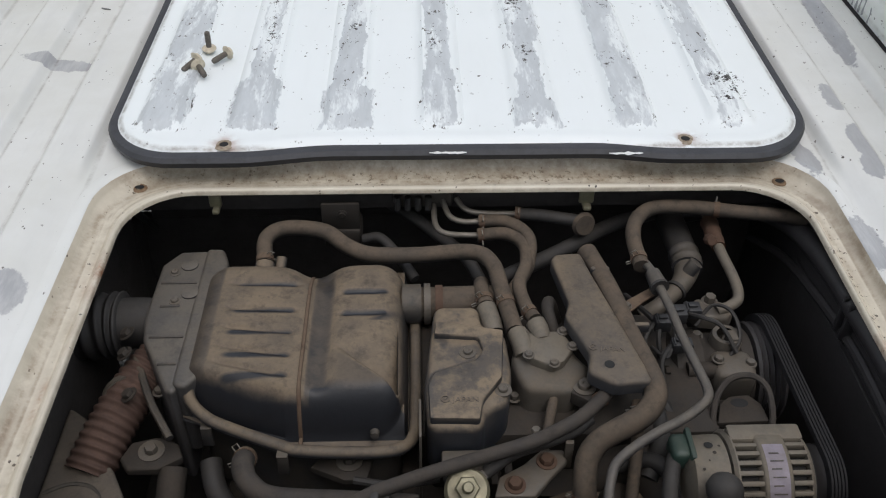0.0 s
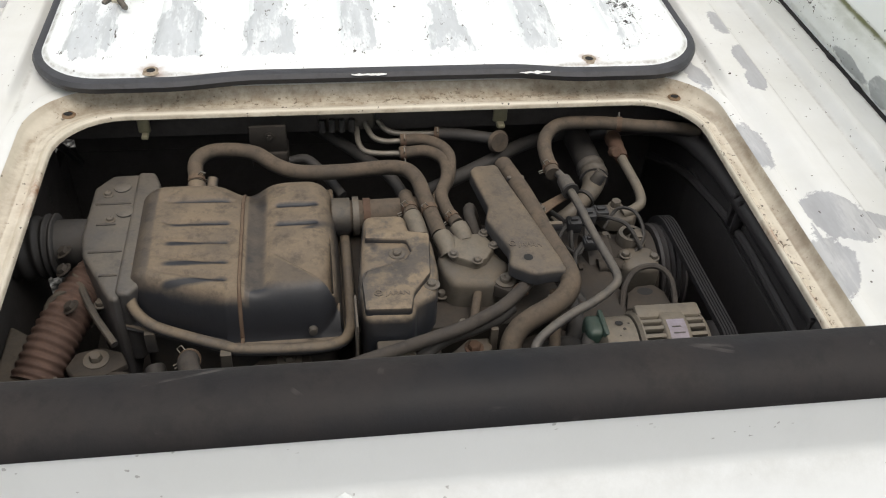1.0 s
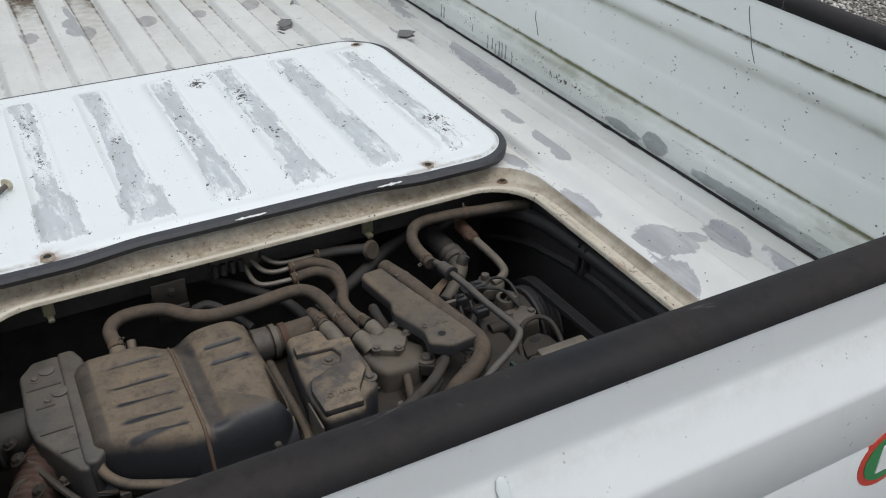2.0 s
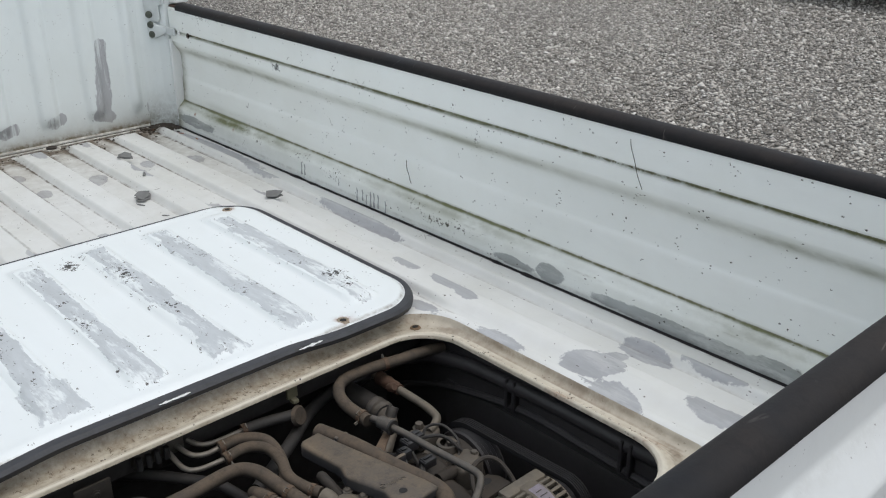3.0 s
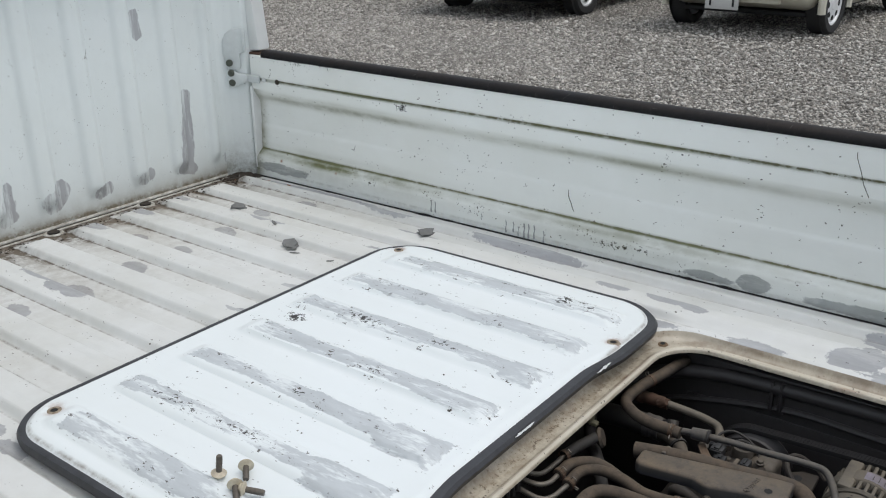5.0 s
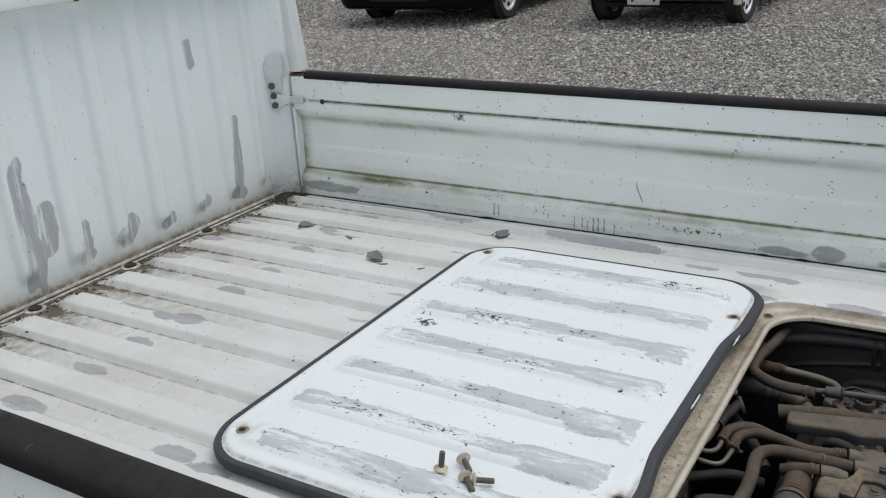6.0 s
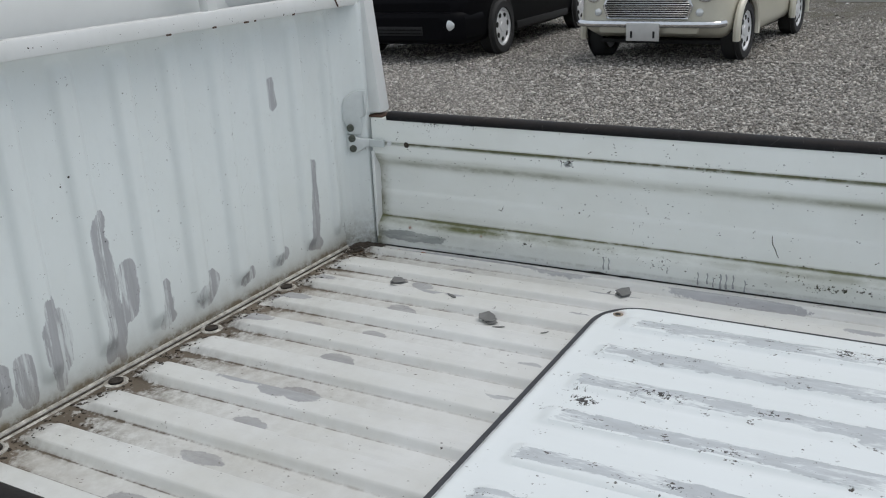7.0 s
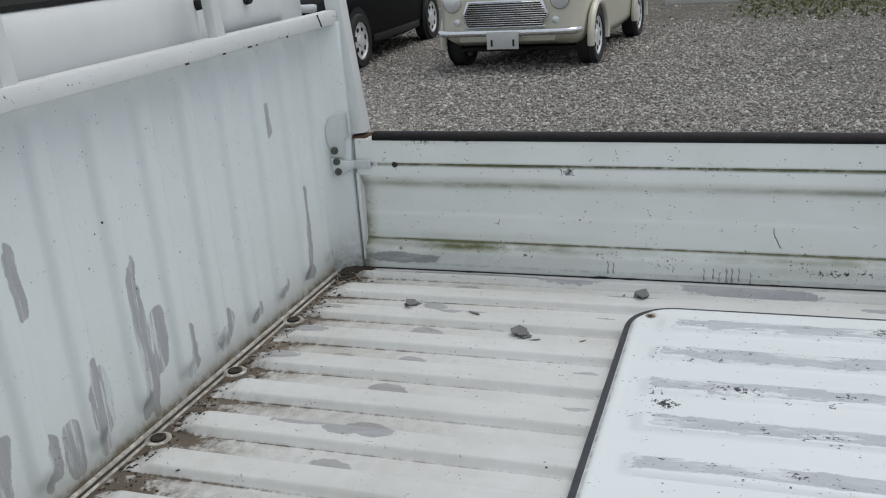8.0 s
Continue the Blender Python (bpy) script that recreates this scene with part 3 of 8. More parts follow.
def build_floor():
    nx, ny = 560, 270
    xs, ys = np.linspace(-XW + 0.0035, XW - 0.0035, nx + 1), np.linspace(Y0, Y1, ny + 1)
    x, y = np.meshgrid(xs, ys)
    z = F + rib_height(x, y) - 0.004 * smooth01(y, 1.90, 1.915)
    pts = np.stack([x, y, z], -1).reshape(-1, 3)
    i, j = np.meshgrid(np.arange(ny), np.arange(nx), indexing="ij")
    mx, my = (xs[:-1] + xs[1:]) / 2, (ys[:-1] + ys[1:]) / 2
    keep = box_far(mx[None, :], my[:, None], *OPEN_OUT, 0.08) > 0.004
    a = (i * (nx + 1) + j)[keep]
    quads = np.stack([a, a + 1, a + nx + 2, a + nx + 1], 1)
    me = bpy.data.meshes.new("bed_floor")
    me.vertices.add(len(pts))
    me.vertices.foreach_set("co", pts.ravel())
    me.loops.add(quads.size)
    me.loops.foreach_set("vertex_index", quads.ravel())
    me.polygons.add(len(quads))
    me.polygons.foreach_set("loop_start", np.arange(len(quads)) * 4)
    me.update(calc_edges=True)
    me.materials.append(PAINT_BED)
    me.shade_smooth()
    ob = new("bed_floor", me)
    ob.parent = truck
    tagged(ob, "ribbed white steel bed floor with grey primer patches")

    def grime(x, y, z):
        d = np.abs((x - 0.056 + PITCH / 2) % PITCH - PITCH / 2)
        pan = smooth01(d, 0.033, 0.039)
        foot = np.exp(-((d - 0.0335) / 0.0016) ** 2) * (0.34 + 0.9 * smooth01(y, 1.25, 1.75))
        lip = np.exp(-((1.93 - y) / 0.03) ** 2) * 1.3 + 1.1 * np.exp(-((1.900 - y) / 0.013) ** 2)
        wet = 2.1 * np.exp(-((1.905 - y) / (0.085 + 0.035 * np.sin(47 * x + 1.0))) ** 2) * (0.07 + 0.93 * pan) * (0.4 + 0.6 * np.sin(31 * x + 2.0 * np.sin(12 * x)) ** 2) + 0.8 * np.exp(-((1.86 - y) / 0.09) ** 2) * np.exp(-((d - 0.036) / 0.005) ** 2)
        round_bolts = sum(np.exp(-(((x - bx) / 0.034) ** 2 + ((y - 1.882) / 0.032) ** 2)) for bx in (-0.57, -0.342, -0.112, 0.118, 0.343, 0.60)) * 1.3
        seam = np.exp(-((0.650 - x) / 0.003) ** 2) * 0.8
        corner = np.exp(-(((x - 0.62) / 0.05) ** 2 + ((y - 1.90) / 0.04) ** 2)) * 0.6
        worn = 0.20 * smooth01(y, 1.2, 1.8) * (0.25 + 0.75 * pan) * (0.6 + 0.4 * np.sin(17 * x + 5 * y) * np.sin(9 * y - 6 * x))
        return np.clip(foot + lip + wet + worn + round_bolts + seam + corner, 0, 2.4)

    def beige(x, y, z):
        """Thin brown film in the troughs, stronger towards the front."""
        d = np.abs((x - 0.056 + PITCH / 2) % PITCH - PITCH / 2)
        drift = 0.5 + 0.5 * np.sin(13 * x + 3 * y) * np.sin(7 * y - 21 * x)
        return 0.04 + 0.30 * smooth01(d, 0.030, 0.040) * smooth01(y, 1.2, 1.9) * (0.4 + 0.6 * drift) + 0.10 * drift * smooth01(y, 0.4, 1.0)

    def crumbs(x, y, z):
        """Broken dark line along one foot of each rib."""
        d = (x - 0.056 + PITCH / 2) % PITCH - PITCH / 2
        return np.maximum(-0.019 + 0.018 * smooth01(y, 0.9, 1.75) - 0.012 * ((d + 0.0328) / 0.0022) ** 2, -0.023 + 0.017 * smooth01(y, 1.0, 1.8) - 0.012 * ((d - 0.0328) / 0.0018) ** 2)

    tag_sheet(ob, primer=lambda x, y, z: patches(x, y, FLOOR_PRIMER) + 0.0008, dirt=grime, stain=beige, chip=crumbs)


build_floor()


def build_opening():
    """The stepped flange round the engine opening, from the floor's level down to the inner lip."""
    oo, ii = OPEN_OUT, OPEN_IN
    rows = [((oo[0] - 0.016, oo[1] + 0.016, oo[2] - 0.016, oo[3] + 0.016), 0.094, F - 0.0006), ((oo[0] - 0.012, oo[1] + 0.012, oo[2] - 0.012, oo[3] + 0.012), 0.09, F + 0.0006),
            ((oo[0] - 0.002, oo[1] + 0.002, oo[2] - 0.002, oo[3] + 0.002), 0.082, F + 0.0006), (oo, 0.08, F - 0.001)]
    skin = strip_loft([[(x, y, z) for x, y in rounded(*b, r)] for b, r, z in rows])
    ob = part("opening_edge", skin, PAINT_BED, truck)
    tag_sheet(ob, primer=lambda x, y, z: patches(x, y, FLOOR_PRIMER) + 0.0008)

    def blend(k, z, r):
        b = tuple(a + (c - a) * k for a, c in zip(oo, ii))
        return [(x, y, z) for x, y in rounded(*b, r)]
    ks = [0.0, 0.05, 0.1, 0.16, 0.24, 0.34, 0.46, 0.58, 0.7, 0.78, 0.83, 0.9, 0.96, 1.0]
    zs = [0.001, 0.0042, 0.0078, 0.0102, 0.0122, 0.0138, 0.0146, 0.0148, 0.0144, 0.0122, 0.0096, 0.0082, 0.0086, 0.011]
    fine_ks = [k / 40 for k in range(41)]
    loops = [blend(k, F - float(np.interp(k, ks, zs)), 0.08 - 0.009 * k) for k in fine_ks] + [blend(1.0, F - 0.0155, 0.071), blend(0.86, F - 0.0175, 0.073)]
    fl = part("opening_flange", strip_loft(loops), FLANGE, truck, "rust-stained beige sheet-metal flange round the engine opening")

    def stain(x, y, z):
        s = box_far(x, y, *ii, 0.071)
        run = 0.6 + 0.4 * np.sin(23 * (x + 1.3 * y)) * np.sin(11 * (y - x) + 1)
        front = smooth01(y, 0.66, 0.69)
        side = (0.75 + 0.35 * run) * smooth01(s, 0.0165, 0.0215) * (1 - 0.75 * smooth01(s, 0.032, 0.042)) * (0.15 - 0.06 * smooth01(x, 0.2, 0.4) + 0.35 * smooth01(0.25 - y, 0, 0.08)) + 0.6 * np.exp(-((s - 0.029) / 0.0028) ** 2) * run + 0.42 * np.exp(-((s - 0.0125) / 0.005) ** 2) * run + 0.4 * np.exp(-((s - 0.0215) / 0.0016) ** 2) + 0.55 * np.exp(-((s + 0.001) / 0.0016) ** 2)
        return np.clip(side * (1 - front) + front * (0.55 * smooth01(s, 0.004, 0.007) + 0.4 * np.exp(-((s - 0.012) / 0.002) ** 2) + 0.3 * np.exp(-((s + 0.001) / 0.0016) ** 2)), 0, 1)

    def glazed(x, y, z):
        """Even brown grime, heaviest on the outer slope of the belt side and along the front."""
        s = box_far(x, y, *ii, 0.071)
        front = smooth01(y, 0.63, 0.675)
        wide = 1 + 0.1 * front
        run = 0.75 + 0.25 * np.sin(31 * y + 4 * x)
        side = 0.5 + 0.5 * smooth01(x, 0.0, 0.4)
        slope = 0.85 * run * smooth01(s, 0.0198 * wide + 0.002 * front, 0.0208 * wide + 0.004 * front) * (1 - 0.6 * smooth01(s, 0.031 * wide, 0.034 * wide) * (1 - front))
        return np.clip(side * slope + 0.07 + 0.16 * smooth01(s, 0.010, 0.014) * (1 - smooth01(s, 0.018, 0.0195)) + 0.35 * np.exp(-((s - 0.003) / 0.0012) ** 2), 0, 1) * smooth01(s, -0.0005, 0.0015)

    def rusty(x, y, z):
        r = np.zeros_like(x)
        for cx, cy, w in ((-0.316, 0.525, 0.024), (-0.318, 0.51, 0.02), (-0.322, 0.44, 0.010), (-0.325, 0.36, 0.010), (0.435, 0.30, 0.012), (0.44, 0.25, 0.010), (0.17, 0.209, 0.016), (0.20, 0.208, 0.022), (0.235, 0.209, 0.02), (0.26, 0.206, 0.024), (0.29, 0.208, 0.014), (0.32, 0.207, 0.016), (0.40, 0.232, 0.012), (0.425, 0.265, 0.012), (0.430, 0.29, 0.012), (0.432, 0.42, 0.012), (0.43, 0.40, 0.012), (0.3, 0.672, 0.01)):
            r = np.maximum(r, np.exp(-((x - cx) ** 2 + (y - cy) ** 2) / (w * 0.5) ** 2))
        return r
    tag_sheet(fl, dirt=stain, stain=glazed, rust=rusty, primer=lambda x, y, z: np.full(x.shape, -1.0), chip=lambda x, y, z: patches(x, y, [(0.10, 0.689, 0.34, 0.006, 0), (0.44, 0.40, 0.006, 0.2, 0)]) - 0.0035)
    for cx, cy in ((-0.308, 0.674), (0.418, 0.674), (0.302, 0.172), (-0.20, 0.172)):
        part("bolt_hole", lathe([(0.0, -0.001), (0.0036, -0.001), (0.0042, 0.0003), (0.0062, 0.0006), (0.0085, -0.0012)], 18, Matrix.Translation((cx, cy, F - 0.0130))), RUSTSEAT, truck, "rusty bolt hole with a raised rim")
        part("bolt_hole", lathe([(0.0, 0.0), (0.0046, 0.0)], 14, Matrix.Translation((cx, cy, F - 0.0122)) @ Matrix.Diagonal((1.15, 0.8, 1, 1))), DARK, truck)


build_opening()

# profile of a side gate's inner face: (outward from the bed, height above the floor)
GATE_IN = [(0.006, -0.022), (0.004, -0.016), (0.004, 0.028), (0.0048, 0.0325), (0.0070, 0.0360), (0.0105, 0.0390), (0.0190, 0.0465), (0.0225, 0.0500), (0.0230, 0.0525), (0.0245, 0.0800), (0.0250, 0.1010), (0.0258, 0.1070),
           (0.0282, 0.1130), (0.0285, 0.1210), (0.0278, 0.1620), (0.0260, 0.1695), (0.0215, 0.1770), (0.0118, 0.1910), (0.0098, 0.1955), (0.0095, 0.2010), (0.0095, 0.2205), (0.0135, 0.2220), (0.0135, 0.2262), (0.0095, 0.2278), (0.0095, 0.279)]


def gate_sheet(length, inner, outer, cols=60, ends=True):
    """A pressed double-skinned gate: its inner and outer faces along y, as one closed sheet in its own space (x outward)."""
    loop = inner + outer[::-1]
    def at(u, p):
        return (p[0], u * length, p[1])
    bm = bmesh.new()
    rings = [[bm.verts.new(at(k / cols, p)) for p in loop] for k in range(cols + 1)]
    n = len(loop)
    for a, b in zip(rings, rings[1:]):
        for i in range(n):
            bm.faces.new((a[i], b[i], b[(i + 1) % n], a[(i + 1) % n]))
    if ends:
        bm.faces.new(rings[0])
        bm.faces.new(rings[-1][::-1])
    bmesh.ops.recalc_face_normals(bm, faces=bm.faces[:])
    return bm


def finer(profile, most=0.0035):
    out = []
    for a, b in zip(profile, profile[1:]):
        k = max(1, math.ceil(math.hypot(b[0] - a[0], b[1] - a[1]) / most))
        out += [(a[0] + (b[0] - a[0]) * i / k, a[1] + (b[1] - a[1]) * i / k) for i in range(k)]
    return out + [profile[-1]]


GATE_OUT = [(0.040, -0.03), (0.046, 0.0), (0.046, 0.06), (0.04, 0.075), (0.04, 0.17), (0.048, 0.185), (0.048, 0.22), (0.043, 0.23), (0.043, 0.279)]


def rail_mesh(length):
    """A rubber rail that caps a gate, rounded on top, with a lip down the outside."""
    prof = [(0.0075, 0.277), (0.0065, 0.282), (0.0075, 0.287), (0.012, 0.2915), (0.020, 0.2935), (0.030, 0.2935), (0.039, 0.291), (0.044, 0.286), (0.0465, 0.280), (0.0455, 0.268), (0.043, 0.268), (0.043, 0.277)]
    return gate_sheet(length, prof[:6], prof[6:][::-1], 40)


def side_gate(name, sign, label):
    g = new(name)
    g.parent = truck
    tagged(g, label)
    skew = Matrix.Translation((0, 0, 0)) if sign < 0 else Matrix.Rotation(radians(0.45), 4, "X")
    m = Matrix.Translation((sign * XW, 0.012, F)) @ skew @ Matrix.Diagonal((sign, 1, 1, 1))
    bm = gate_sheet(1.857, finer(GATE_IN) if sign > 0 else GATE_IN, GATE_OUT, 380 if sign > 0 else 60)
    bm.transform(m)
    if sign < 0:
        bmesh.ops.recalc_face_normals(bm, faces=bm.faces[:])
    panel = part("gate_panel", bm, PAINT_GATE, g)

    def heights(x, y, z):
        return z - F - (0.00785 * (y - 0.012) if sign > 0 else 0)

    def mossy(x, y, z):
        h = heights(x, y, z)
        inner = np.abs(x) < XW + 0.032
        fore = smooth01(y, 0.9, 1.8)
        crease = np.exp(-((h - 0.2240) / 0.0034) ** 2) * 0.9 + np.exp(-((h - 0.0495) / 0.0024) ** 2) * 1.0 + np.exp(-((h - 0.041) / 0.0075) ** 2) * (0.42 + 0.45 * fore) + np.exp(-((h - 0.179) / 0.0085) ** 2) * (0.54 + 0.2 * fore) + np.exp(-((h - 0.02) / 0.018) ** 2) * 0.2 + np.exp(-((h - 0.196) / 0.004) ** 2) * 0.16 * fore + np.exp(-((h - 0.060) / 0.010) ** 2) * 0.22 * fore
        return np.clip(crease * (0.7 + 0.3 * np.sin(9 * y)) + np.exp(-((y - 1.87) / 0.022) ** 2) * 0.55 * (h < 0.2), 0, 1) * inner

    spots = [
             (0.70, 0.006, 0.045, 0.009, 0), (0.38, 0.007, 0.17, 0.013, 0), (0.62, 0.012, 0.03, 0.016, 0), (0.22, 0.010, 0.05, 0.016, 0), (1.397, 0.212, 0.01, 0.007, 0), (1.78, 0.012, 0.1, 0.012, 0)]
    tag_sheet(panel, moss=mossy, primer=lambda x, y, z: np.where(np.abs(x) < XW + 0.03, patches(y, heights(x, y, z), spots), -1.0),
              chip=lambda x, y, z: np.where(np.abs(x) < XW + 0.03, patches(y, heights(x, y, z), [(1.40, 0.214, 0.012, 0.008, 0), (1.70, 0.275, 0.03, 0.003, 0), (1.62, 0.276, 0.012, 0.003, 0), (1.10, 0.225, 0.012, 0.003, 0), (0.80, 0.19, 0.004, 0.01, 20), (1.33, 0.034, 0.010, 0.0035, 0), (1.49, 0.033, 0.01, 0.004, 0), (1.20, 0.034, 0.006, 0.003, 0), (0.95, 0.033, 0.012, 0.003, 0), (0.83, 0.024, 0.012, 0.004, 0), (0.877, 0.022, 0.022, 0.0035, 0), (0.906, 0.017, 0.006, 0.004, 0), (1.223, 0.024, 0.014, 0.003, 0), (1.70, 0.018, 0.006, 0.003, 0)]), -1.0),
              dirt=lambda x, y, z: np.clip(0.25 * np.exp(-((heights(x, y, z) - 0.0) / 0.003) ** 2) + 1.5 * np.exp(-((heights(x, y, z) - 0.2242) / 0.0022) ** 2) * (y < 1.78) + 1.7 * np.exp(-((heights(x, y, z) - 0.0502) / 0.0014) ** 2) + 0.3 * np.exp(-((heights(x, y, z) - 0.034) / 0.0016) ** 2) * np.maximum(0, np.sin(37 * y) * np.sin(13 * y + 1)) + 0.55 * np.exp(-((y - 1.868) / 0.018) ** 2) * (heights(x, y, z) < 0.2), 0, 2.5),
              rust=lambda x, y, z: np.clip(patches(y, heights(x, y, z), [(1.78, 0.033, 0.006, 0.005, 0), (1.45, 0.033, 0.005, 0.005, 0), (1.6, 0.034, 0.005, 0.004, 0)]) * 300, 0, 1))
    part("end_strip", rbox(0.0035, 0.03, 1.852, 1.8595, 0.002, 0.205, 0.002, 1, m), OFFWHITE, g)
    bm = rail_mesh(1.815)
    bm.transform(m)
    if sign < 0:
        bmesh.ops.recalc_face_normals(bm, faces=bm.faces[:])
    part("rubber_rail", bm, RAIL, g, "black rubber rail along the gate's top")
    for k, (dy, h, r) in enumerate(((1.768, 0.2235, 0.0065), (1.812, 0.2245, 0.0058))):
        part("rivet", lathe([(0, 0.002), (r * 0.8, 0.002), (r, 0)] if k == 0 else [(0, 0.0003), (r * 0.62, 0.0003), (r * 0.72, 0.0022), (r * 0.9, 0.0022), (r, 0)], 14, m @ Matrix.Translation((0.0094, dy, h)) @ Matrix.Rotation(radians(-90), 4, "Y")), SOIL if k == 0 else OFFWHITE, g)
    bpy.context.view_layer.update()
    return g


# near-black strip with uneven lumps along the line where floor meets gate
for s in (-1, 1):
    part("floor_seam", rbox(min(s * 0.6482, s * 0.6572), max(s * 0.6482, s * 0.6572), 0.03, 1.88, F - 0.03, F + 0.0006, 0.0015, 1), BELT, truck, "black strip between floor and side gate")
    for y, h, k in ((1.335, 0.0035, 0.026), (1.272, 0.0022, 0.018), (0.735, 0.003, 0.014), (0.665, 0.0035, 0.020), (1.62, 0.0022, 0.012)):
        part("seam_lump", lathe([(0, 1.0), (0.45, 0.85), (0.8, 0.45), (1.0, 0.0), (0.9, -1.0)], 9, Matrix.Translation((s * 0.6520, y, F)) @ Matrix.Rotation(0.12 * math.sin(90 * y), 4, "Z") @ Matrix.Diagonal((0.0052, k, h, 1))), BELT, truck)
gate_right = side_gate("side_gate", 1, "white side gate with green algae in its creases")
gate_left = side_gate("side_gate", -1, "white side gate with a black rubber rail")


def gate_scratch(run, r=0.0005, name="scratch", mat=None, label="thin dark scratch in the paint"):
    """A hairline scratch down the inner face of the gate: (along, height) points."""
    pts_ = []
    for y, z in run:
        h = z - F - 0.00785 * (y - 0.012)
        pts_.append((XW + float(np.interp(h, [p[1] for p in GATE_IN], [p[0] for p in GATE_IN])) - 0.0002, y, z))
    part(name, sweep(pts_, r, 6, 6), mat or SOIL, gate_right, label)


gate_scratch([(0.488, 0.929), (0.486, 0.918), (0.478, 0.898), (0.472, 0.880), (0.462, 0.861)])
gate_scratch([(0.998, 0.772), (0.997, 0.758), (0.991, 0.746), (0.988, 0.738), (0.984, 0.731)], 0.0007)
for y, h, t, r in ((1.319, 0.012, 0.013, 0.0016), (1.308, 0.012, 0.012, 0.0016), (1.188, 0.016, 0.007, 0.0009), (1.127, 0.008, 0.013, 0.0013), (1.109, 0.010, 0.011, 0.0016), (1.0975, 0.004, 0.010, 0.0011), (1.0836, 0.008, 0.015, 0.0021), (1.073, 0.009, 0.015, 0.0019), (1.060, 0.010, 0.014, 0.0017), (1.038, 0.003, 0.014, 0.0014)):
    z = F + 0.00785 * (y - 0.012) + h
    gate_scratch([(y + 0.001, z + t), (y - 0.0005, z + 0.4 * t), (y + 0.0008, z - 0.3 * t), (y, z - t)], lambda u, r=r: r * (0.55 + 0.5 * u + 0.25 * math.sin(9 * u)), "primer_drip", PRIMER, "grey run of primer")


def build_tailgate():
    g = new("tailgate")
    g.parent = truck
    tagged(g, "closed white tailgate with a black rubber rail")
    inner = [(0.0, 0.004), (0.0, 0.04), (0.006, 0.055), (0.018, 0.07), (0.018, 0.19), (0.006, 0.21), (0.006, 0.276)]
    outer = [(0.05, -0.05), (0.066, -0.02), (0.068, 0.06), (0.067, 0.141), (0.0655, 0.1435), (0.067, 0.146), (0.0668, 0.2035), (0.0662, 0.2065), (0.0645, 0.2090), (0.0615, 0.2125), (0.0535, 0.2235), (0.0450, 0.2355), (0.0420, 0.2395), (0.0405, 0.2425), (0.0401, 0.2470), (0.0398, 0.2560), (0.0393, 0.279)]
    width = 2 * XW + 0.07
    m = Matrix.Translation((width / 2, 0.008, F)) @ Matrix.Rotation(radians(90), 4, "Z") @ Matrix.Scale(-1, 4, (1, 0, 0))
    bm = gate_sheet(width, inner, outer, 60)
    bm.transform(m)
    bmesh.ops.recalc_face_normals(bm, faces=bm.faces[:])
    panel = part("gate_panel", bm, PAINT_TAIL, g)
    # the dirt field here paints the soft shade line of the crease below the rail
    tag_sheet(panel, dirt=lambda x, y, z: 0.16 * np.exp(-((z - F - 0.2375) / 0.003) ** 2))
    prof = [(0.004, 0.268), (0.0035, 0.279), (0.0055, 0.287), (0.010, 0.2915), (0.018, 0.2935), (0.028, 0.292), (0.0355, 0.2875), (0.0395, 0.282), (0.0405, 0.2785), (0.0385, 0.2775), (0.035, 0.2775)]
    bm = gate_sheet(width - 0.01, prof[:6], prof[6:][::-1], 40)
    bm.transform(Matrix.Translation((-0.005, 0, 0)) @ m)
    bmesh.ops.recalc_face_normals(bm, faces=bm.faces[:])
    part("rubber_rail", bm, RAIL, g, "black rubber rail along the tailgate's top")
    # drip of worn white paint below the rail
    part("paint_drip", lathe([(0, 0.010), (0.0035, 0.008), (0.0055, 0.002), (0.005, -0.006), (0.0035, -0.020), (0.003, -0.034), (0, -0.038)], 14, Matrix.Translation((-0.022, -0.0385, F + 0.236)) @ Matrix.Rotation(radians(-39), 4, "X") @ Matrix.Diagonal((0.8, 0.2, 0.8, 1))), LATCH, g)
    # round printed sticker: red ring, green field, white bar
    turn = Matrix.Translation((0.315, -0.0555, F + 0.125)) @ Matrix.Rotation(radians(90), 4, "X")
    for r, z, mat in ((0.030, 0.0, RED), (0.024, 0.0006, LEAFGREEN)):
        part("sticker_disc", lathe([(0, z + 0.0004), (r, z + 0.0004), (r, z - 0.006)], 28, Matrix.Translation((0, -0.004, 0)) @ turn), mat, g, "round red and green sticker")
    part("sticker_bar", rbox(0.306, 0.324, -0.0612, -0.0600, F + 0.11, F + 0.14, 0.0005, 1), OFFWHITE, g)


build_tailgate()


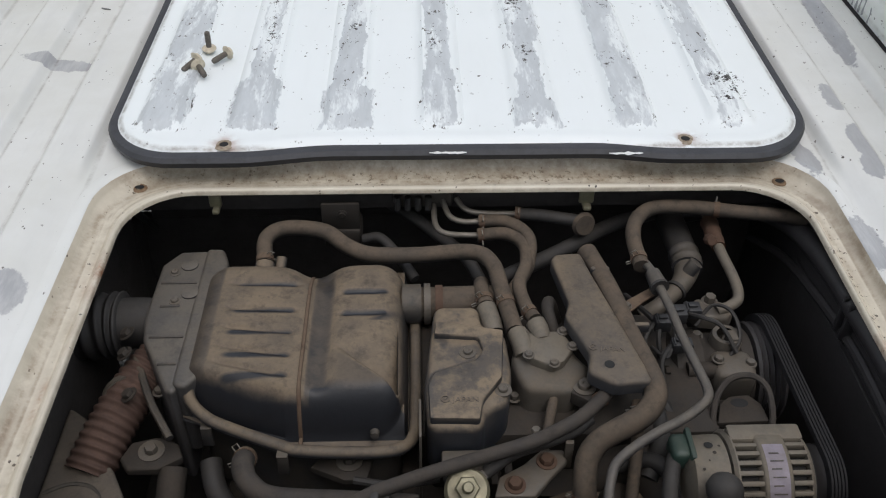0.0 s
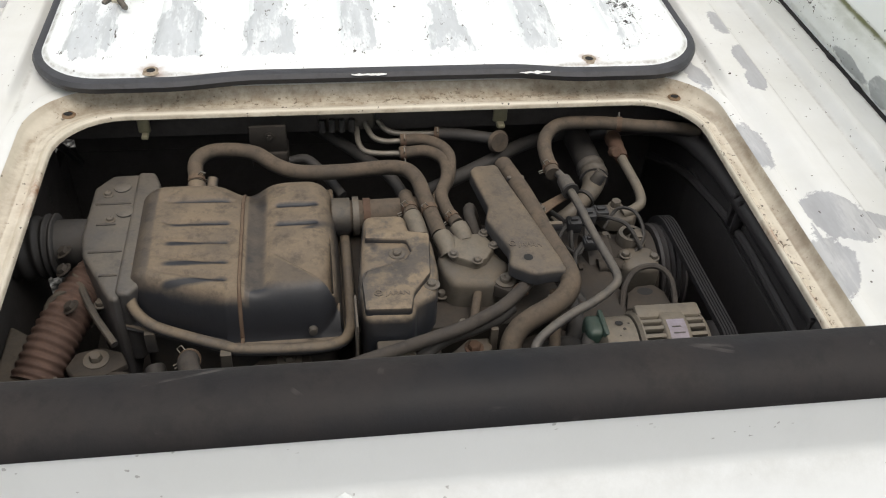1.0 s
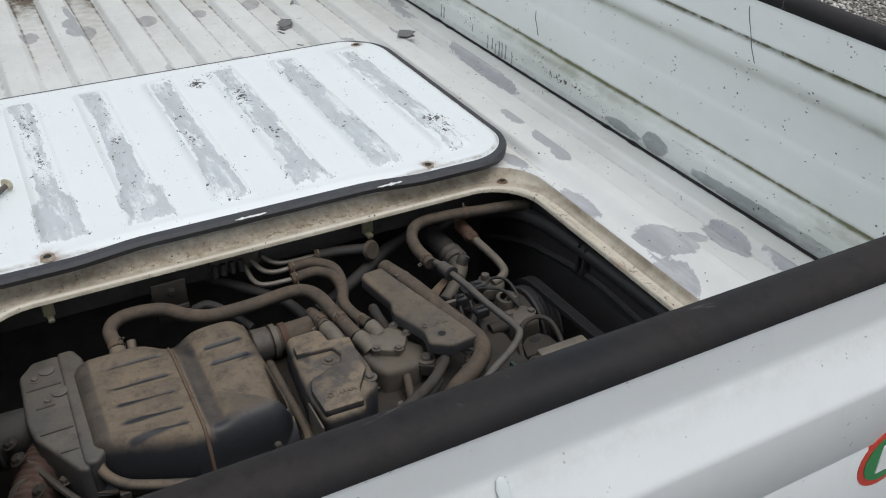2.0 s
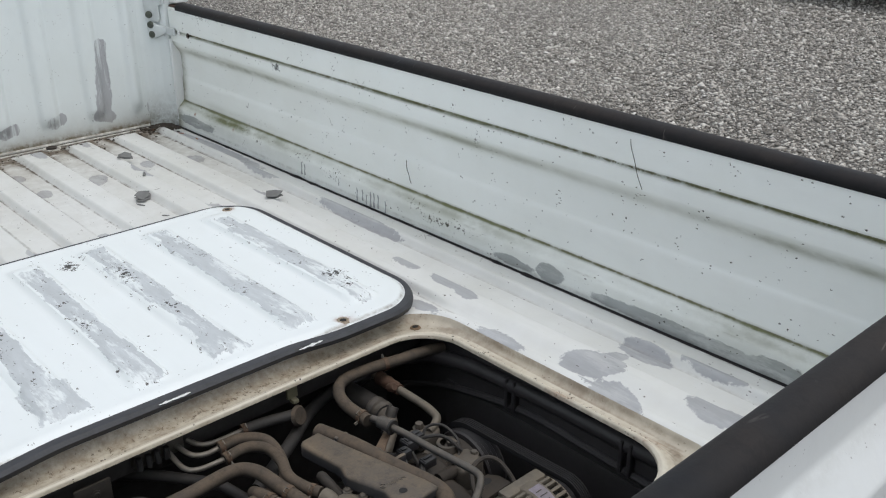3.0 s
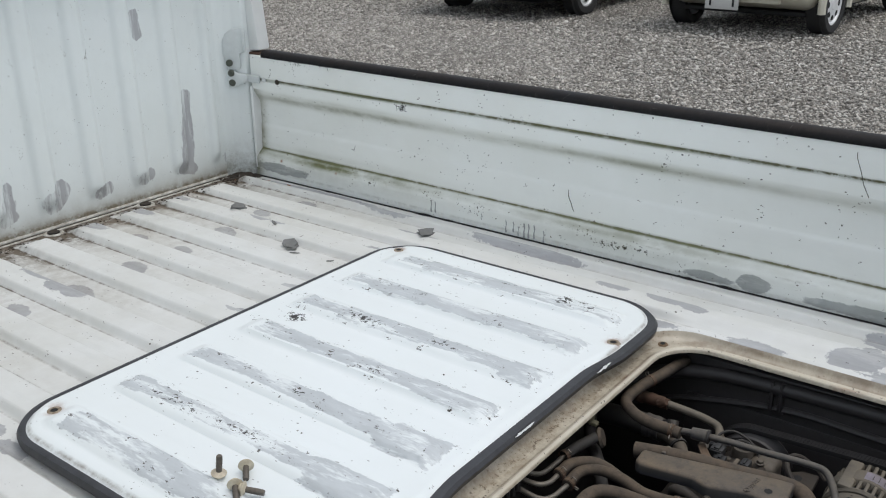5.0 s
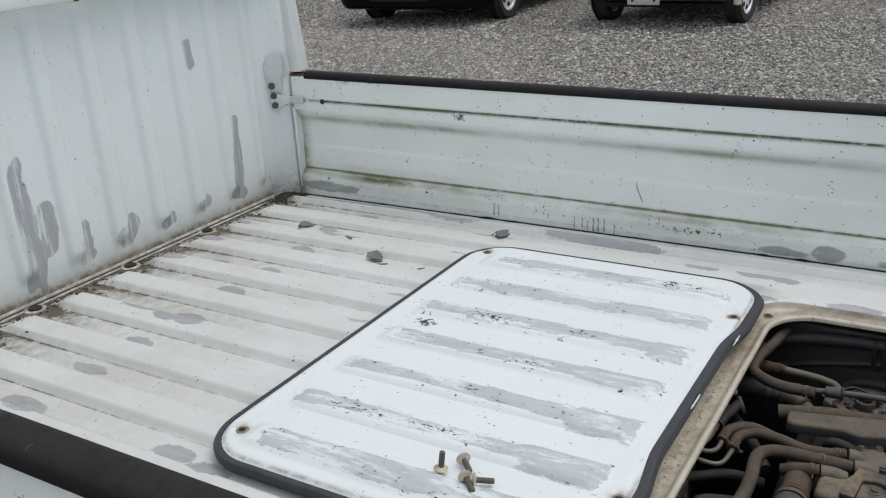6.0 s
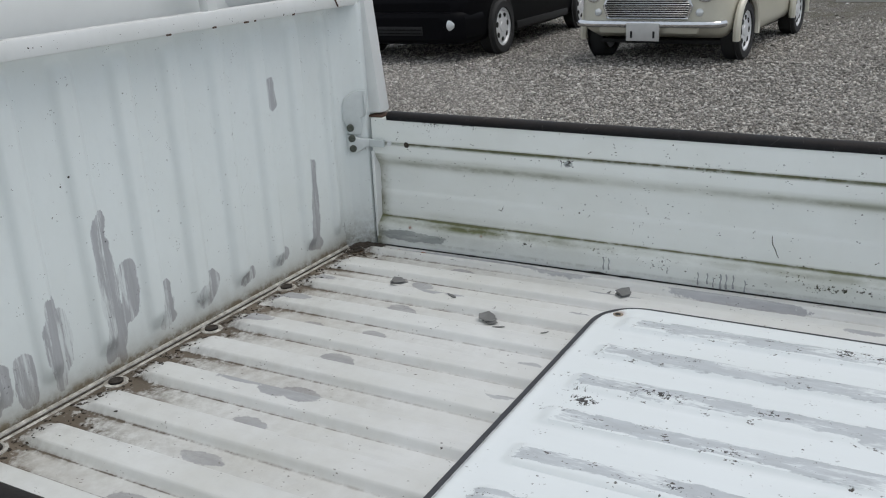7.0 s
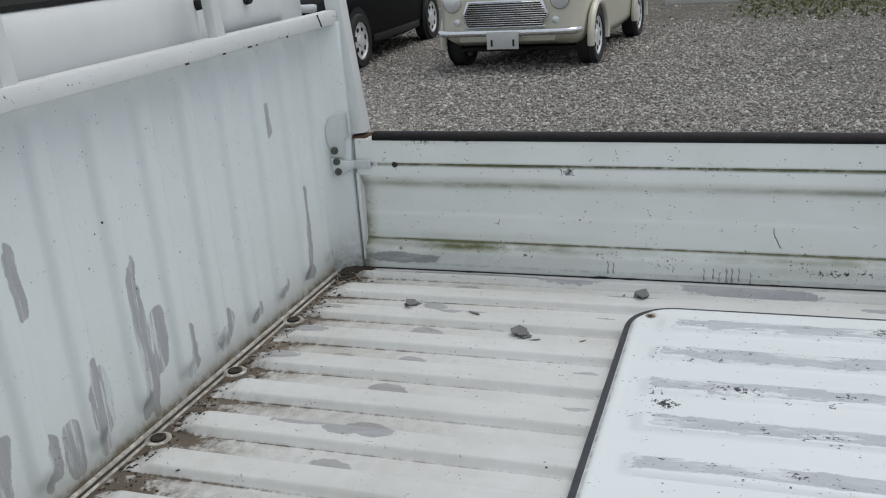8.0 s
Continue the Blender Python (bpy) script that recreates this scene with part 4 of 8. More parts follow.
# ---- front panel, guard frame and cab ----
def build_front():
    cols, rows_ = 300, 90
    def wall_y(x, z):
        d = np.abs((x - 0.0225 + PITCH / 2) % PITCH - PITCH / 2)
        k = (1 - smooth01(d, 0.011, 0.025)) * smooth01(z, F + 0.035, F + 0.07) * (1 - smooth01(z, 1.165, 1.19)) * smooth01(0.595 - np.abs(x), 0, 0.02)
        return 1.926 - 0.012 * k
    bm = grid(rows_, cols, lambda u, v: (-0.648 + 1.296 * u, float(wall_y(-0.648 + 1.296 * u, F - 0.01 + 0.57 * v)), F - 0.01 + 0.57 * v))
    bmesh.ops.solidify(bm, geom=bm.faces[:], thickness=0.003)
    ob = part("front_panel", bm, PAINT_WALL, truck, "white ribbed front panel with grey primer smears")
    runs_near = [
        (-0.068, 0.925, -0.077, 0.904, 0.0112), (-0.077, 0.904, -0.078, 0.850, 0.0118), (-0.078, 0.850, -0.076, 0.792, 0.0139), (-0.076, 0.792, -0.069, 0.740, 0.0185), (-0.069, 0.740, -0.075, 0.709, 0.0183),
        (-0.067, 0.882, -0.062, 0.815, 0.0083), (-0.062, 0.815, -0.066, 0.768, 0.0116), (-0.088, 0.715, -0.090, 0.687, 0.0036), (-0.066, 0.709, -0.063, 0.679, 0.0036), (-0.025, 0.825, -0.024, 0.787, 0.0143),
        (-0.024, 0.787, -0.037, 0.754, 0.0150), (-0.189, 0.824, -0.197, 0.788, 0.0080), (-0.197, 0.788, -0.196, 0.742, 0.0113), (-0.196, 0.742, -0.188, 0.714, 0.0125), (-0.172, 0.797, -0.169, 0.764, 0.0089),
        (-0.169, 0.764, -0.173, 0.724, 0.0095), (-0.185, 0.712, -0.190, 0.686, 0.0032), (-0.290, 0.751, -0.291, 0.712, 0.0105), (-0.248, 0.748, -0.249, 0.717, 0.0130), (-0.249, 0.717, -0.250, 0.693, 0.0121), (-0.300, 0.718, -0.305, 0.694, 0.0030),
    ]
    runs_far = [
        (0.054, 0.767, 0.049, 0.738, 0.0076), (0.049, 0.738, 0.045, 0.714, 0.0114), (0.057, 0.708, 0.038, 0.701, 0.0061), (0.167, 0.738, 0.157, 0.721, 0.0157), (0.157, 0.721, 0.144, 0.710, 0.0147), (0.133, 0.720, 0.164, 0.726, 0.0112),
        (0.274, 0.712, 0.255, 0.706, 0.0088), (0.385, 0.718, 0.366, 0.712, 0.0098), (0.505, 0.878, 0.499, 0.819, 0.0092), (0.499, 0.819, 0.496, 0.758, 0.0140), (0.496, 0.758, 0.489, 0.715, 0.0165), (0.477, 0.711, 0.505, 0.703, 0.0097),
        (-0.290, 1.022, -0.289, 0.988, 0.0100), (-0.289, 0.988, -0.285, 0.955, 0.0112), (-0.285, 0.955, -0.281, 0.944, 0.0072), (-0.363, 0.795, -0.374, 0.752, 0.0080), (-0.374, 0.752, -0.377, 0.729, 0.0080), (0.397, 1.071, 0.399, 1.030, 0.0070),
        (0.62, 0.705, 0.64, 0.70, 0.0143), (-0.43, 0.86, -0.42, 0.76, 0.0200),
    ]
    smears = runs_near + runs_far
    # dirt and stain at the foot hold real grime and some painted shading
    tag_sheet(ob, primer=lambda x, y, z: strokes(x, z, smears) + 0.0056,
              dirt=lambda x, y, z: np.clip(np.exp(-((z - F - 0.004) / 0.008) ** 2) * 2.2 + 0.05 * np.exp(-((z - F) / 0.05) ** 2), 0, 1),
              stain=lambda x, y, z: 0.5 * np.exp(-((z - F) / 0.026) ** 2) + 0.12 * np.exp(-((z - F) / 0.07) ** 2),
              moss=lambda x, y, z: 0.06 * np.exp(-((z - F - 0.02) / 0.03) ** 2),
              chip=lambda x, y, z: patches(x, z, [(0.266, 1.002, 0.012, 0.0045, 30)]))
    # scratches through the paint
    for run, r in (([(0.254, 0.998), (0.261, 1.001), (0.266, 1.004), (0.272, 1.000), (0.283, 1.007)], 0.0022), ([(0.249, 0.800), (0.250, 0.780), (0.249, 0.760)], 0.0014), ([(0.279, 0.742), (0.280, 0.726), (0.275, 0.712)], 0.0016)):
        part("scratch", sweep([(x, float(wall_y(np.array(x), np.array(z))) - 0.0002, z) for x, z in run], r, 6, 6), SOIL, truck, "thin dark scratch in the paint")
    # bead along the foot of the panel, with the joint's dark line
    part("sill_bead", sweep([(-0.66, 1.917, F + 0.003), (0.60, 1.917, F + 0.003)], 0.004, 8, 30), BEAD, truck, "grimy white seam bead at the panel's foot")
    part("sill_bead", sweep([(-0.66, 1.906, F - 0.001), (0.60, 1.906, F - 0.001)], 0.003, 8, 30), BEAD, truck)
    part("seam_grime", rbox(-0.645, 0.60, 1.9085, 1.9145, F - 0.003, F + 0.0012, 0.0005, 1), SOIL, truck, "dark dirt in the floor seam")
    # side returns of the panel
    for s in (-1, 1):
        corner = prism([(s * px, py) for px, py in ((0.600, 1.9245), (0.615, 1.921), (0.630, 1.914), (0.644, 1.899), (0.6565, 1.879), (0.661, 1.8765), (0.70, 1.8765), (0.70, 1.95), (0.598, 1.95))][:: -s], F - 0.02, 1.205, 0.0025, 2)
        for cut in (0.67, 0.69, 0.72, 0.77, 0.85):
            bmesh.ops.bisect_plane(corner, geom=corner.verts[:] + corner.edges[:] + corner.faces[:], plane_co=(0, 0, cut), plane_no=(0, 0, 1))
        post = part("corner_post", corner, PAINT_WALL, truck)
        tag_sheet(post, dirt=lambda x, y, z: 0.55 * np.exp(-((z - F) / 0.05) ** 2))
    # guard frame
    fr = new("guard_frame")
    fr.parent = truck
    tagged(fr, "white square-tube guard frame with rust spots")
    bar = part("cross_bar", rbox(-0.705, 0.705, 1.880, 1.907, 1.1995, 1.2285, 0.004), PAINT_FRAME, fr)
    tag_sheet(bar)
    for s in (-1, 1):
        lean = Matrix.Translation((s * 0.692, 1.864, 0.962)) @ Matrix.Rotation(radians(-5), 4, "X") @ Matrix.Rotation(radians(s * -1), 4, "Y")
        part("post", rbox(-0.019, 0.019, -0.019, 0.019, 0, 0.9, 0.006, 2, lean), OFFWHITE, fr)
        part("post_foot", rbox(s * 0.690 - 0.020, s * 0.690 + 0.020, 1.843, 1.884, 0.9535, 0.9585, 0.0015), RUSTY, fr, "rusty foot of the guard post")
    for x in (-0.255, 0.222):
        part("upright", rbox(x - 0.0135, x + 0.0135, -0.01, 0.01, 0, 0.6, 0.004, 2, Matrix.Translation((0, 1.894, 1.224)) @ Matrix.Rotation(radians(-3), 4, "X")), OFFWHITE, fr)
    part("top_bar", rbox(-0.745, 0.745, 1.915, 1.942, 1.83, 1.86, 0.005), OFFWHITE, fr)
    part("rust_streak", rbox(-0.0022, 0.0022, -0.0012, 0.0012, -0.015, 0.0155, 0.001, 1, Matrix.Translation((0.583, 1.8797, 1.2140)) @ Matrix.Rotation(radians(-32), 4, "Y")), RUSTY, fr, "rusty crack across the bar")
    for wx, ww in ((0.105, 0.006), (0.215, 0.005), (0.30, 0.007), (0.325, 0.003), (0.44, 0.004)):
        part("rust_chip", rbox(wx - ww, wx + ww, 1.8793, 1.8812, 1.1988, 1.2020, 0.0008, 1), RUSTY, fr)
    # latch brackets at the front end of each gate
    for s in (-1, 1):
        b = new("latch_bracket")
        b.parent = truck
        tagged(b, "white gate latch bracket with two bolts")
        wall = Matrix(((s * 0.595, 0, s * -0.804, s * 0.6275), (-0.804, 0, -0.595, 1.9155), (0, 1, 0, 0), (0, 0, 0, 1)))
        part("plate", prism([(0.008, 0.921), (0.034, 0.918), (0.038, 0.926), (0.037, 0.957), (0.053, 0.962), (0.053, 1.016), (0.040, 1.018), (0.022, 1.014), (0.006, 1.004), (-0.002, 0.988), (-0.002, 0.958), (0.004, 0.940)], 0, 0.006, 0.002, 2, wall), LATCH, b)
        part("hook_plate", prism([(0.006, 0.878), (0.022, 0.879), (0.052, 0.892), (0.052, 0.908), (0.030, 0.911), (0.016, 0.920), (0.003, 0.920)], 0.0, 0.009, 0.0025, 2, wall), LATCH, b)
        part("latch_tongue", rbox(min(s * 0.652, s * 0.659), max(s * 0.652, s * 0.659), 1.832, 1.880, 0.890, 0.908, 0.002), LATCH, b)
        part("fold_line", rbox(0.046, 0.049, 0.964, 1.014, 0.0055, 0.0095, 0.001, 1, wall), LATCH, b)
        for x, z in ((0.012, 0.936), (0.014, 0.912), (0.015, 0.889)):
            part("bolt", bolt(0.0082, 0.005, 0.0, wall @ Matrix.Translation((x, z, 0.0065)), True), LATCHBOLT, b, "dull green-grey latch bolt")
    # floor anchor bolts along the panel
    for x in (-0.57, -0.342, -0.112, 0.118, 0.343, 0.60):
        a = new("anchor_bolt")
        a.parent = truck
        tagged(a, "grimy flange bolt in the bed floor")
        base = Matrix.Translation((x, 1.893, F))
        part("washer", lathe([(0, 0), (0.017, 0), (0.017, 0.0015), (0.013, 0.003), (0.0105, 0.0012), (0, 0.0012)], 22, base @ Matrix.Diagonal((1.2, 1.2, 1, 1))), BEAD, a)
        part("bolt_head", lathe([(0.0095, 0.001), (0.0095, 0.004), (0.0065, 0.0052), (0.004, 0.0032), (0, 0.0032)], 12, base @ Matrix.Diagonal((1.3, 1.3, 1.2, 1))), BLOCK, a)


build_front()


def build_cab():
    cab = new("cab")
    cab.parent = truck
    tagged(cab, "white cab with a dark rear window behind the guard frame")
    y0, y1, zb, zt = 1.965, 3.25, 0.42, 1.82
    # shell lofted along y from rounded upright sections
    def sec(y, w, z0, z1, r):
        return [(px, y, pz) for px, pz in rounded(-w, w, z0, z1, r, 6, 6)]
    loops = [sec(y0, 0.665, zb, zt - 0.02, 0.05), sec(y0 + 0.03, 0.70, zb, zt, 0.07), sec(2.6, 0.72, zb, zt + 0.02, 0.08), sec(2.75, 0.72, zb, zt - 0.05, 0.09), sec(3.1, 0.71, zb, 1.30, 0.09), sec(y1, 0.68, zb, 1.05, 0.09), sec(y1 + 0.02, 0.62, zb + 0.05, 0.98, 0.08)]
    part("cab_shell", strip_loft(loops), OFFWHITE, cab)
    # rear panel with pressed fields, leaving the window open
    for x0, x1, z0, z1 in ((-0.665, 0.665, 1.17, 1.315), (-0.665, -0.58, 1.315, 1.80), (0.30, 0.665, 1.315, 1.80), (-0.58, 0.30, 1.72, 1.80)):
        part("rear_panel", rbox(x0, x1, 1.958, 1.972, z0, z1, 0.003), OFFWHITE, cab)
    for x0, x1, z0, z1 in ((-0.205, 0.272, 1.19, 1.309), (0.335, 0.585, 1.215, 1.45), (-0.62, -0.265, 1.19, 1.309)):
        field = (strip_loft([[(px, yy, pz) for px, pz in rounded(x0 + dd, x1 - dd, z0 + dd, z1 - dd, max(0.03 - dd * 0.5, 0.0004))] for dd, yy in ((0, 1.9585), (0.004, 1.955), (0.010, 1.951), (0.020, 1.9475), (0.034, 1.9458), (0.048, 1.9452), (0.0575, 1.945))]))
        field.verts.ensure_lookup_table()
        field.faces.new(field.verts[-len(field.verts) // 7:])
        part("pressed_field", field, OFFWHITE, cab)
    part("rear_window", rbox(-0.59, 0.31, 1.966, 1.97, 1.31, 1.725, 0.001, 1), GLASS, cab, "dark rear window glass")
    part("window_seal", strip_loft([[(px, 1.955, pz) for px, pz in rounded(-0.59, 0.31, 1.308, 1.73, 0.03)], [(px, 1.952, pz) for px, pz in rounded(-0.58, 0.30, 1.316, 1.72, 0.025)], [(px, 1.965, pz) for px, pz in rounded(-0.57, 0.29, 1.324, 1.715, 0.02)]]), DARK, cab)
    part("bumper_stop", lathe([(0, 0.012), (0.008, 0.012), (0.010, 0.004), (0.010, 0)], 16, Matrix.Translation((0.262, 1.950, 1.279)) @ Matrix.Rotation(radians(90), 4, "X")), DARK, cab, "round black rubber stop")
    part("bumper_stop", lathe([(0, 0.012), (0.008, 0.012), (0.010, 0.004), (0.010, 0)], 16, Matrix.Translation((0.418, 1.946, 1.274)) @ Matrix.Rotation(radians(90), 4, "X")), DARK, cab)
    # windscreen and side glass
    part("windscreen", grid(4, 6, lambda u, v: (-0.6 + 1.2 * u, 2.79 + 0.33 * (1 - v) + 0.004, 1.29 + 0.44 * v)), GLASS, cab)
    for s in (-1, 1):
        part("side_window", rbox(s * 0.722 - 0.004, s * 0.722 + 0.004, 2.15, 2.72, 1.25, 1.68, 0.003), GLASS, cab)
        part("headlamp", rbox(s * 0.52 - 0.11, s * 0.52 + 0.11, 3.245, 3.285, 0.72, 0.85, 0.015), LAMP, cab)
    part("front_bumper", rbox(-0.70, 0.70, 3.2, 3.3, 0.36, 0.52, 0.03), DARK, cab)


build_cab()


def wheel_thing(parent, centre, axis_y, radius, width, rim_mat, spokes=8, toward=1, tilt=0.0):
    """A wheel whose axle points along (cos, sin) of axis_y degrees: tyre, rim with spokes or slots, hub."""
    w = new("wheel")
    w.parent = parent
    m = Matrix.Translation(centre) @ Matrix.Rotation(radians(axis_y), 4, "Z") @ Matrix.Rotation(radians(90 * toward), 4, "Y")
    h, R, r = width / 2, radius, radius * 0.68
    part("tyre", lathe([(r, -h * 0.8), (r + 0.01, -h), (R * 0.93, -h), (R, -h * 0.75), (R, h * 0.75), (R * 0.93, h), (r + 0.01, h), (r, h * 0.8)], 30, m), TYRE, w)
    part("rim", lathe([(r, -h * 0.8), (r * 0.97, h * 0.7), (r * 1.03, h * 0.85), (r * 0.93, h * 0.84), (r * 0.88, h * 0.68), (r * 0.6, h * 0.78), (r * 0.3, h * 0.76), (r * 0.28, h * 0.84), (0, h * 0.86)], 30, m), rim_mat, w)
    for k in range(spokes):
        a = 2 * math.pi * k / spokes
        part("rim_hole", lathe([(0, 0.0), (r * 0.125, 0.0), (r * 0.125, -0.006)], 10, m @ Matrix.Translation((r * 0.66 * math.cos(a), r * 0.68 * math.sin(a), h * 0.80)) @ Matrix.Rotation(a, 4, "Z") @ Matrix.Diagonal((1, 1.25, 1, 1))), DARK, w)
    return w


for sx in (-1, 1):
    for yy in (0.52, 2.55):
        wheel_thing(truck, (sx * 0.60, yy, GZ + 0.255), 0 if sx > 0 else 180, 0.255, 0.145, SILVER)
part("chassis_rail", rbox(-0.42, -0.37, 1.30, 3.1, 0.36, 0.46, 0.01), LINER, truck)
part("chassis_rail", rbox(0.475, 0.52, 0.05, 3.1, 0.36, 0.46, 0.01), LINER, truck)
part("rear_crossmember", rbox(-0.62, 0.62, 0.05, 0.12, 0.44, 0.60, 0.012), LINER, truck)
part("under_floor", rbox(-0.62, 0.62, 0.79, 1.9, 0.60, 0.635, 0.006), LINER, truck)
for sx in (-1, 1):
    part("under_skirt", rbox(sx * 0.675 - 0.012, sx * 0.675 + 0.012, 0.03, 1.9, 0.5, 0.635, 0.006), OFFWHITE, truck)


# ---- the hatch cover, lying forward of its opening ----
LX0, LX1, LY0, LY1, LZ = -0.346, 0.455, 0.690, 1.238, 0.687
LID_RIBS = (-0.292, -0.187, -0.079, 0.032, 0.144, 0.258, 0.372)


def bands(x, y, spans):
    """How far a place lies inside the worn stretches of the ribs: (rib, from, to, width)."""
    best = np.full(np.shape(x), -1.0)
    for k, ya, yb, w in spans:
        best = np.maximum(best, np.minimum(np.minimum(0.0215 * w - np.abs(x - LID_RIBS[k]), 0.7 * (y - ya)), 0.7 * (yb - y)))
    return best


def lid_edge(v, grow=0.0):
    """Left and right ends of a row across the cover at v (0 rear, 1 front)."""
    r, y = 0.078, LY0 - grow + v * (LY1 - LY0 + 2 * grow)
    rr = r + grow
    d = max(0.0, (LY0 - grow + rr) - y, y - (LY1 + grow - rr))
    inset = rr - math.sqrt(max(rr * rr - d * d, 0))
    return LX0 - grow + inset, LX1 + grow - inset, y


def rear_wave(x):
    """The rear edge stands back between the two bolt lobes."""
    return 0.012 * float(smooth01(np.array(x), -0.20, -0.09) * (1 - smooth01(np.array(x), 0.20, 0.30)))


def build_lid():
    lid = thing("hatch_cover", "white steel hatch cover with worn grey ribs, lying on the bed", "hatch cover", at=(0.06, 0.97, F))
    off = Matrix.Translation((-0.06, -0.97, -F))
    rows_, cols = 130, 170
    def top(u, v):
        vv = 0.5 - 0.5 * math.cos(math.pi * v) if v < 0.08 or v > 0.92 else v
        xa, xb, y = lid_edge(v)
        x = xa + (xb - xa) * u
        y_flat = y
        y += rear_wave(x) * (1 - v) ** 6
        rib = max(1 - float(smooth01(np.array(abs(x - c)), 0.0195, 0.0275)) for c in LID_RIBS)
        ends = float(smooth01(np.array(y), LY0 + 0.035, LY0 + 0.055) * (1 - smooth01(np.array(y), LY1 - 0.065, LY1 - 0.04)))
        edge = float(box_far(np.array(x), np.array(y_flat), LX0, LX1, LY0, LY1, 0.078))
        roll = -0.005 * float(smooth01(np.array(edge), -0.008, 0.0)) + 0.0009 * float(np.exp(-((edge + 0.014) / 0.005) ** 2))
        dish = 0.0
        for bx, by in ((-0.213, 0.702), (0.310, 0.706), (-0.290, 1.207), (0.413, 1.207)):
            d = math.hypot(x - bx, y - by)
            dish -= 0.0035 * math.exp(-(d / 0.013) ** 2)
        return (x, y, LZ + 0.0068 * rib * ends + roll + dish)
    bm = grid(rows_, cols, top)
    bm.transform(off)
    panel = part("cover_panel", bm, PAINT_LID, lid)
    wear = [(0, 0.735, 1.17, 0.8), (1, 0.735, 1.19, 0.62), (2, 0.735, 1.18, 0.66), (3, 0.735, 1.17, 0.72), (4, 0.735, 1.18, 0.72), (5, 0.735, 1.18, 0.72), (6, 0.735, 1.16, 0.55), (6, 0.80, 1.11, 0.85), (5, 0.735, 1.14, 1.0), (4, 0.93, 1.10, 1.0), (4, 0.735, 0.79, 1.3), (3, 0.735, 0.86, 0.9), (3, 0.93, 1.15, 0.7), (2, 0.735, 0.82, 1.45), (2, 0.82, 0.95, 0.8), (2, 1.0, 1.17, 0.55), (1, 0.735, 0.84, 1.3), (1, 0.84, 0.96, 0.7), (1, 1.155, 1.195, 0.8), (0, 0.745, 0.9, 1.2), (0, 0.9, 1.16, 0.95)]
    scuffs = [(0.379, 0.83, 0.014, 0.022, 0), (0.378, 0.785, 0.016, 0.012, 0), (0.366, 0.90, 0.009, 0.012, 0), (0.094, 1.15, 0.018, 0.024, 20), (0.10, 1.168, 0.012, 0.01, 0), (0.140, 1.065, 0.014, 0.022, 0), (0.136, 1.035, 0.010, 0.014, 0), (0.157, 1.20, 0.009, 0.010, 0), (0.051, 1.20, 0.008, 0.009, 0), (0.396, 0.83, 0.016, 0.028, 0), (0.392, 0.80, 0.012, 0.012, 0), (0.14, 1.05, 0.012, 0.05, 0), (0.145, 0.90, 0.01, 0.02, 0), (0.12, 1.17, 0.008, 0.02, 0), (0.05, 1.17, 0.007, 0.03, 0), (0.25, 0.88, 0.006, 0.012, 0),
              (-0.185, 0.95, 0.008, 0.05, 0), (-0.19, 1.08, 0.006, 0.06, 0), (0.265, 1.1, 0.005, 0.06, 0), (-0.08, 0.96, 0.005, 0.03, 0), (0.027, 0.93, 0.006, 0.05, 0)]
    tag_sheet(panel, primer=lambda x, y, z: bands(x + 0.06, y + 0.975, wear), chip=lambda x, y, z: patches(x + 0.06, y + 0.97, scuffs) - 0.004,
              dirt=lambda x, y, z: 0.55 * np.exp(-((box_far(x + 0.06, y + 0.97, LX0, LX1, LY0, LY1, 0.078) + 0.0045) / 0.0022) ** 2),
              rust=lambda x, y, z: sum(np.exp(-((x + 0.06 - bx) ** 2 + (y + 0.97 - by) ** 2) / 0.0125 ** 2) for bx, by in ((-0.213, 0.702), (0.310, 0.706), (-0.290, 1.207), (0.413, 1.207))))
    # rubber gasket round the edge
    def ring(grow, z):
        out = []
        for x, y in rounded(LX0 - grow, LX1 + grow, LY0 - grow, LY1 + grow, 0.078 + grow, 12, 44):
            if y < LY0 + 0.03:
                y += rear_wave(x) - max(0.0, grow) * 0.4 * float(smooth01(np.array(LY0 + 0.03 - y), 0.0, 0.03))
            out.append((x - 0.06, y - 0.97, z - F))
        return out
    part("gasket", strip_loft([ring(-0.003, LZ - 0.0055), ring(0.001, LZ - 0.0035), ring(0.0080, LZ - 0.0045), ring(0.0108, LZ - 0.009), ring(0.0100, F + 0.0115), ring(0.003, F + 0.0095), ring(-0.006, F + 0.0095), ring(-0.006, LZ - 0.009)]), GASKET, lid, "black rubber gasket round the cover")
    for bx, by in ((-0.213, 0.702), (0.310, 0.706), (-0.290, 1.207), (0.413, 1.207)):
        m = off @ Matrix.Translation((bx, by, LZ - 0.0028))
        part("bolt_hole", lathe([(0.0, 0.0008), (0.0052, 0.0008), (0.0056, 0.0016), (0.0085, 0.0014), (0.0115, 0.0)], 18, m), HOLE, lid, "rusty bolt hole in a dished seat")
        part("hole_mouth", lathe([(0.0, 0.001), (0.005, 0.001)], 14, m), DARK, lid)
    rng = random.Random(12)
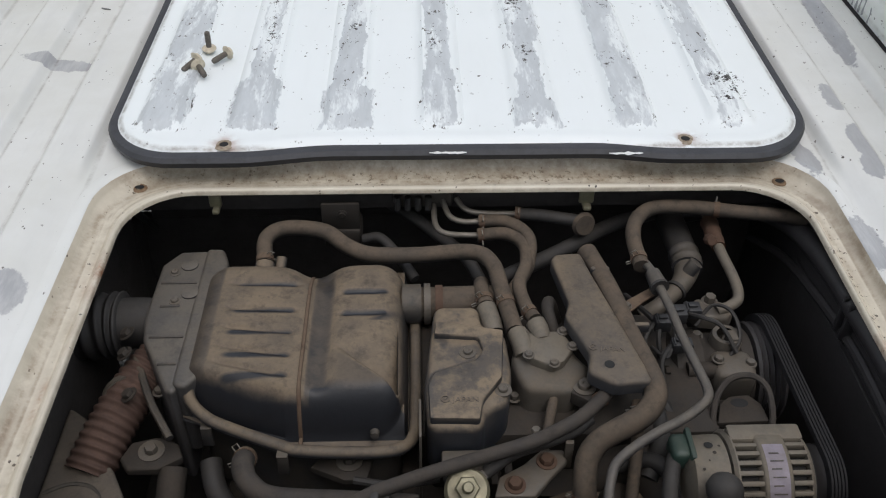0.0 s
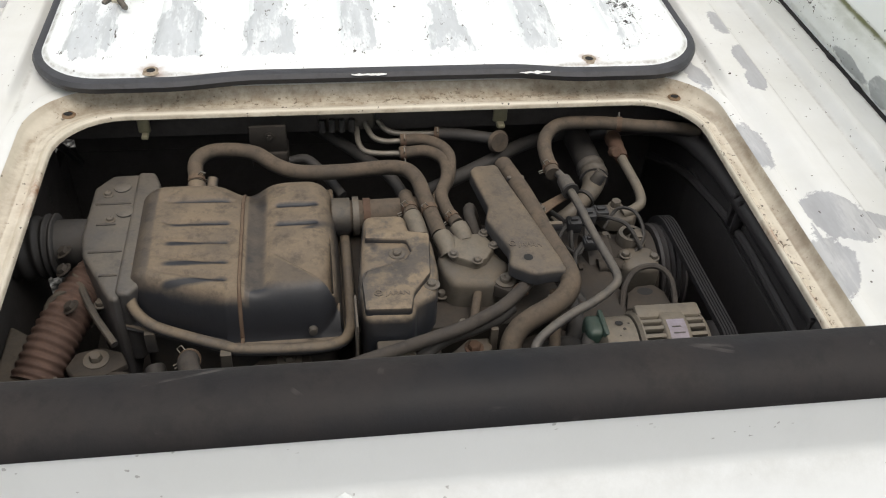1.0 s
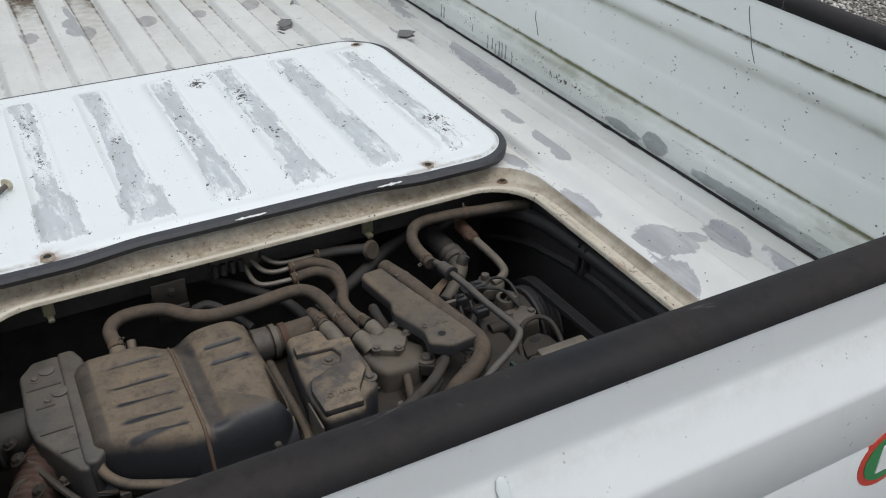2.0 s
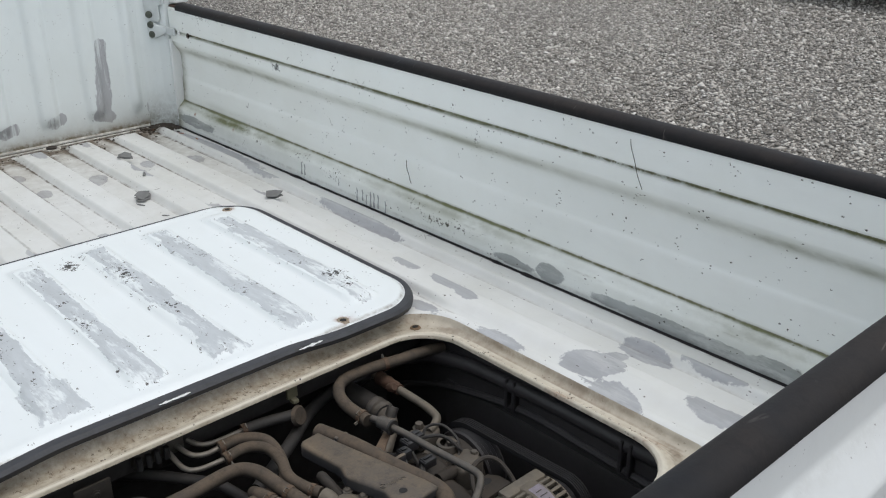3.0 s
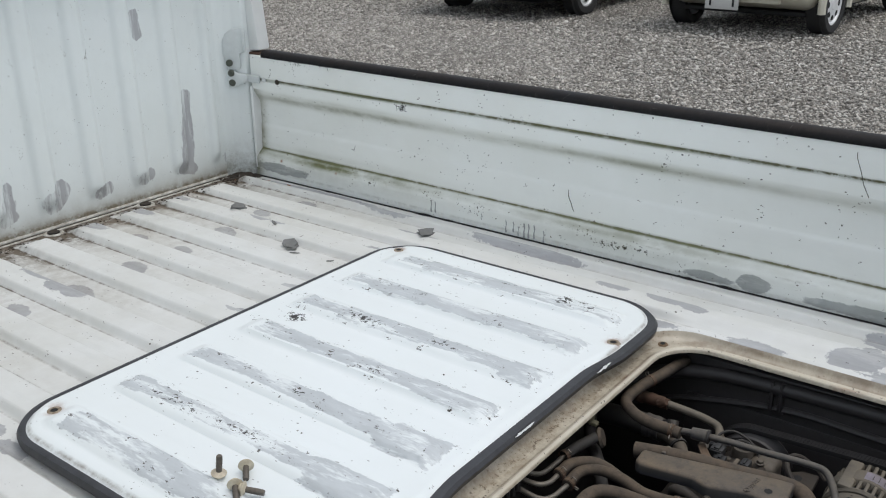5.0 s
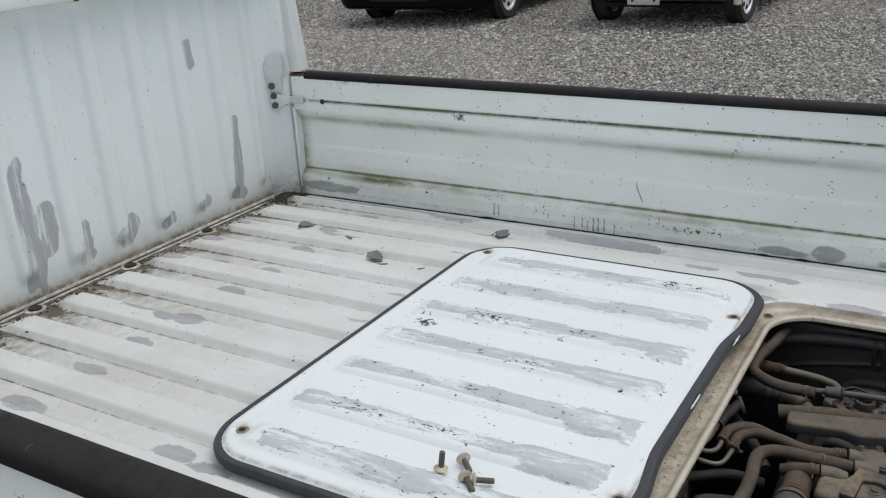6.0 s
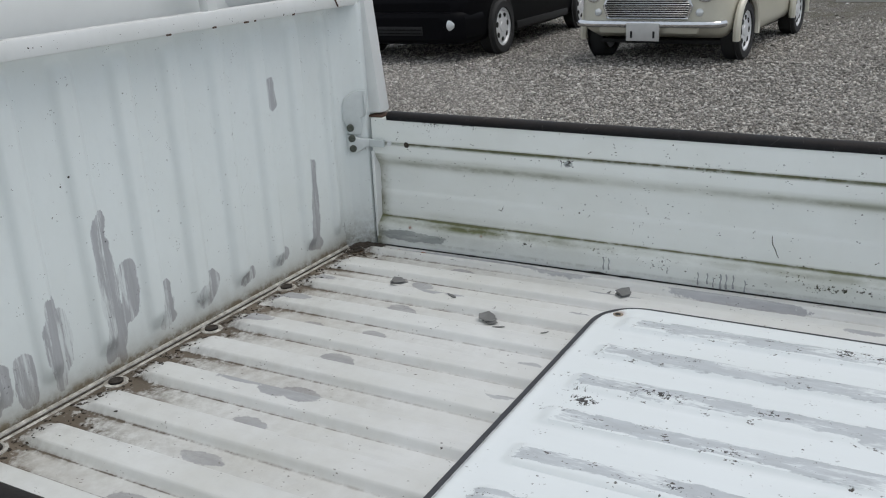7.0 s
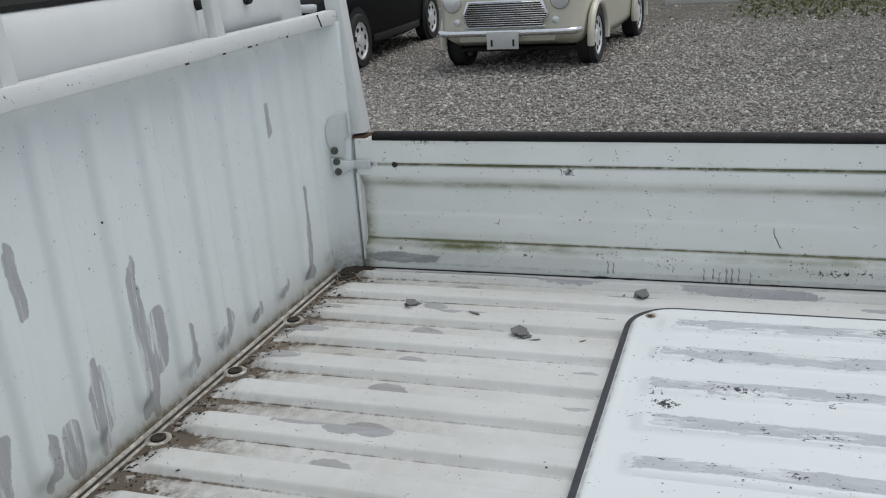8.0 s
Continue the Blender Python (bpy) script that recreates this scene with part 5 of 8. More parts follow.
    for px, w, yy in ((0.038, 0.021, -0.0022), (0.238, 0.019, -0.0064)):
        edge = [(i / 9, (0.0019 * math.sin(math.pi * (i + 0.4) / 10) + 0.0002) * rng.uniform(0.5, 1.35)) for i in range(10)]
        smear = [(px - 0.06 - w + 2 * w * u, -h) for u, h in edge] + [(px - 0.06 - w + 2 * w * u, h * rng.uniform(0.3, 1.0)) for u, h in edge[::-1]]
        part("paint_smear", prism(smear, 0, 0.0012, 0.0, 1, Matrix.Translation((0, LY0 + yy - 0.97, LZ - 0.0058 - F)) @ Matrix.Rotation(radians(50), 4, "X")), OFFWHITE, lid)


build_lid()


def hatch_bolt(at, tilt, turn):
    """A trim bolt: wide plastic washer and a steel shank."""
    b = thing("hatch_bolt", "loose steel bolt with a cream washer on the hatch cover", "bolt", "bolts on the hatch cover")
    part("shank", lathe([(0, 0.030), (0.0036, 0.030), (0.0042, 0.0285), (0.0042, 0.004), (0, 0.004)], 12), STEEL, b, "steel shank")
    part("washer", lathe([(0, -0.004), (0.007, -0.004), (0.0075, -0.0015), (0.0105, 0.0), (0.011, 0.0015), (0.008, 0.003), (0.0042, 0.0048)], 20), WAX, b, "cream plastic washer")
    part("threads", join(*[lathe([(0.0042, 0.0), (0.0046, 0.0006), (0.0042, 0.0012)], 12, Matrix.Translation((0, 0, 0.012 + 0.0022 * k))) for k in range(7)]), STEEL, b)
    b.matrix_basis = Matrix.Translation(at) @ Matrix.Rotation(radians(turn), 4, "Z") @ Matrix.Rotation(radians(tilt), 4, "X") @ Matrix.Scale(0.84, 4)


hatch_bolt((-0.262, 0.910, LZ + 0.0070), 8, 20)
hatch_bolt((-0.235, 0.894, LZ + 0.0105), 97, -42)
hatch_bolt((-0.268, 0.862, LZ + 0.0105), 97, 28)
hatch_bolt((-0.270, 0.872, LZ + 0.0140), 104, -38)


def flake(name, at, size, seed, label, category, mat):
    """A curled scrap: a few ragged thin leaves lying across one another."""
    rng = random.Random(seed)
    leaves = []
    sliver = size <= 0.018
    for n in range(1 if sliver else 3):
        k = 6 if sliver else 5
        long, wide = (size, size * 0.2) if sliver else (size * rng.uniform(0.8, 1.1), size * rng.uniform(0.55, 0.75))
        ring = [(long * rng.uniform(0.8, 1.15) * math.cos(2 * math.pi * (i + rng.uniform(-0.25, 0.25)) / k), wide * rng.uniform(0.75, 1.15) * math.sin(2 * math.pi * (i + rng.uniform(-0.25, 0.25)) / k)) for i in range(k)]
        curl, thick = rng.uniform(2, 8), 0.0012
        bm = bmesh.new()
        lo = [bm.verts.new((x, y, curl * x * x)) for x, y in ring]
        hi = [bm.verts.new((x * 0.96, y * 0.96, curl * x * x + thick)) for x, y in ring]
        mid_lo, mid_hi = bm.verts.new((0, 0, 0)), bm.verts.new((0, 0, thick))
        for i in range(k):
            j = (i + 1) % k
            bm.faces.new((lo[i], lo[j], hi[j], hi[i]))
            bm.faces.new((hi[i], hi[j], mid_hi))
            bm.faces.new((lo[j], lo[i], mid_lo))
        bm.transform(Matrix.Translation((rng.uniform(-0.3, 0.3) * size, rng.uniform(-0.3, 0.3) * size, size * 0.16 * n)) @ Matrix.Rotation(rng.uniform(0, 6.28), 4, "Z") @ Matrix.Rotation(rng.uniform(0.08, 0.34) * (n > 0), 4, "X"))
        leaves.append(bm)
    ob = part(name, join(*leaves), mat, None, "", False)
    ob.location = at
    tagged(ob, label, category, "flakes on the bed floor")


def bed_z(x, y):
    return F + float(rib_height(np.array(x), np.array(y)))


for n_, (x, y, s) in enumerate(((0.347, 1.430, 0.0195), (0.428, 1.672, 0.0195), (0.535, 1.235, 0.0195), (0.553, 1.272, 0.017), (0.408, 1.535, 0.0175), (0.342, 1.319, 0.008), (-0.449, 1.095, 0.008), (0.334, 1.404, 0.013))):
    flake("debris_flake", (x, y, max(bed_z(x + dx, y) for dx in (-0.012, 0, 0.012)) + 0.0005), s, n_, "curled grey flake of old sealant on the bed floor", "debris", DEBRIS)
for n_, (x, y, s) in enumerate(((0.628, 1.80, 0.010), (0.633, 1.73, 0.008), (0.59, 1.875, 0.008))):
    flake("dry_leaf", (x, y, bed_z(x, y) + 0.0005), s, 40 + n_, "shrivelled brown leaf scrap in the bed corner", "leaf", AMBER)


def grit():
    """Crumbs of soil along the front seam and corner of the bed."""
    rng = np.random.default_rng(9)
    bm = bmesh.new()
    for k in range(1250):
        if k < 600:
            x, y = rng.uniform(-0.6, 0.6), 1.898 - abs(rng.normal(0, 0.03))
        else:
            x, y = 0.648 - abs(rng.normal(0, 0.035)), 1.91 - abs(rng.normal(0, 0.03))
        r = (rng.uniform(0.8, 1.5) ** 3) * 0.0008 if k < 600 else (rng.uniform(0.8, 1.75) ** 3) * 0.001
        bmesh.ops.create_icosphere(bm, subdivisions=1, radius=r, matrix=Matrix.Translation((x, y, bed_z(x, y) + r * 0.3)) @ Matrix.Rotation(rng.uniform(0, 3.1), 4, "Z") @ Matrix.Diagonal((rng.uniform(0.8, 2.6), rng.uniform(0.6, 1.1), 0.6, 1)))
    ob = part("grit", bm, SOIL, None, "", False)
    tagged(ob, "dark crumbs of soil along the front seam of the bed", "dirt", "", "stuff")


grit()


# ---- engine bay ----
bay = thing("engine_bay", "black lined engine bay below the bed floor", "engine bay", kind="structure")
part("side_liner", rbox(0.452, 0.47, 0.15, 0.80, 0.22, 0.628, 0.006), LINER, bay, "black plastic side liner")
part("liner_lip", sweep([(0.455, 0.16, 0.615), (0.452, 0.45, 0.612), (0.447, 0.60, 0.605), (0.43, 0.68, 0.59), (0.39, 0.725, 0.57), (0.34, 0.74, 0.55)], 0.012, 10), LINER, bay)
part("liner_ridge", sweep([(0.449, 0.14, 0.570), (0.449, 0.365, 0.578), (0.449, 0.479, 0.579), (0.448, 0.590, 0.560), (0.446, 0.665, 0.540), (0.43, 0.735, 0.515)], 0.0055, 8), LINER, bay)
part("liner_panel", rbox(0.4485, 0.4525, 0.16, 0.640, 0.24, 0.560, 0.002), LINER, bay)
# the far side of the bay is open to the ground in two ragged gaps
for y0, y1, z0, z1 in ((0.15, 0.80, 0.225, 0.352), (0.15, 0.80, 0.552, 0.628), (0.15, 0.605, 0.352, 0.552), (0.690, 0.757, 0.352, 0.552), (0.757, 0.80, 0.352, 0.512), (0.605, 0.690, 0.478, 0.552)):
    part("side_liner", rbox(-0.372, -0.36, y0, y1, z0, z1, 0.001, 1), PIT, bay)
for x0, z0, z1 in ((-0.372, 0.22, 0.512), (-0.372, 0.543, 0.628), (-0.345, 0.512, 0.543)):
    part("front_liner", rbox(x0, 0.47, 0.792, 0.805, z0, z1, 0.001, 1), PIT, bay)
for run, r in (([(-0.352, 0.60, 0.50), (-0.356, 0.63, 0.46), (-0.352, 0.66, 0.40), (-0.356, 0.68, 0.34)], 0.006), ([(-0.354, 0.59, 0.43), (-0.352, 0.64, 0.425), (-0.356, 0.70, 0.44)], 0.004), ([(-0.352, 0.745, 0.56), (-0.355, 0.775, 0.53), (-0.34, 0.785, 0.50)], 0.005)):
    part("loom", sweep(run, r, 8), DARKHOSE, bay)
part("rear_liner", rbox(-0.372, 0.47, 0.128, 0.14, 0.22, 0.64, 0.006), PIT, bay)
# dark floor added to keep the bright ground out of the bay's depth
part("added_bay_floor", rbox(-0.372, 0.47, 0.14, 0.80, 0.215, 0.225, 0.003), PIT, bay)
for y in (0.50, 0.30):
    part("liner_clip", join(rbox(0.440, 0.4525, y - 0.010, y - 0.004, 0.575, 0.622, 0.002), rbox(0.440, 0.4525, y + 0.004, y + 0.010, 0.575, 0.622, 0.002), rbox(0.444, 0.4525, y - 0.012, y + 0.012, 0.570, 0.580, 0.002)), LINER, bay)
part("front_beam", rbox(-0.36, 0.452, 0.700, 0.79, 0.592, 0.625, 0.006), PIT, bay)
for x, w in ((-0.228, 0.009), (0.199, 0.011)):
    b = part("hanger_clip", join(rbox(x - w * 0.8, x + w * 0.8, 0.676, 0.681, 0.616, 0.638, 0.002), rbox(x - w * 0.4, x + w * 0.5, 0.668, 0.681, 0.611, 0.617, 0.002)), ZINC, bay, "yellowish zinc hanger clip")
part("hanger_plate", join(rbox(-0.107, -0.063, 0.664, 0.669, 0.590, 0.628, 0.003), bolt(0.004, 0.003, 0.006, Matrix.Translation((-0.083, 0.6635, 0.614)) @ Matrix.Rotation(radians(90), 4, "X"))), BLOCK, bay, "grimy steel hanger plate")
part("hanger_block", rbox(-0.106, -0.062, 0.660, 0.70, 0.566, 0.592, 0.005), BLOCK, bay)
for k in range(4):
    part("pipe_end", sweep([(-0.02 + 0.012 * k, 0.684, 0.622), (-0.02 + 0.012 * k, 0.682, 0.606)], 0.004, 8, 2), DARKHOSE, bay)
part("valve_block", rbox(-0.025, 0.045, 0.69, 0.73, 0.60, 0.63, 0.006), STEEL, bay)


# air cleaner
def build_air_cleaner():
    a = thing("air_cleaner", "large dusty black air cleaner box with a rusty strap", "air cleaner")
    x0, x1, y0, y1, zt = -0.226, -0.012, 0.392, 0.600, 0.606
    def lid_top(u, v):
        x, y = x0 + (x1 - x0) * u, y0 + (y1 - y0) * v
        far = -float(box_far(np.array(x), np.array(y), x0, x1, y0, y1, 0.03))
        r = 0.026
        z = zt - (0 if far > r else r - math.sqrt(max(r * r - (r - far) ** 2, 0)))
        soft = 0.030
        dy = y - y0
        if dy < soft:
            z = min(z, zt - 0.026 * (1 - dy / soft) ** 1.7 - (0 if far > r else r - math.sqrt(max(r * r - (r - far) ** 2, 0))))
        inner = float(smooth01(np.array(far), 0.012, 0.03))
        # valley under the strap and the dip at its far end
        z -= 0.0075 * math.exp(-((x + 0.095) / 0.014) ** 2) * inner + 0.022 * math.exp(-((x + 0.108) / 0.022) ** 2 - ((y - 0.60) / 0.03) ** 2)
        # ribs across the two fields
        if -0.204 < x < -0.112:
            k = float(smooth01(np.array(x), -0.200, -0.186) * (1 - smooth01(np.array(x), -0.128, -0.116)))
            for yy in (0.556, 0.516, 0.485, 0.454, 0.428):
                z -= 0.0034 * k * math.exp(-((y - yy) / 0.0036) ** 2) * inner
        if -0.084 < x < -0.018:
            k = float(smooth01(np.array(x), -0.082, -0.07) * (1 - smooth01(np.array(x), -0.032, -0.02)))
            for yy in (0.543, 0.511):
                z -= 0.0034 * k * math.exp(-((y - yy) / 0.0040) ** 2) * inner
            # slanted facet towards the throttle side, ending in a crease
            s_ = min(1.0, max(0.0, (x + 0.082) / 0.068))
            low, high = 0.464 - 0.057 * s_, 0.464 + 0.046 * s_
            z -= 0.019 * s_ * float(smooth01(np.array(y), low, low + 0.006)) * float(1 - smooth01(np.array(y), low + 0.006, high + 0.012))
        return (x, y + max(0.0, -0.125 - x) * 0.35 * (1 - v) ** 1.5, z)
    body = grid(150, 150, lid_top)
    rim = [v for v in body.verts if v.is_boundary]
    ext = bmesh.ops.extrude_edge_only(body, edges=[e for e in body.edges if e.is_boundary])
    for v in ext["geom"]:
        if isinstance(v, bmesh.types.BMVert):
            v.co.z = 0.548
            v.co.x += 0.004 if v.co.x > -0.118 else -0.004
            v.co.y += 0.003 if v.co.y > 0.5 else -0.006
    bmesh.ops.recalc_face_normals(body, faces=body.faces[:])
    shell = part("upper_shell", body, AIRBOX, a)
    co = np.empty(len(shell.data.vertices) * 3)
    shell.data.vertices.foreach_get("co", co)
    px, py, pz = co.reshape(-1, 3).T
    clean = 1 - smooth01(py - np.maximum(0, -0.125 - px) * 0.35, 0.394, 0.416)
    for yy in (0.556, 0.516, 0.485, 0.454, 0.428):
        clean = np.maximum(clean, 0.85 * np.exp(-((py - yy) / 0.0052) ** 2) * smooth01(px, -0.200, -0.180) * (1 - smooth01(px, -0.130, -0.116)))
    for yy in (0.543, 0.511):
        clean = np.maximum(clean, 0.9 * np.exp(-((py - yy) / 0.0055) ** 2) * smooth01(px, -0.082, -0.070) * (1 - smooth01(px, -0.034, -0.022)))
    clean = np.maximum(clean, 0.6 * smooth01(px, -0.110, -0.104) * (1 - smooth01(px, -0.09, -0.078)))
    clean = np.maximum(clean, 0.55 * (1 - smooth01(px, -0.206, -0.196)))
    over = py - (0.464 + 0.046 * np.clip((px + 0.082) / 0.068, 0, 1))
    clean = np.maximum(clean, 0.62 * np.exp(-((over - 0.008) / 0.009) ** 2) * (px > -0.075))
    clean = np.maximum(clean, 0.52 * (1 - smooth01(py - (0.464 - 0.057 * np.clip((px + 0.082) / 0.068, 0, 1)), -0.004, 0.002)) * smooth01(px, -0.102, -0.068))
    clean = np.maximum(clean, (1 - smooth01(py, 0.402, 0.440)) * smooth01(px, -0.108, -0.098))
    clean *= 1 - 0.75 * smooth01(px, -0.080, -0.066) * (py > 0.464 - 0.057 * np.clip((px + 0.082) / 0.068, 0, 1)) * (py < 0.50)
    wipe = shell.data.attributes.new("wipe", "FLOAT", "POINT")
    wipe.data.foreach_set("value", clean.astype(np.float32))
    part("joint_flange", prism([(-0.243, 0.604), (-0.243, 0.440), (-0.232, 0.424), (-0.200, 0.409), (-0.130, 0.378), (-0.112, 0.373), (-0.045, 0.370), (-0.014, 0.374), (-0.003, 0.386), (0.0, 0.42), (0.0, 0.59), (-0.01, 0.606)], 0.5475, 0.5515, 0.0015), COVER, a, "dusty joint flange")
    part("lower_shell", prism([(x0 + 0.004, y1 - 0.012), (x0 + 0.004, 0.45), (x0 + 0.012, 0.436), (-0.128, 0.392), (-0.03, 0.386), (x1 - 0.004, 0.396), (x1 - 0.004, y1 - 0.012)], 0.44, 0.543, 0.006), PLASTIC, a)
    part("shell_rim", sweep([(-0.221, 0.470, 0.590), (-0.222, 0.440, 0.586), (-0.219, 0.424, 0.576), (-0.206, 0.413, 0.565), (-0.185, 0.404, 0.559), (-0.130, 0.382, 0.556), (-0.108, 0.376, 0.555), (-0.045, 0.373, 0.555), (-0.016, 0.377, 0.555), (-0.004, 0.389, 0.556), (-0.001, 0.42, 0.558), (-0.001, 0.58, 0.56)], 0.0062, 10, 5), COVER, a, "rounded dusty rim round the shell")
    strap = []
    for k in range(40):
        v = k / 39
        y = y0 - 0.012 + (y1 - y0 + 0.004) * v
        z = lid_top((-0.111 - x0) / (x1 - x0), max(0.0, min(1, (y - y0) / (y1 - y0))))[2] + 0.0008
        strap.append([(-0.1130, y, z), (-0.1122, y, z + 0.0014), (-0.1098, y, z + 0.0014), (-0.1090, y, z)])
    strap.insert(0, [(x, y0 - 0.014, 0.55) for x in (-0.1130, -0.1122, -0.1098, -0.1090)])
    part("strap", strip_loft(strap, False), STRAP, a, "thin rusty strap over the box")
    # end cap on the inlet side
    cap = [(-0.279, 0.604), (-0.262, 0.627), (-0.230, 0.628), (-0.230, 0.418), (-0.240, 0.420), (-0.276, 0.490), (-0.281, 0.521)]
    part("inlet_cap", prism(cap, 0.46, 0.593, 0.010, 3), CAPMAT, a, "dusty grey end cap")
    part("end_flange", prism([(-0.233, 0.629), (-0.214, 0.628), (-0.206, 0.606), (-0.204, 0.480), (-0.208, 0.440), (-0.222, 0.422), (-0.235, 0.427)], 0.50, 0.5955, 0.005, 3), CAPMAT, a, "dusty raised flange of the end cap")
    # bars of darker plastic put the pressings' shade on the cap; nothing is recessed
    for y, xa, xb in ((0.573, -0.274, -0.235), (0.537, -0.268, -0.247), (0.492, -0.270, -0.235), (0.455, -0.254, -0.235)):
        part("cap_shade_bar", rbox(xa, xb, y - 0.0018, y + 0.0018, 0.588, 0.5945, 0.0012), PLASTIC, a, "dark bar drawn for the shade of a pressing in the cap")
    for x, y in ((-0.262, 0.594), (-0.254, 0.549)):
        part("cap_boss", lathe([(0.010, 0.0), (0.0095, 0.003), (0.006, 0.0042), (0, 0.0042)], 16, Matrix.Translation((x + 0.014, y + 0.008, 0.5915))), CAPMAT, a)
        part("cap_screw", bolt(0.0042, 0.004, 0.0062, Matrix.Translation((x, y - 0.004, 0.5925)), True), STEEL, a)
    part("cap_brace", sweep([(-0.287, 0.49, 0.565), (-0.262, 0.435, 0.562), (-0.236, 0.393, 0.556)], 0.004, 8), PLASTIC, a)
    for x, y, w in ((-0.204, 0.409, 0.0055), (-0.127, 0.374, 0.0055)):
        part("spring_clip", join(rbox(x - w, x + w, y - 0.006, y - 0.003, 0.530, 0.556, 0.001), rbox(x - w, x + w, y - 0.006, y + 0.006, 0.5535, 0.5565, 0.001)), PLASTIC, a, "sprung steel clip")
    part("drain_boss", lathe([(0.005, 0), (0.004, 0.006), (0, 0.007)], 12, Matrix.Translation((-0.04, 0.389, 0.565)) @ Matrix.Rotation(radians(80), 4, "X")), PLASTIC, a)
    part("hose_nipple", sweep([(-0.166, 0.592, 0.588), (-0.166, 0.604, 0.592)], 0.0105, 14, 2), COVER, a)
    part("vent_stub", sweep([(-0.150, 0.598, 0.585), (-0.148, 0.612, 0.594)], 0.006, 12, 2), COVER, a)


build_air_cleaner()


def hose(name, label, points, r, mat, clamps=(), category="hose", parent=None, n=14):
    h = thing(name, label, category, "hoses and pipes in the engine bay")
    part("tube", sweep(points, r, n), mat, h)
    path = spline(points, 8)
    for k in clamps:
        i = min(int(k * (len(path) - 1)), len(path) - 2)
        t = (path[i + 1] - path[i]).normalized()
        m = Matrix.Translation(path[i]) @ t.to_track_quat("Z", "Y").to_matrix().to_4x4()
        part("clamp", lathe([(r + 0.0002, -0.0032), (r + 0.0009, -0.0032), (r + 0.0009, 0.0032), (r + 0.0002, 0.0032)], 18, m), STRAP, h, "rust-tinged spring hose clamp")
        for turn, half in ((35, 0.0028), (112, 0.0016)):
            ear = [(-half, r * 0.9, 0.001), (-half, r + 0.006, 0.001), (half, r + 0.006, 0.001), (half, r * 0.9, 0.001)]
            part("clamp_ear", sweep([m @ Matrix.Rotation(radians(turn), 4, "Z") @ Vector(p) for p in ear], 0.0007, 6, 2, smoothed=False), BRIGHT, h)
    return h


hose("vapour_hose", "thick dusty rubber hose curving over the air cleaner", [(-0.166, 0.604, 0.594), (-0.167, 0.634, 0.603), (-0.146, 0.648, 0.607), (-0.103, 0.642, 0.607), (-0.076, 0.618, 0.605), (-0.049, 0.604, 0.604), (0.002, 0.602, 0.604), (0.062, 0.606, 0.604), (0.084, 0.586, 0.604), (0.092, 0.541, 0.601), (0.101, 0.492, 0.595)], 0.0090, HOSE, (0.02, 0.93))
hose("coolant_hose", "dusty rubber hose bent down to the throttle body", [(0.071, 0.642, 0.598), (0.103, 0.642, 0.60), (0.122, 0.622, 0.601), (0.122, 0.590, 0.60), (0.111, 0.556, 0.60), (0.114, 0.525, 0.60), (0.122, 0.503, 0.60)], 0.0076, HOSE, (0.03, 0.93))
hose("fuel_line", "thin bare metal pipe entering a rubber hose", [(0.022, 0.694, 0.606), (0.024, 0.660, 0.600), (0.037, 0.646, 0.598), (0.074, 0.642, 0.598)], 0.0034, BRIGHT, (), "pipe")
hose("coolant_hose", "dusty rubber hose beneath a spring clamp", [(0.073, 0.658, 0.606), (0.105, 0.655, 0.607), (0.128, 0.630, 0.605), (0.124, 0.590, 0.597), (0.105, 0.556, 0.592), (0.09, 0.53, 0.59)], 0.0074, HOSE, (0.03,))
hose("fuel_line", "thin bare metal pipe entering a rubber hose", [(0.032, 0.694, 0.612), (0.040, 0.668, 0.607), (0.055, 0.659, 0.605), (0.076, 0.658, 0.606)], 0.0034, BRIGHT, (), "pipe")
hose("fuel_line", "thin bare metal pipe below the bed floor", [(0.049, 0.694, 0.612), (0.058, 0.681, 0.607), (0.076, 0.676, 0.604), (0.122, 0.675, 0.603)], 0.0034, BRIGHT, (), "pipe")
hose("vacuum_hose", "dark rubber hose running to a rusty disc", [(0.120, 0.675, 0.603), (0.150, 0.671, 0.603), (0.190, 0.664, 0.600)], 0.0075, DARKHOSE, (0.06,))
part("rust_disc", lathe([(0, 0.004), (0.012, 0.004), (0.015, 0.0), (0.012, -0.004), (0, -0.004)], 20, Matrix.Translation((0.196, 0.661, 0.597)) @ Matrix.Rotation(radians(70), 4, "X") @ Matrix.Rotation(radians(20), 4, "Y")), HOSE, bay, "dusty rubber disc on the hanger")
hose("wiring_sleeve", "dark sleeved cable running behind the hoses", [(-0.04, 0.745, 0.575), (0.0, 0.705, 0.575), (0.03, 0.672, 0.572), (0.06, 0.64, 0.565), (0.08, 0.60, 0.55)], 0.0075, DARKHOSE, (), "cable")
hose("wiring_sleeve", "dark sleeved cable running behind the hoses", [(0.09, 0.60, 0.565), (0.13, 0.622, 0.568), (0.18, 0.655, 0.568), (0.24, 0.70, 0.565), (0.30, 0.73, 0.56)], 0.009, DARKHOSE, (), "cable")
hose("wiring_sleeve", "dark sleeved cable under the bed floor", [(-0.06, 0.66, 0.58), (-0.04, 0.655, 0.585), (-0.02, 0.63, 0.58), (0.0, 0.60, 0.57)], 0.006, DARKHOSE, (), "cable")

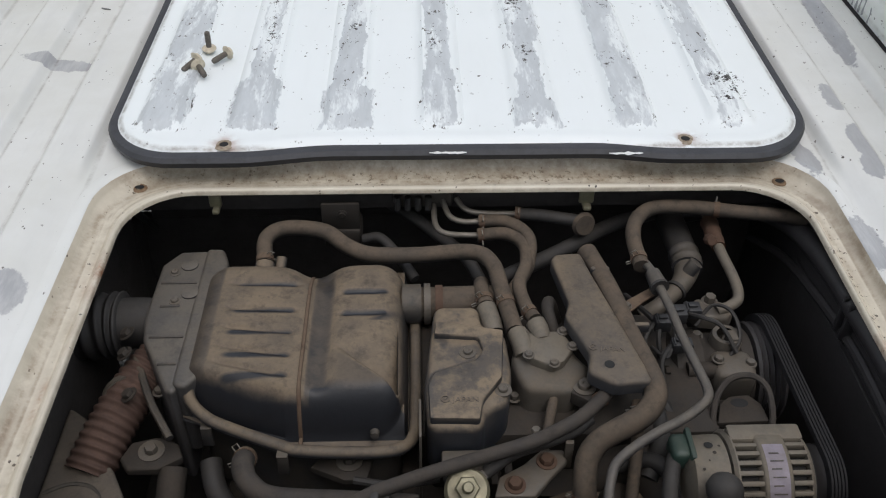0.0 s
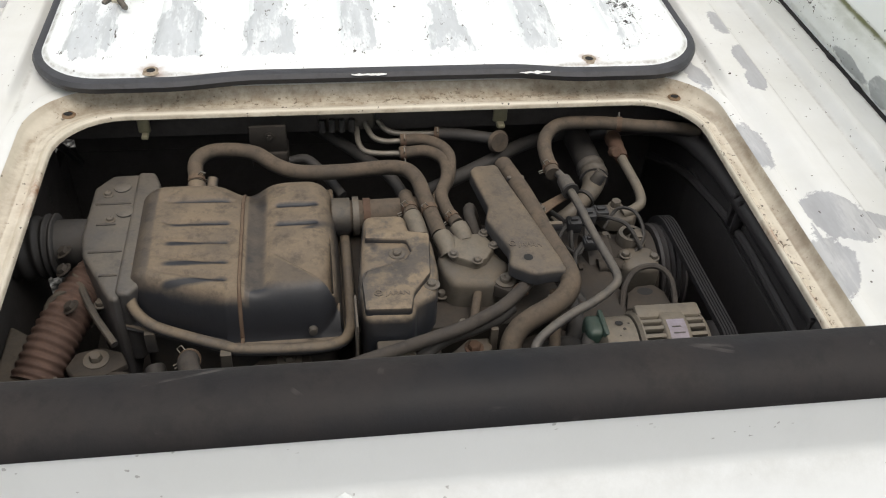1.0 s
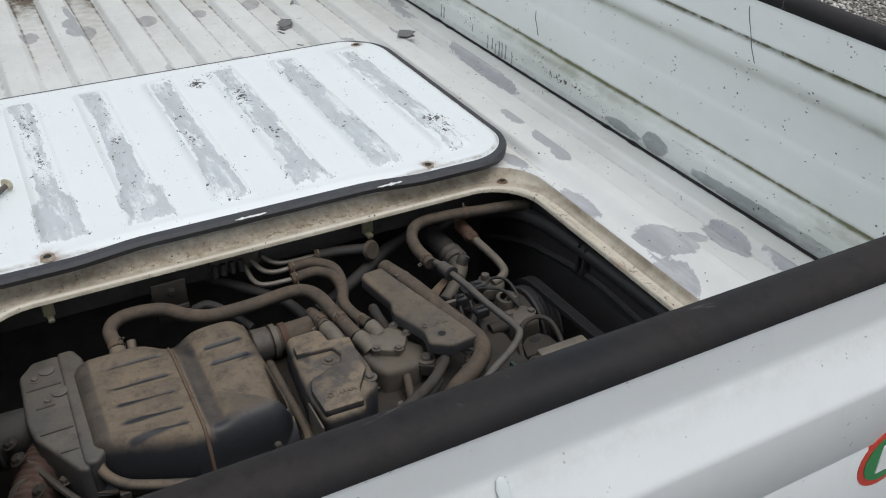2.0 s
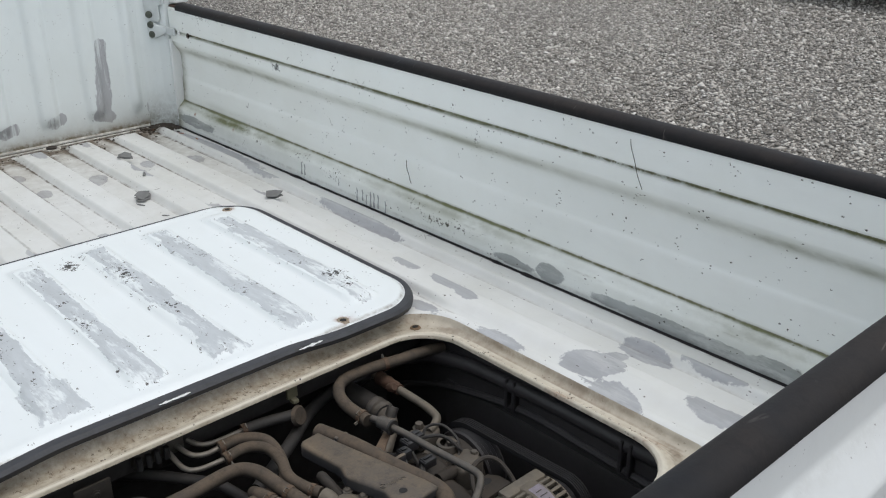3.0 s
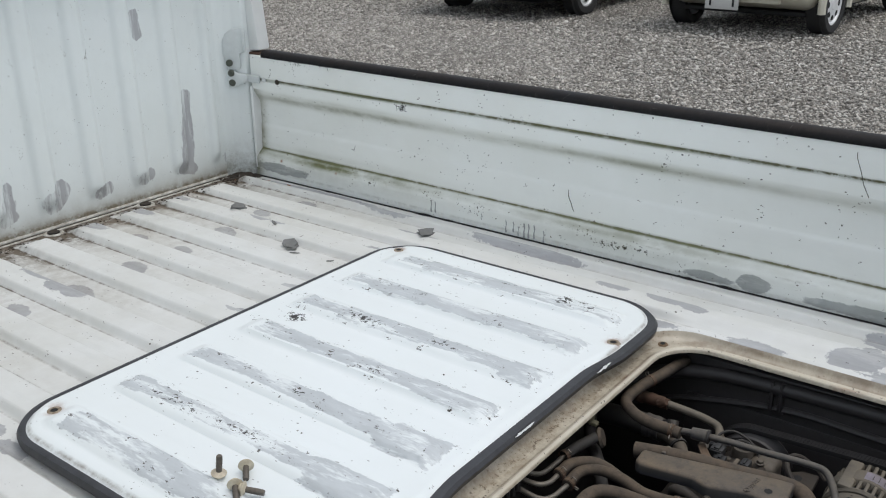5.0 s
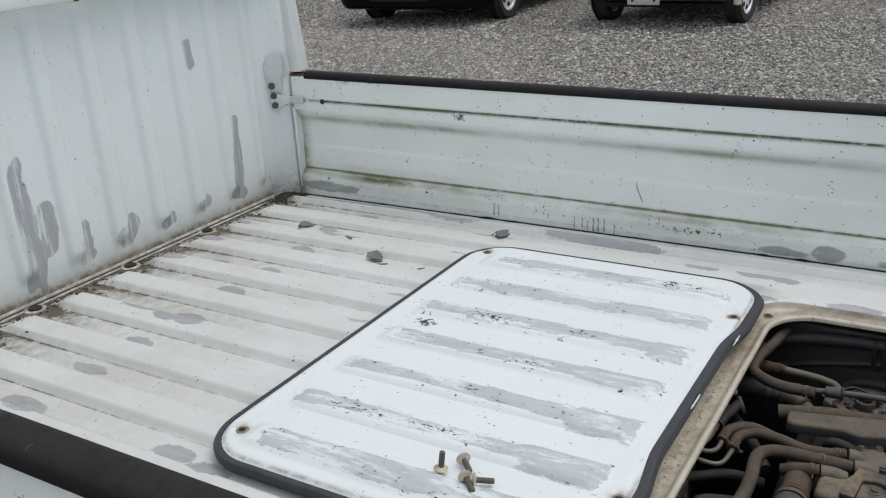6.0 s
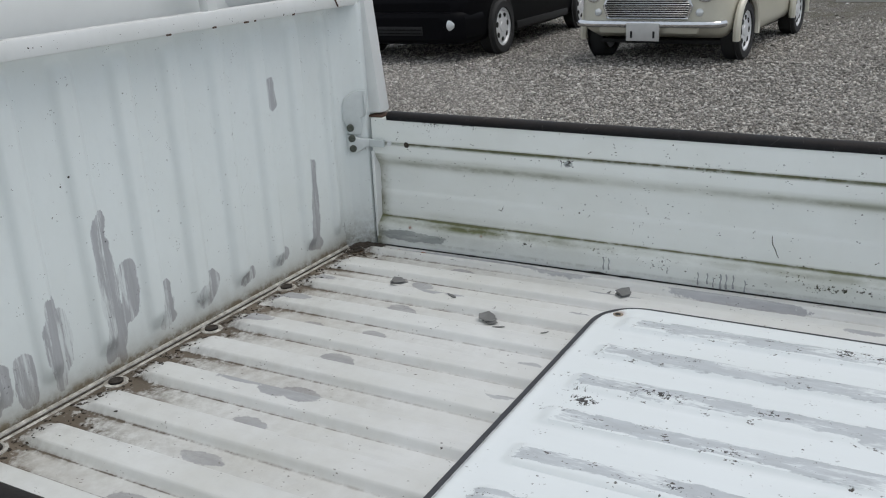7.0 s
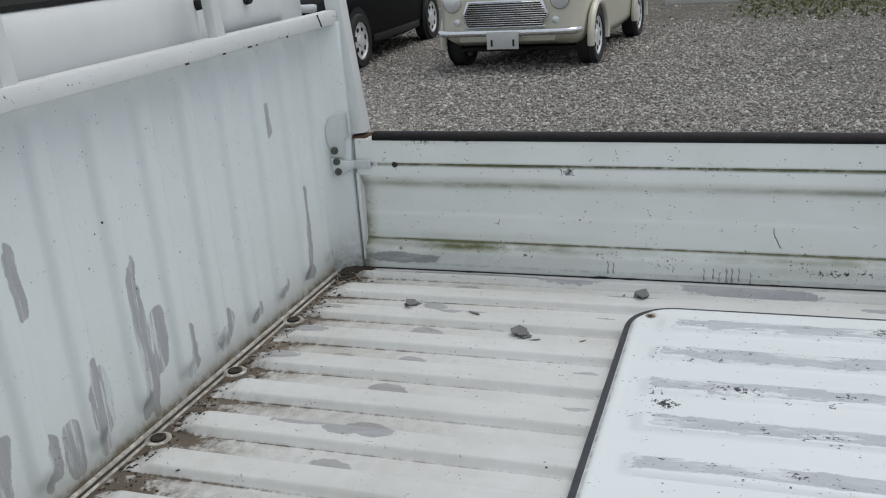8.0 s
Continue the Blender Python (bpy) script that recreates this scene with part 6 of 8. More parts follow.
duct = thing("intake_duct", "dusty intake duct with a rust-orange band", "duct")
part("tube", sweep([(-0.015, 0.551, 0.578), (0.03, 0.551, 0.578), (0.09, 0.553, 0.578)], 0.0185, 18, 6), HOSE, duct)
part("cuff", sweep([(-0.014, 0.551, 0.578), (0.006, 0.551, 0.578)], 0.0215, 18, 3), PLASTIC, duct)
part("band", sweep([(0.009, 0.551, 0.578), (0.016, 0.551, 0.578)], 0.0225, 20, 2), STEEL, duct)
part("band", sweep([(0.021, 0.551, 0.578), (0.029, 0.551, 0.578)], 0.0205, 20, 2), RUSTY, duct, "rust-orange band")

snorkel = thing("inlet_bellows", "ribbed black rubber inlet bellows", "duct")
part("bellows", sweep([(-0.312, 0.545, 0.560), (-0.33, 0.545, 0.559), (-0.362, 0.542, 0.556)], 0.034, 22, 24, 0.06, 4), DARKHOSE, snorkel)
part("cuff", sweep([(-0.276, 0.545, 0.563), (-0.296, 0.545, 0.562), (-0.316, 0.545, 0.560)], lambda u: 0.0255 + 0.003 * u, 22, 6), DARKHOSE, snorkel, "smooth rubber cuff")
heat = thing("corrugated_tube", "rust-brown corrugated tube beside the air cleaner", "duct")
part("tube", sweep([(-0.256, 0.520, 0.550), (-0.279, 0.486, 0.546), (-0.302, 0.437, 0.534), (-0.322, 0.385, 0.512)], 0.0240, 22, 56, 0.055, 20), BELLOWS, heat)
part("clamp", join(lathe([(0.025, -0.004), (0.027, -0.004), (0.027, 0.004), (0.025, 0.004)], 20, Matrix.Translation((-0.292, 0.458, 0.540)) @ Matrix.Rotation(radians(25), 4, "Z") @ Matrix.Rotation(radians(72), 4, "X")), bolt(0.005, 0.006, 0.007, Matrix.Translation((-0.258, 0.452, 0.555)))), STEEL, heat)

shield = thing("plastic_shield", "dusty grey-brown plastic shield with a moulded crease", "shield")
part("shield", prism([(-0.358, 0.462), (-0.350, 0.457), (-0.334, 0.445), (-0.318, 0.414), (-0.294, 0.382), (-0.276, 0.350), (-0.266, 0.29), (-0.262, 0.16), (-0.358, 0.16)], 0.36, 0.524, 0.026, 5), SHIELD, shield)
part("crease", sweep([(-0.354, 0.356, 0.5225), (-0.330, 0.366, 0.523), (-0.306, 0.360, 0.522), (-0.292, 0.335, 0.521), (-0.284, 0.28, 0.518)], 0.0028, 8), PLASTIC, shield)

for pts_, lab in (([(-0.290, 0.392), (-0.282, 0.412), (-0.258, 0.418), (-0.236, 0.41), (-0.228, 0.392), (-0.25, 0.378), (-0.28, 0.378)], "dusty steel bracket with a flange bolt"),
                  ([(-0.105, 0.378), (-0.07, 0.362), (-0.048, 0.362), (-0.042, 0.392), (-0.055, 0.402), (-0.085, 0.398)], "dusty steel bracket with a flange bolt")):
    br = thing("mount_bracket", lab, "bracket", "engine mount brackets")
    part("plate", prism(pts_, 0.520, 0.528, 0.003), BLOCK, br)
    cx = -0.260 if pts_[0][0] < -0.2 else -0.066
    cy = 0.400 if pts_[0][0] < -0.2 else 0.384
    part("flange_bolt", bolt(0.0065, 0.007, 0.013, Matrix.Translation((cx, cy, 0.528))), STEEL, br, "flange bolt with a wide washer")
    if cx < -0.2:
        part("arm", sweep([(-0.238, 0.386, 0.518), (-0.238, 0.352, 0.50), (-0.237, 0.318, 0.455)], 0.014, 10), BLOCK, br)

# ---- engine ----
engine = thing("engine", "grimy small petrol engine filling the bay", "engine")
part("cylinder_block", rbox(-0.02, 0.335, 0.33, 0.60, 0.26, 0.50, 0.02), BLOCK, engine)
part("cylinder_head", rbox(0.0, 0.30, 0.39, 0.56, 0.48, 0.555, 0.012), BLOCK, engine)
part("rear_casting", rbox(0.04, 0.25, 0.22, 0.36, 0.30, 0.495, 0.02), BLOCK, engine)
part("gearbox_case", rbox(-0.21, -0.03, 0.22, 0.58, 0.24, 0.44, 0.03), BLOCK, engine)
for x in (0.02, 0.06, 0.10, 0.15, 0.20, 0.25):
    part("casting_rib", rbox(x - 0.004, x + 0.004, 0.318, 0.34, 0.30, 0.49, 0.003), BLOCK, engine)


def letters(text, at, size, mat, parent, turn=0.0, label=""):
    cu = bpy.data.curves.new("lettering", "FONT")
    cu.body, cu.size, cu.extrude = text, size, 0.0005
    cu.align_x = "LEFT"
    tmp = bpy.data.objects.new("lettering", cu)
    scene.collection.objects.link(tmp)
    bpy.context.view_layer.update()
    me = bpy.data.meshes.new_from_object(tmp.evaluated_get(bpy.context.evaluated_depsgraph_get()))
    bpy.data.objects.remove(tmp)
    me.materials.clear()
    me.materials.append(mat)
    me.name = "lettering"
    ob = new("lettering", me)
    ob.parent = parent
    ob.matrix_basis = Matrix.Translation(at) @ Matrix.Rotation(radians(turn), 4, "Z")
    if label:
        tagged(ob, label)


def ring_mark(at, r, mat, parent):
    part("moulded_mark", join(lathe([(r, 0), (r, 0.0008), (r * 0.78, 0.0008), (r * 0.78, 0)], 18, Matrix.Translation(at)), rbox(-r * 0.35, r * 0.35, -r * 0.12, r * 0.12, 0, 0.0008, 0, 1, Matrix.Translation(at) @ Matrix.Rotation(radians(35), 4, "Z"))), mat, parent)


# ignition cover with moulded lettering
cov = new("intake_cover")
cov.parent = engine
tagged(cov, "dusty moulded plastic cover")
outer_ = [(0.010, 0.366), (0.060, 0.364), (0.066, 0.388), (0.086, 0.392), (0.093, 0.432), (0.091, 0.487), (0.068, 0.498), (0.066, 0.527), (0.019, 0.527), (0.012, 0.462), (0.007, 0.412)]
part("cover_body", prism(outer_, 0.540, 0.600, 0.010, 4), COVER_WORN, cov)
part("cover_base", prism([(x * 0.9 + 0.005, y * 0.94 + 0.028) for x, y in outer_], 0.50, 0.541, 0.004, 2), BLOCK, cov)
part("raised_panel", prism([(0.012, 0.371), (0.058, 0.369), (0.062, 0.392), (0.082, 0.42), (0.088, 0.483), (0.020, 0.497), (0.018, 0.478), (0.062, 0.474), (0.066, 0.456), (0.058, 0.444), (0.016, 0.428), (0.011, 0.412)], 0.598, 0.607, 0.003, 2), COVER_WORN, cov)
for x, y, z in ((0.051, 0.458, 0.5995), (0.082, 0.409, 0.599)):
    part("cross_screw", bolt(0.0048, 0.0045, 0.0085, Matrix.Translation((x, y, z)), True), STEEL, cov, "cross-head screw and washer")
letters("JAPAN", (0.0335, 0.389, 0.607), 0.0085, COVER, cov, -1, "moulded word")
ring_mark((0.0265, 0.3925, 0.607), 0.0042, COVER, cov)
part("side_stay", rbox(0.002, 0.0045, 0.355, 0.40, 0.47, 0.60, 0.001), STEEL, cov)

# thermostat housing with its bolted lid
th = new("thermostat_housing")
th.parent = engine
tagged(th, "dusty cast alloy housing with a bolted lid")
part("housing", prism([(0.094, 0.462), (0.105, 0.490), (0.152, 0.492), (0.163, 0.462), (0.174, 0.448), (0.166, 0.432), (0.150, 0.416), (0.106, 0.420), (0.098, 0.440)], 0.525, 0.588, 0.008, 3), ALLOY, th)
lidp = [(0.104, 0.468), (0.110, 0.487), (0.148, 0.489), (0.158, 0.466), (0.146, 0.447), (0.134, 0.440), (0.112, 0.452)]
part("lid", prism(lidp, 0.588, 0.598, 0.003, 2), ALT, th, "pale bolted lid")
for x, y in ((0.109, 0.485), (0.149, 0.487), (0.156, 0.466), (0.135, 0.443), (0.111, 0.455)):
    part("bolt", bolt(0.0042, 0.0042, 0.006, Matrix.Translation((x, y, 0.5975)), True), STEEL, th)
part("flange", rbox(0.092, 0.17, 0.40, 0.43, 0.50, 0.53, 0.005), ALLOY, th)
for x, y in ((0.108, 0.402), (0.125, 0.395), (0.155, 0.400)):
    part("bolt", bolt(0.005, 0.006, 0.007, Matrix.Translation((x, y, 0.532))), STEEL, th)
for x, y, z, dx, dy in ((0.074, 0.527, 0.594, 0.006, -0.03), (0.103, 0.490, 0.594, 0.006, -0.026), (0.123, 0.500, 0.597, 0.004, -0.016)):
    part("outlet", sweep([(x, y, z), (x + dx * 0.5, y + dy * 0.5, z - 0.001), (x + dx, y + dy, z - 0.006)], 0.0105, 16, 4), ALT, th, "alloy hose outlet")
hose("short_hose", "short dusty rubber hose held by a spring clamp", [(0.072, 0.575, 0.585), (0.071, 0.553, 0.594), (0.074, 0.528, 0.596)], 0.0085, HOSE, (0.86,))

# ignition coil cover along the plugs
pc = new("plug_cover")
pc.parent = engine
tagged(pc, "long dusty plastic plug cover")
part("cover_body", prism([(0.146, 0.580), (0.152, 0.588), (0.180, 0.590), (0.186, 0.560), (0.219, 0.424), (0.222, 0.402), (0.204, 0.402), (0.186, 0.399), (0.162, 0.416), (0.168, 0.440), (0.150, 0.492), (0.157, 0.512)], 0.600, 0.6165, 0.007, 3), COVER, pc)
part("screw_hole", lathe([(0, 0.0), (0.0050, 0.0)], 16, Matrix.Translation((0.184, 0.424, 0.6169))), DARK, pc)
letters("JAPAN", (0.178, 0.442, 0.6165), 0.0085, COVER, pc, -6)
ring_mark((0.1715, 0.4465, 0.6165), 0.004, COVER, pc)
for x, y in ((0.196, 0.565), (0.222, 0.48)):
    part("hose_tab", rbox(x - 0.008, x + 0.012, y - 0.003, y + 0.003, 0.604, 0.615, 0.002), COVER, pc)
part("cross_screw", bolt(0.0065, 0.006, 0.0115, Matrix.Translation((0.163, 0.424, 0.585)), True), STEEL, engine)
part("lug", prism([(0.148, 0.418), (0.158, 0.438), (0.176, 0.436), (0.184, 0.414), (0.168, 0.404)], 0.57, 0.585, 0.004), BLOCK, engine)
part("lifting_loop", sweep([(0.150, 0.53, 0.57), (0.140, 0.528, 0.60), (0.136, 0.51, 0.605), (0.142, 0.492, 0.59), (0.150, 0.488, 0.57)], 0.0065, 10), BLOCK, engine)

hose("radiator_hose", "thick dusty rubber coolant hose along the plug cover", [(0.191, 0.606, 0.602), (0.203, 0.540, 0.607), (0.214, 0.470, 0.606), (0.223, 0.424, 0.606), (0.225, 0.398, 0.603), (0.216, 0.383, 0.598), (0.202, 0.375, 0.592), (0.182, 0.368, 0.585), (0.167, 0.362, 0.577), (0.157, 0.351, 0.566), (0.154, 0.333, 0.550), (0.154, 0.322, 0.530)], 0.0112, HOSE, (0.95,))
hose("coolant_hose", "dark rubber hose running slantwise over the engine", [(0.192, 0.431, 0.594), (0.186, 0.416, 0.593), (0.176, 0.403, 0.592), (0.153, 0.382, 0.590), (0.129, 0.369, 0.587), (0.102, 0.358, 0.584), (0.044, 0.342, 0.579), (-0.007, 0.326, 0.576), (-0.052, 0.307, 0.573), (-0.102, 0.266, 0.566), (-0.125, 0.235, 0.545)], 0.0068, GREYHOSE, (0.02,))
hose("coolant_hose", "dusty rubber hose looping below the slanting hose", [(-0.078, 0.262, 0.54), (-0.070, 0.295, 0.549), (-0.050, 0.314, 0.55), (-0.015, 0.312, 0.55), (0.033, 0.290, 0.547), (0.075, 0.272, 0.54), (0.11, 0.25, 0.52)], 0.0085, DARKHOSE, (0.42,))
hose("coolant_pipe", "dusty elbow pipe under the air cleaner", [(-0.163, 0.378, 0.545), (-0.162, 0.358, 0.558), (-0.153, 0.338, 0.558), (-0.130, 0.326, 0.553), (-0.061, 0.322, 0.55), (0.0, 0.32, 0.545)], 0.0105, GREYHOSE, (0.05,), "pipe")
hose("breather_hose", "thin dark hose under the slanting hose", [(0.165, 0.393, 0.575), (0.148, 0.380, 0.574), (0.12, 0.370, 0.57), (0.09, 0.362, 0.565), (0.06, 0.345, 0.555)], 0.0065, DARKHOSE, ())
hose("dip_pipe", "stubby dusty tube standing beside the housing", [(0.137, 0.432, 0.575), (0.131, 0.410, 0.572), (0.124, 0.385, 0.562)], 0.0052, HOSE, (), "pipe")
hose("dip_pipe", "stubby dusty tube standing at the rear of the engine", [(0.094, 0.30, 0.56), (0.088, 0.285, 0.55), (0.078, 0.262, 0.52)], 0.005, HOSE, (), "pipe")
part("sensor_boot", lathe([(0.0, 0.008), (0.007, 0.006), (0.008, 0), (0.006, -0.006), (0, -0.008)], 14, Matrix.Translation((0.175, 0.405, 0.588)) @ Matrix.Rotation(radians(60), 4, "Y")), RUSTY, engine, "red sensor plug")
hose("sensor_lead", "dusty sensor stem with a ribbed collar", [(0.213, 0.408, 0.582), (0.212, 0.392, 0.574), (0.206, 0.36, 0.55), (0.20, 0.33, 0.52)], 0.0062, HOSE, (0.2,), "cable")
part("arc_rod", sweep([(0.195, 0.37, 0.53), (0.225, 0.365, 0.545), (0.245, 0.335, 0.54), (0.25, 0.30, 0.51)], 0.008, 10), DARKHOSE, engine)
part("manifold_runner", sweep([(0.178, 0.388, 0.50), (0.215, 0.385, 0.515), (0.240, 0.355, 0.505), (0.25, 0.31, 0.45)], 0.026, 16), BLOCK, engine)
part("manifold_mouth", sweep([(0.190, 0.345, 0.50), (0.196, 0.340, 0.512)], 0.020, 18, 2), BLOCK, engine)

pressure = thing("pressure_switch", "bright metal pressure switch with a hexagon nut", "sensor")
part("can", lathe([(0, 0.018), (0.018, 0.018), (0.021, 0.014), (0.021, 0.004), (0.016, 0.0)], 24, Matrix.Translation((0.045, 0.334, 0.545)) @ Matrix.Rotation(radians(28), 4, "X")), ZINC, pressure)
part("nut", lathe([(0.0115, 0), (0.0115, 0.008), (0.010, 0.010), (0, 0.010)], 6, Matrix.Translation((0.045, 0.327, 0.560)) @ Matrix.Rotation(radians(32), 4, "X")), ZINC, pressure)
part("stud", lathe([(0.0055, 0), (0.0055, 0.010), (0.004, 0.012), (0, 0.012)], 14, Matrix.Translation((0.045, 0.322, 0.568)) @ Matrix.Rotation(radians(32), 4, "X")), ZINC, pressure)
part("mark", rbox(-0.004, 0.004, -0.009, 0.009, 0, 0.0008, 0, 1, Matrix.Translation((0.056, 0.342, 0.5645)) @ Matrix.Rotation(radians(28), 4, "X") @ Matrix.Rotation(radians(35), 4, "Z")), PLASTIC, pressure)
part("cap", rbox(0.022, 0.060, 0.342, 0.362, 0.562, 0.572, 0.003), STEEL, pressure)
part("spade", rbox(0.020, 0.034, 0.30, 0.315, 0.55, 0.562, 0.003), STEEL, pressure)

stay = thing("engine_stay", "dusty steel stay plate with two hexagon bolts", "bracket")
part("plate", prism([(0.070, 0.324), (0.076, 0.346), (0.100, 0.360), (0.118, 0.376), (0.140, 0.376), (0.142, 0.362), (0.124, 0.344), (0.108, 0.324)], 0.545, 0.551, 0.0025), STEEL, stay)
for x, y in ((0.122, 0.362), (0.090, 0.336)):
    part("hex_bolt", bolt(0.0068, 0.0065, 0.010, Matrix.Translation((x, y, 0.551))), RUSTY, stay, "rust-tinged hexagon bolt")
for x, y, z in ((0.150, 0.29, 0.497), (0.19, 0.28, 0.497), (0.135, 0.315, 0.497)):
    part("hex_bolt", bolt(0.0085, 0.010, 0.011, Matrix.Translation((x, y, z))), BLOCK, engine)

# fuel hose and pipe on the belt side
hose("fuel_hose", "dusty rubber fuel hose curving back under the flange", [(0.447, 0.645, 0.612), (0.42, 0.648, 0.617), (0.372, 0.653, 0.619), (0.321, 0.663, 0.619), (0.276, 0.663, 0.619), (0.252, 0.643, 0.619), (0.242, 0.612, 0.617), (0.242, 0.565, 0.616)], 0.0085, HOSE, (0.36, 0.98))
hose("fuel_pipe", "slim grey metal fuel pipe running over the engine", [(0.246, 0.572, 0.616), (0.2505, 0.558, 0.617), (0.253, 0.536, 0.618), (0.2575, 0.497, 0.619), (0.2605, 0.458, 0.619), (0.266, 0.414, 0.619), (0.2690, 0.393, 0.618), (0.2668, 0.380, 0.617), (0.2545, 0.369, 0.614), (0.238, 0.360, 0.610), (0.217, 0.351, 0.606), (0.195, 0.340, 0.600), (0.179, 0.330, 0.593), (0.172, 0.319, 0.586), (0.167, 0.298, 0.575), (0.167, 0.270, 0.553)], 0.0047, CAPMAT, (), "pipe")
part("pipe_union", sweep([(0.2515, 0.552, 0.617), (0.2535, 0.531, 0.618)], lambda u: 0.0082 + 0.0012 * u, 14, 3), CAPMAT, engine, "thicker grey union on the fuel pipe")
part("union_ring", sweep([(0.2535, 0.531, 0.618), (0.2540, 0.528, 0.618)], 0.0102, 14, 2), DARKHOSE, engine)
part("pipe_stay", prism([(0.213, 0.5145), (0.218, 0.522), (0.2475, 0.5415), (0.255, 0.534), (0.236, 0.520), (0.222, 0.507)], 0.604, 0.6062, 0.0008), STRAP, engine, "tan sheet-metal stay")
part("stay_bolt", bolt(0.004, 0.004, 0.0055, Matrix.Translation((0.218, 0.514, 0.6062))), STEEL, engine)
hose("heater_hose", "thick dark rubber hose with a ribbed collar", [(0.318, 0.760, 0.548), (0.315, 0.705, 0.560), (0.315, 0.668, 0.563), (0.3155, 0.640, 0.563)], 0.0168, DARKHOSE, ())
elbow = thing("heater_elbow", "dusty elbow pipe with a ribbed collar and a blanked stub", "pipe", "hoses and pipes in the engine bay")
part("collar", sweep([(0.3153, 0.648, 0.563), (0.3160, 0.634, 0.563), (0.3140, 0.620, 0.563)], 0.0178, 20, 12, 0.028, 2), CAPMAT, elbow, "ribbed grey collar")
part("tube", sweep([(0.3145, 0.622, 0.563), (0.308, 0.606, 0.563), (0.299, 0.592, 0.562), (0.286, 0.578, 0.560), (0.270, 0.566, 0.554), (0.252, 0.560, 0.545)], lambda u: 0.0148 - 0.0055 * min(1.0, u * 1.6), 16), ALLOY, elbow)
part("stub", sweep([(0.308, 0.604, 0.566), (0.3135, 0.605, 0.578), (0.3175, 0.606, 0.584)], 0.0082, 16, 4), CAPMAT, elbow, "grey blanked stub")
part("ring", sweep([(0.2945, 0.5865, 0.5615), (0.2915, 0.5835, 0.561)], 0.0128, 16, 2), DARKHOSE, elbow)
hose("refrigerant_pipe", "slim bent alloy pipe spotted with dirt", [(0.350, 0.690, 0.585), (0.347, 0.650, 0.589), (0.348, 0.620, 0.588), (0.353, 0.585, 0.583), (0.3545, 0.566, 0.579), (0.351, 0.552, 0.577), (0.340, 0.544, 0.575), (0.326, 0.540, 0.572)], 0.0060, ALT, (), "pipe")
part("union_sleeve", sweep([(0.3485, 0.676, 0.587), (0.347, 0.650, 0.589), (0.3477, 0.628, 0.588)], lambda u: 0.0102 - 0.0018 * u, 14, 8, 0.05, 3), RUSTY, engine, "rusty sleeve on the pipe union")
part("union_nut", lathe([(0.0068, -0.006), (0.0068, 0.005), (0.0052, 0.007), (0, 0.007)], 8, Matrix.Translation((0.3385, 0.634, 0.594)) @ Matrix.Rotation(radians(60), 4, "X")), RUSTY, engine)

# compressor
comp = thing("compressor", "grimy alloy compressor with a ribbed pulley", "compressor")
axis = Matrix.Translation((0.0, 0.500, 0.520)) @ Matrix.Rotation(radians(90), 4, "Y")
part("body", lathe([(0, 0.265), (0.034, 0.265), (0.044, 0.272), (0.046, 0.30), (0.042, 0.305), (0.042, 0.335), (0.047, 0.34), (0.047, 0.352), (0, 0.352)], 28, axis), BLOCK, comp)
part("pulley", lathe([(0.02, 0.352), (0.052, 0.354), (0.054, 0.357), (0.050, 0.360), (0.054, 0.363), (0.050, 0.366), (0.054, 0.369), (0.050, 0.372), (0.054, 0.375), (0.050, 0.378), (0.054, 0.381), (0.053, 0.384), (0.03, 0.386), (0.028, 0.378), (0, 0.378)], 36, axis), LINER, comp)
part("pipe_flange", prism([(0.296, 0.548), (0.308, 0.562), (0.336, 0.556), (0.346, 0.540), (0.334, 0.528), (0.304, 0.532)], 0.555, 0.572, 0.004), ALLOY, comp)
part("flange_bolt", bolt(0.0065, 0.009, 0.009, Matrix.Translation((0.322, 0.556, 0.571))), STEEL, comp)
part("top_cap", lathe([(0, 0.014), (0.010, 0.012), (0.015, 0.004), (0.016, 0)], 18, Matrix.Translation((0.332, 0.500, 0.556))), ALLOY, comp)
part("cap_nut", lathe([(0.008, 0), (0.008, 0.008), (0, 0.009)], 6, Matrix.Translation((0.332, 0.500, 0.568))), STEEL, comp)
part("clutch_wire", sweep([(0.300, 0.525, 0.565), (0.318, 0.538, 0.582), (0.334, 0.522, 0.588), (0.338, 0.495, 0.575), (0.32, 0.475, 0.56)], 0.0022, 6), DARKHOSE, comp)
for y, z in ((0.545, 0.53), (0.47, 0.555), (0.455, 0.52)):
    part("lug", join(sweep([(0.280, y, z), (0.348, y, z)], 0.009, 10, 3), bolt(0.006, 0.005, 0, Matrix.Translation((0.262, y, z)) @ Matrix.Rotation(radians(-90), 4, "Y"))), BLOCK, comp)
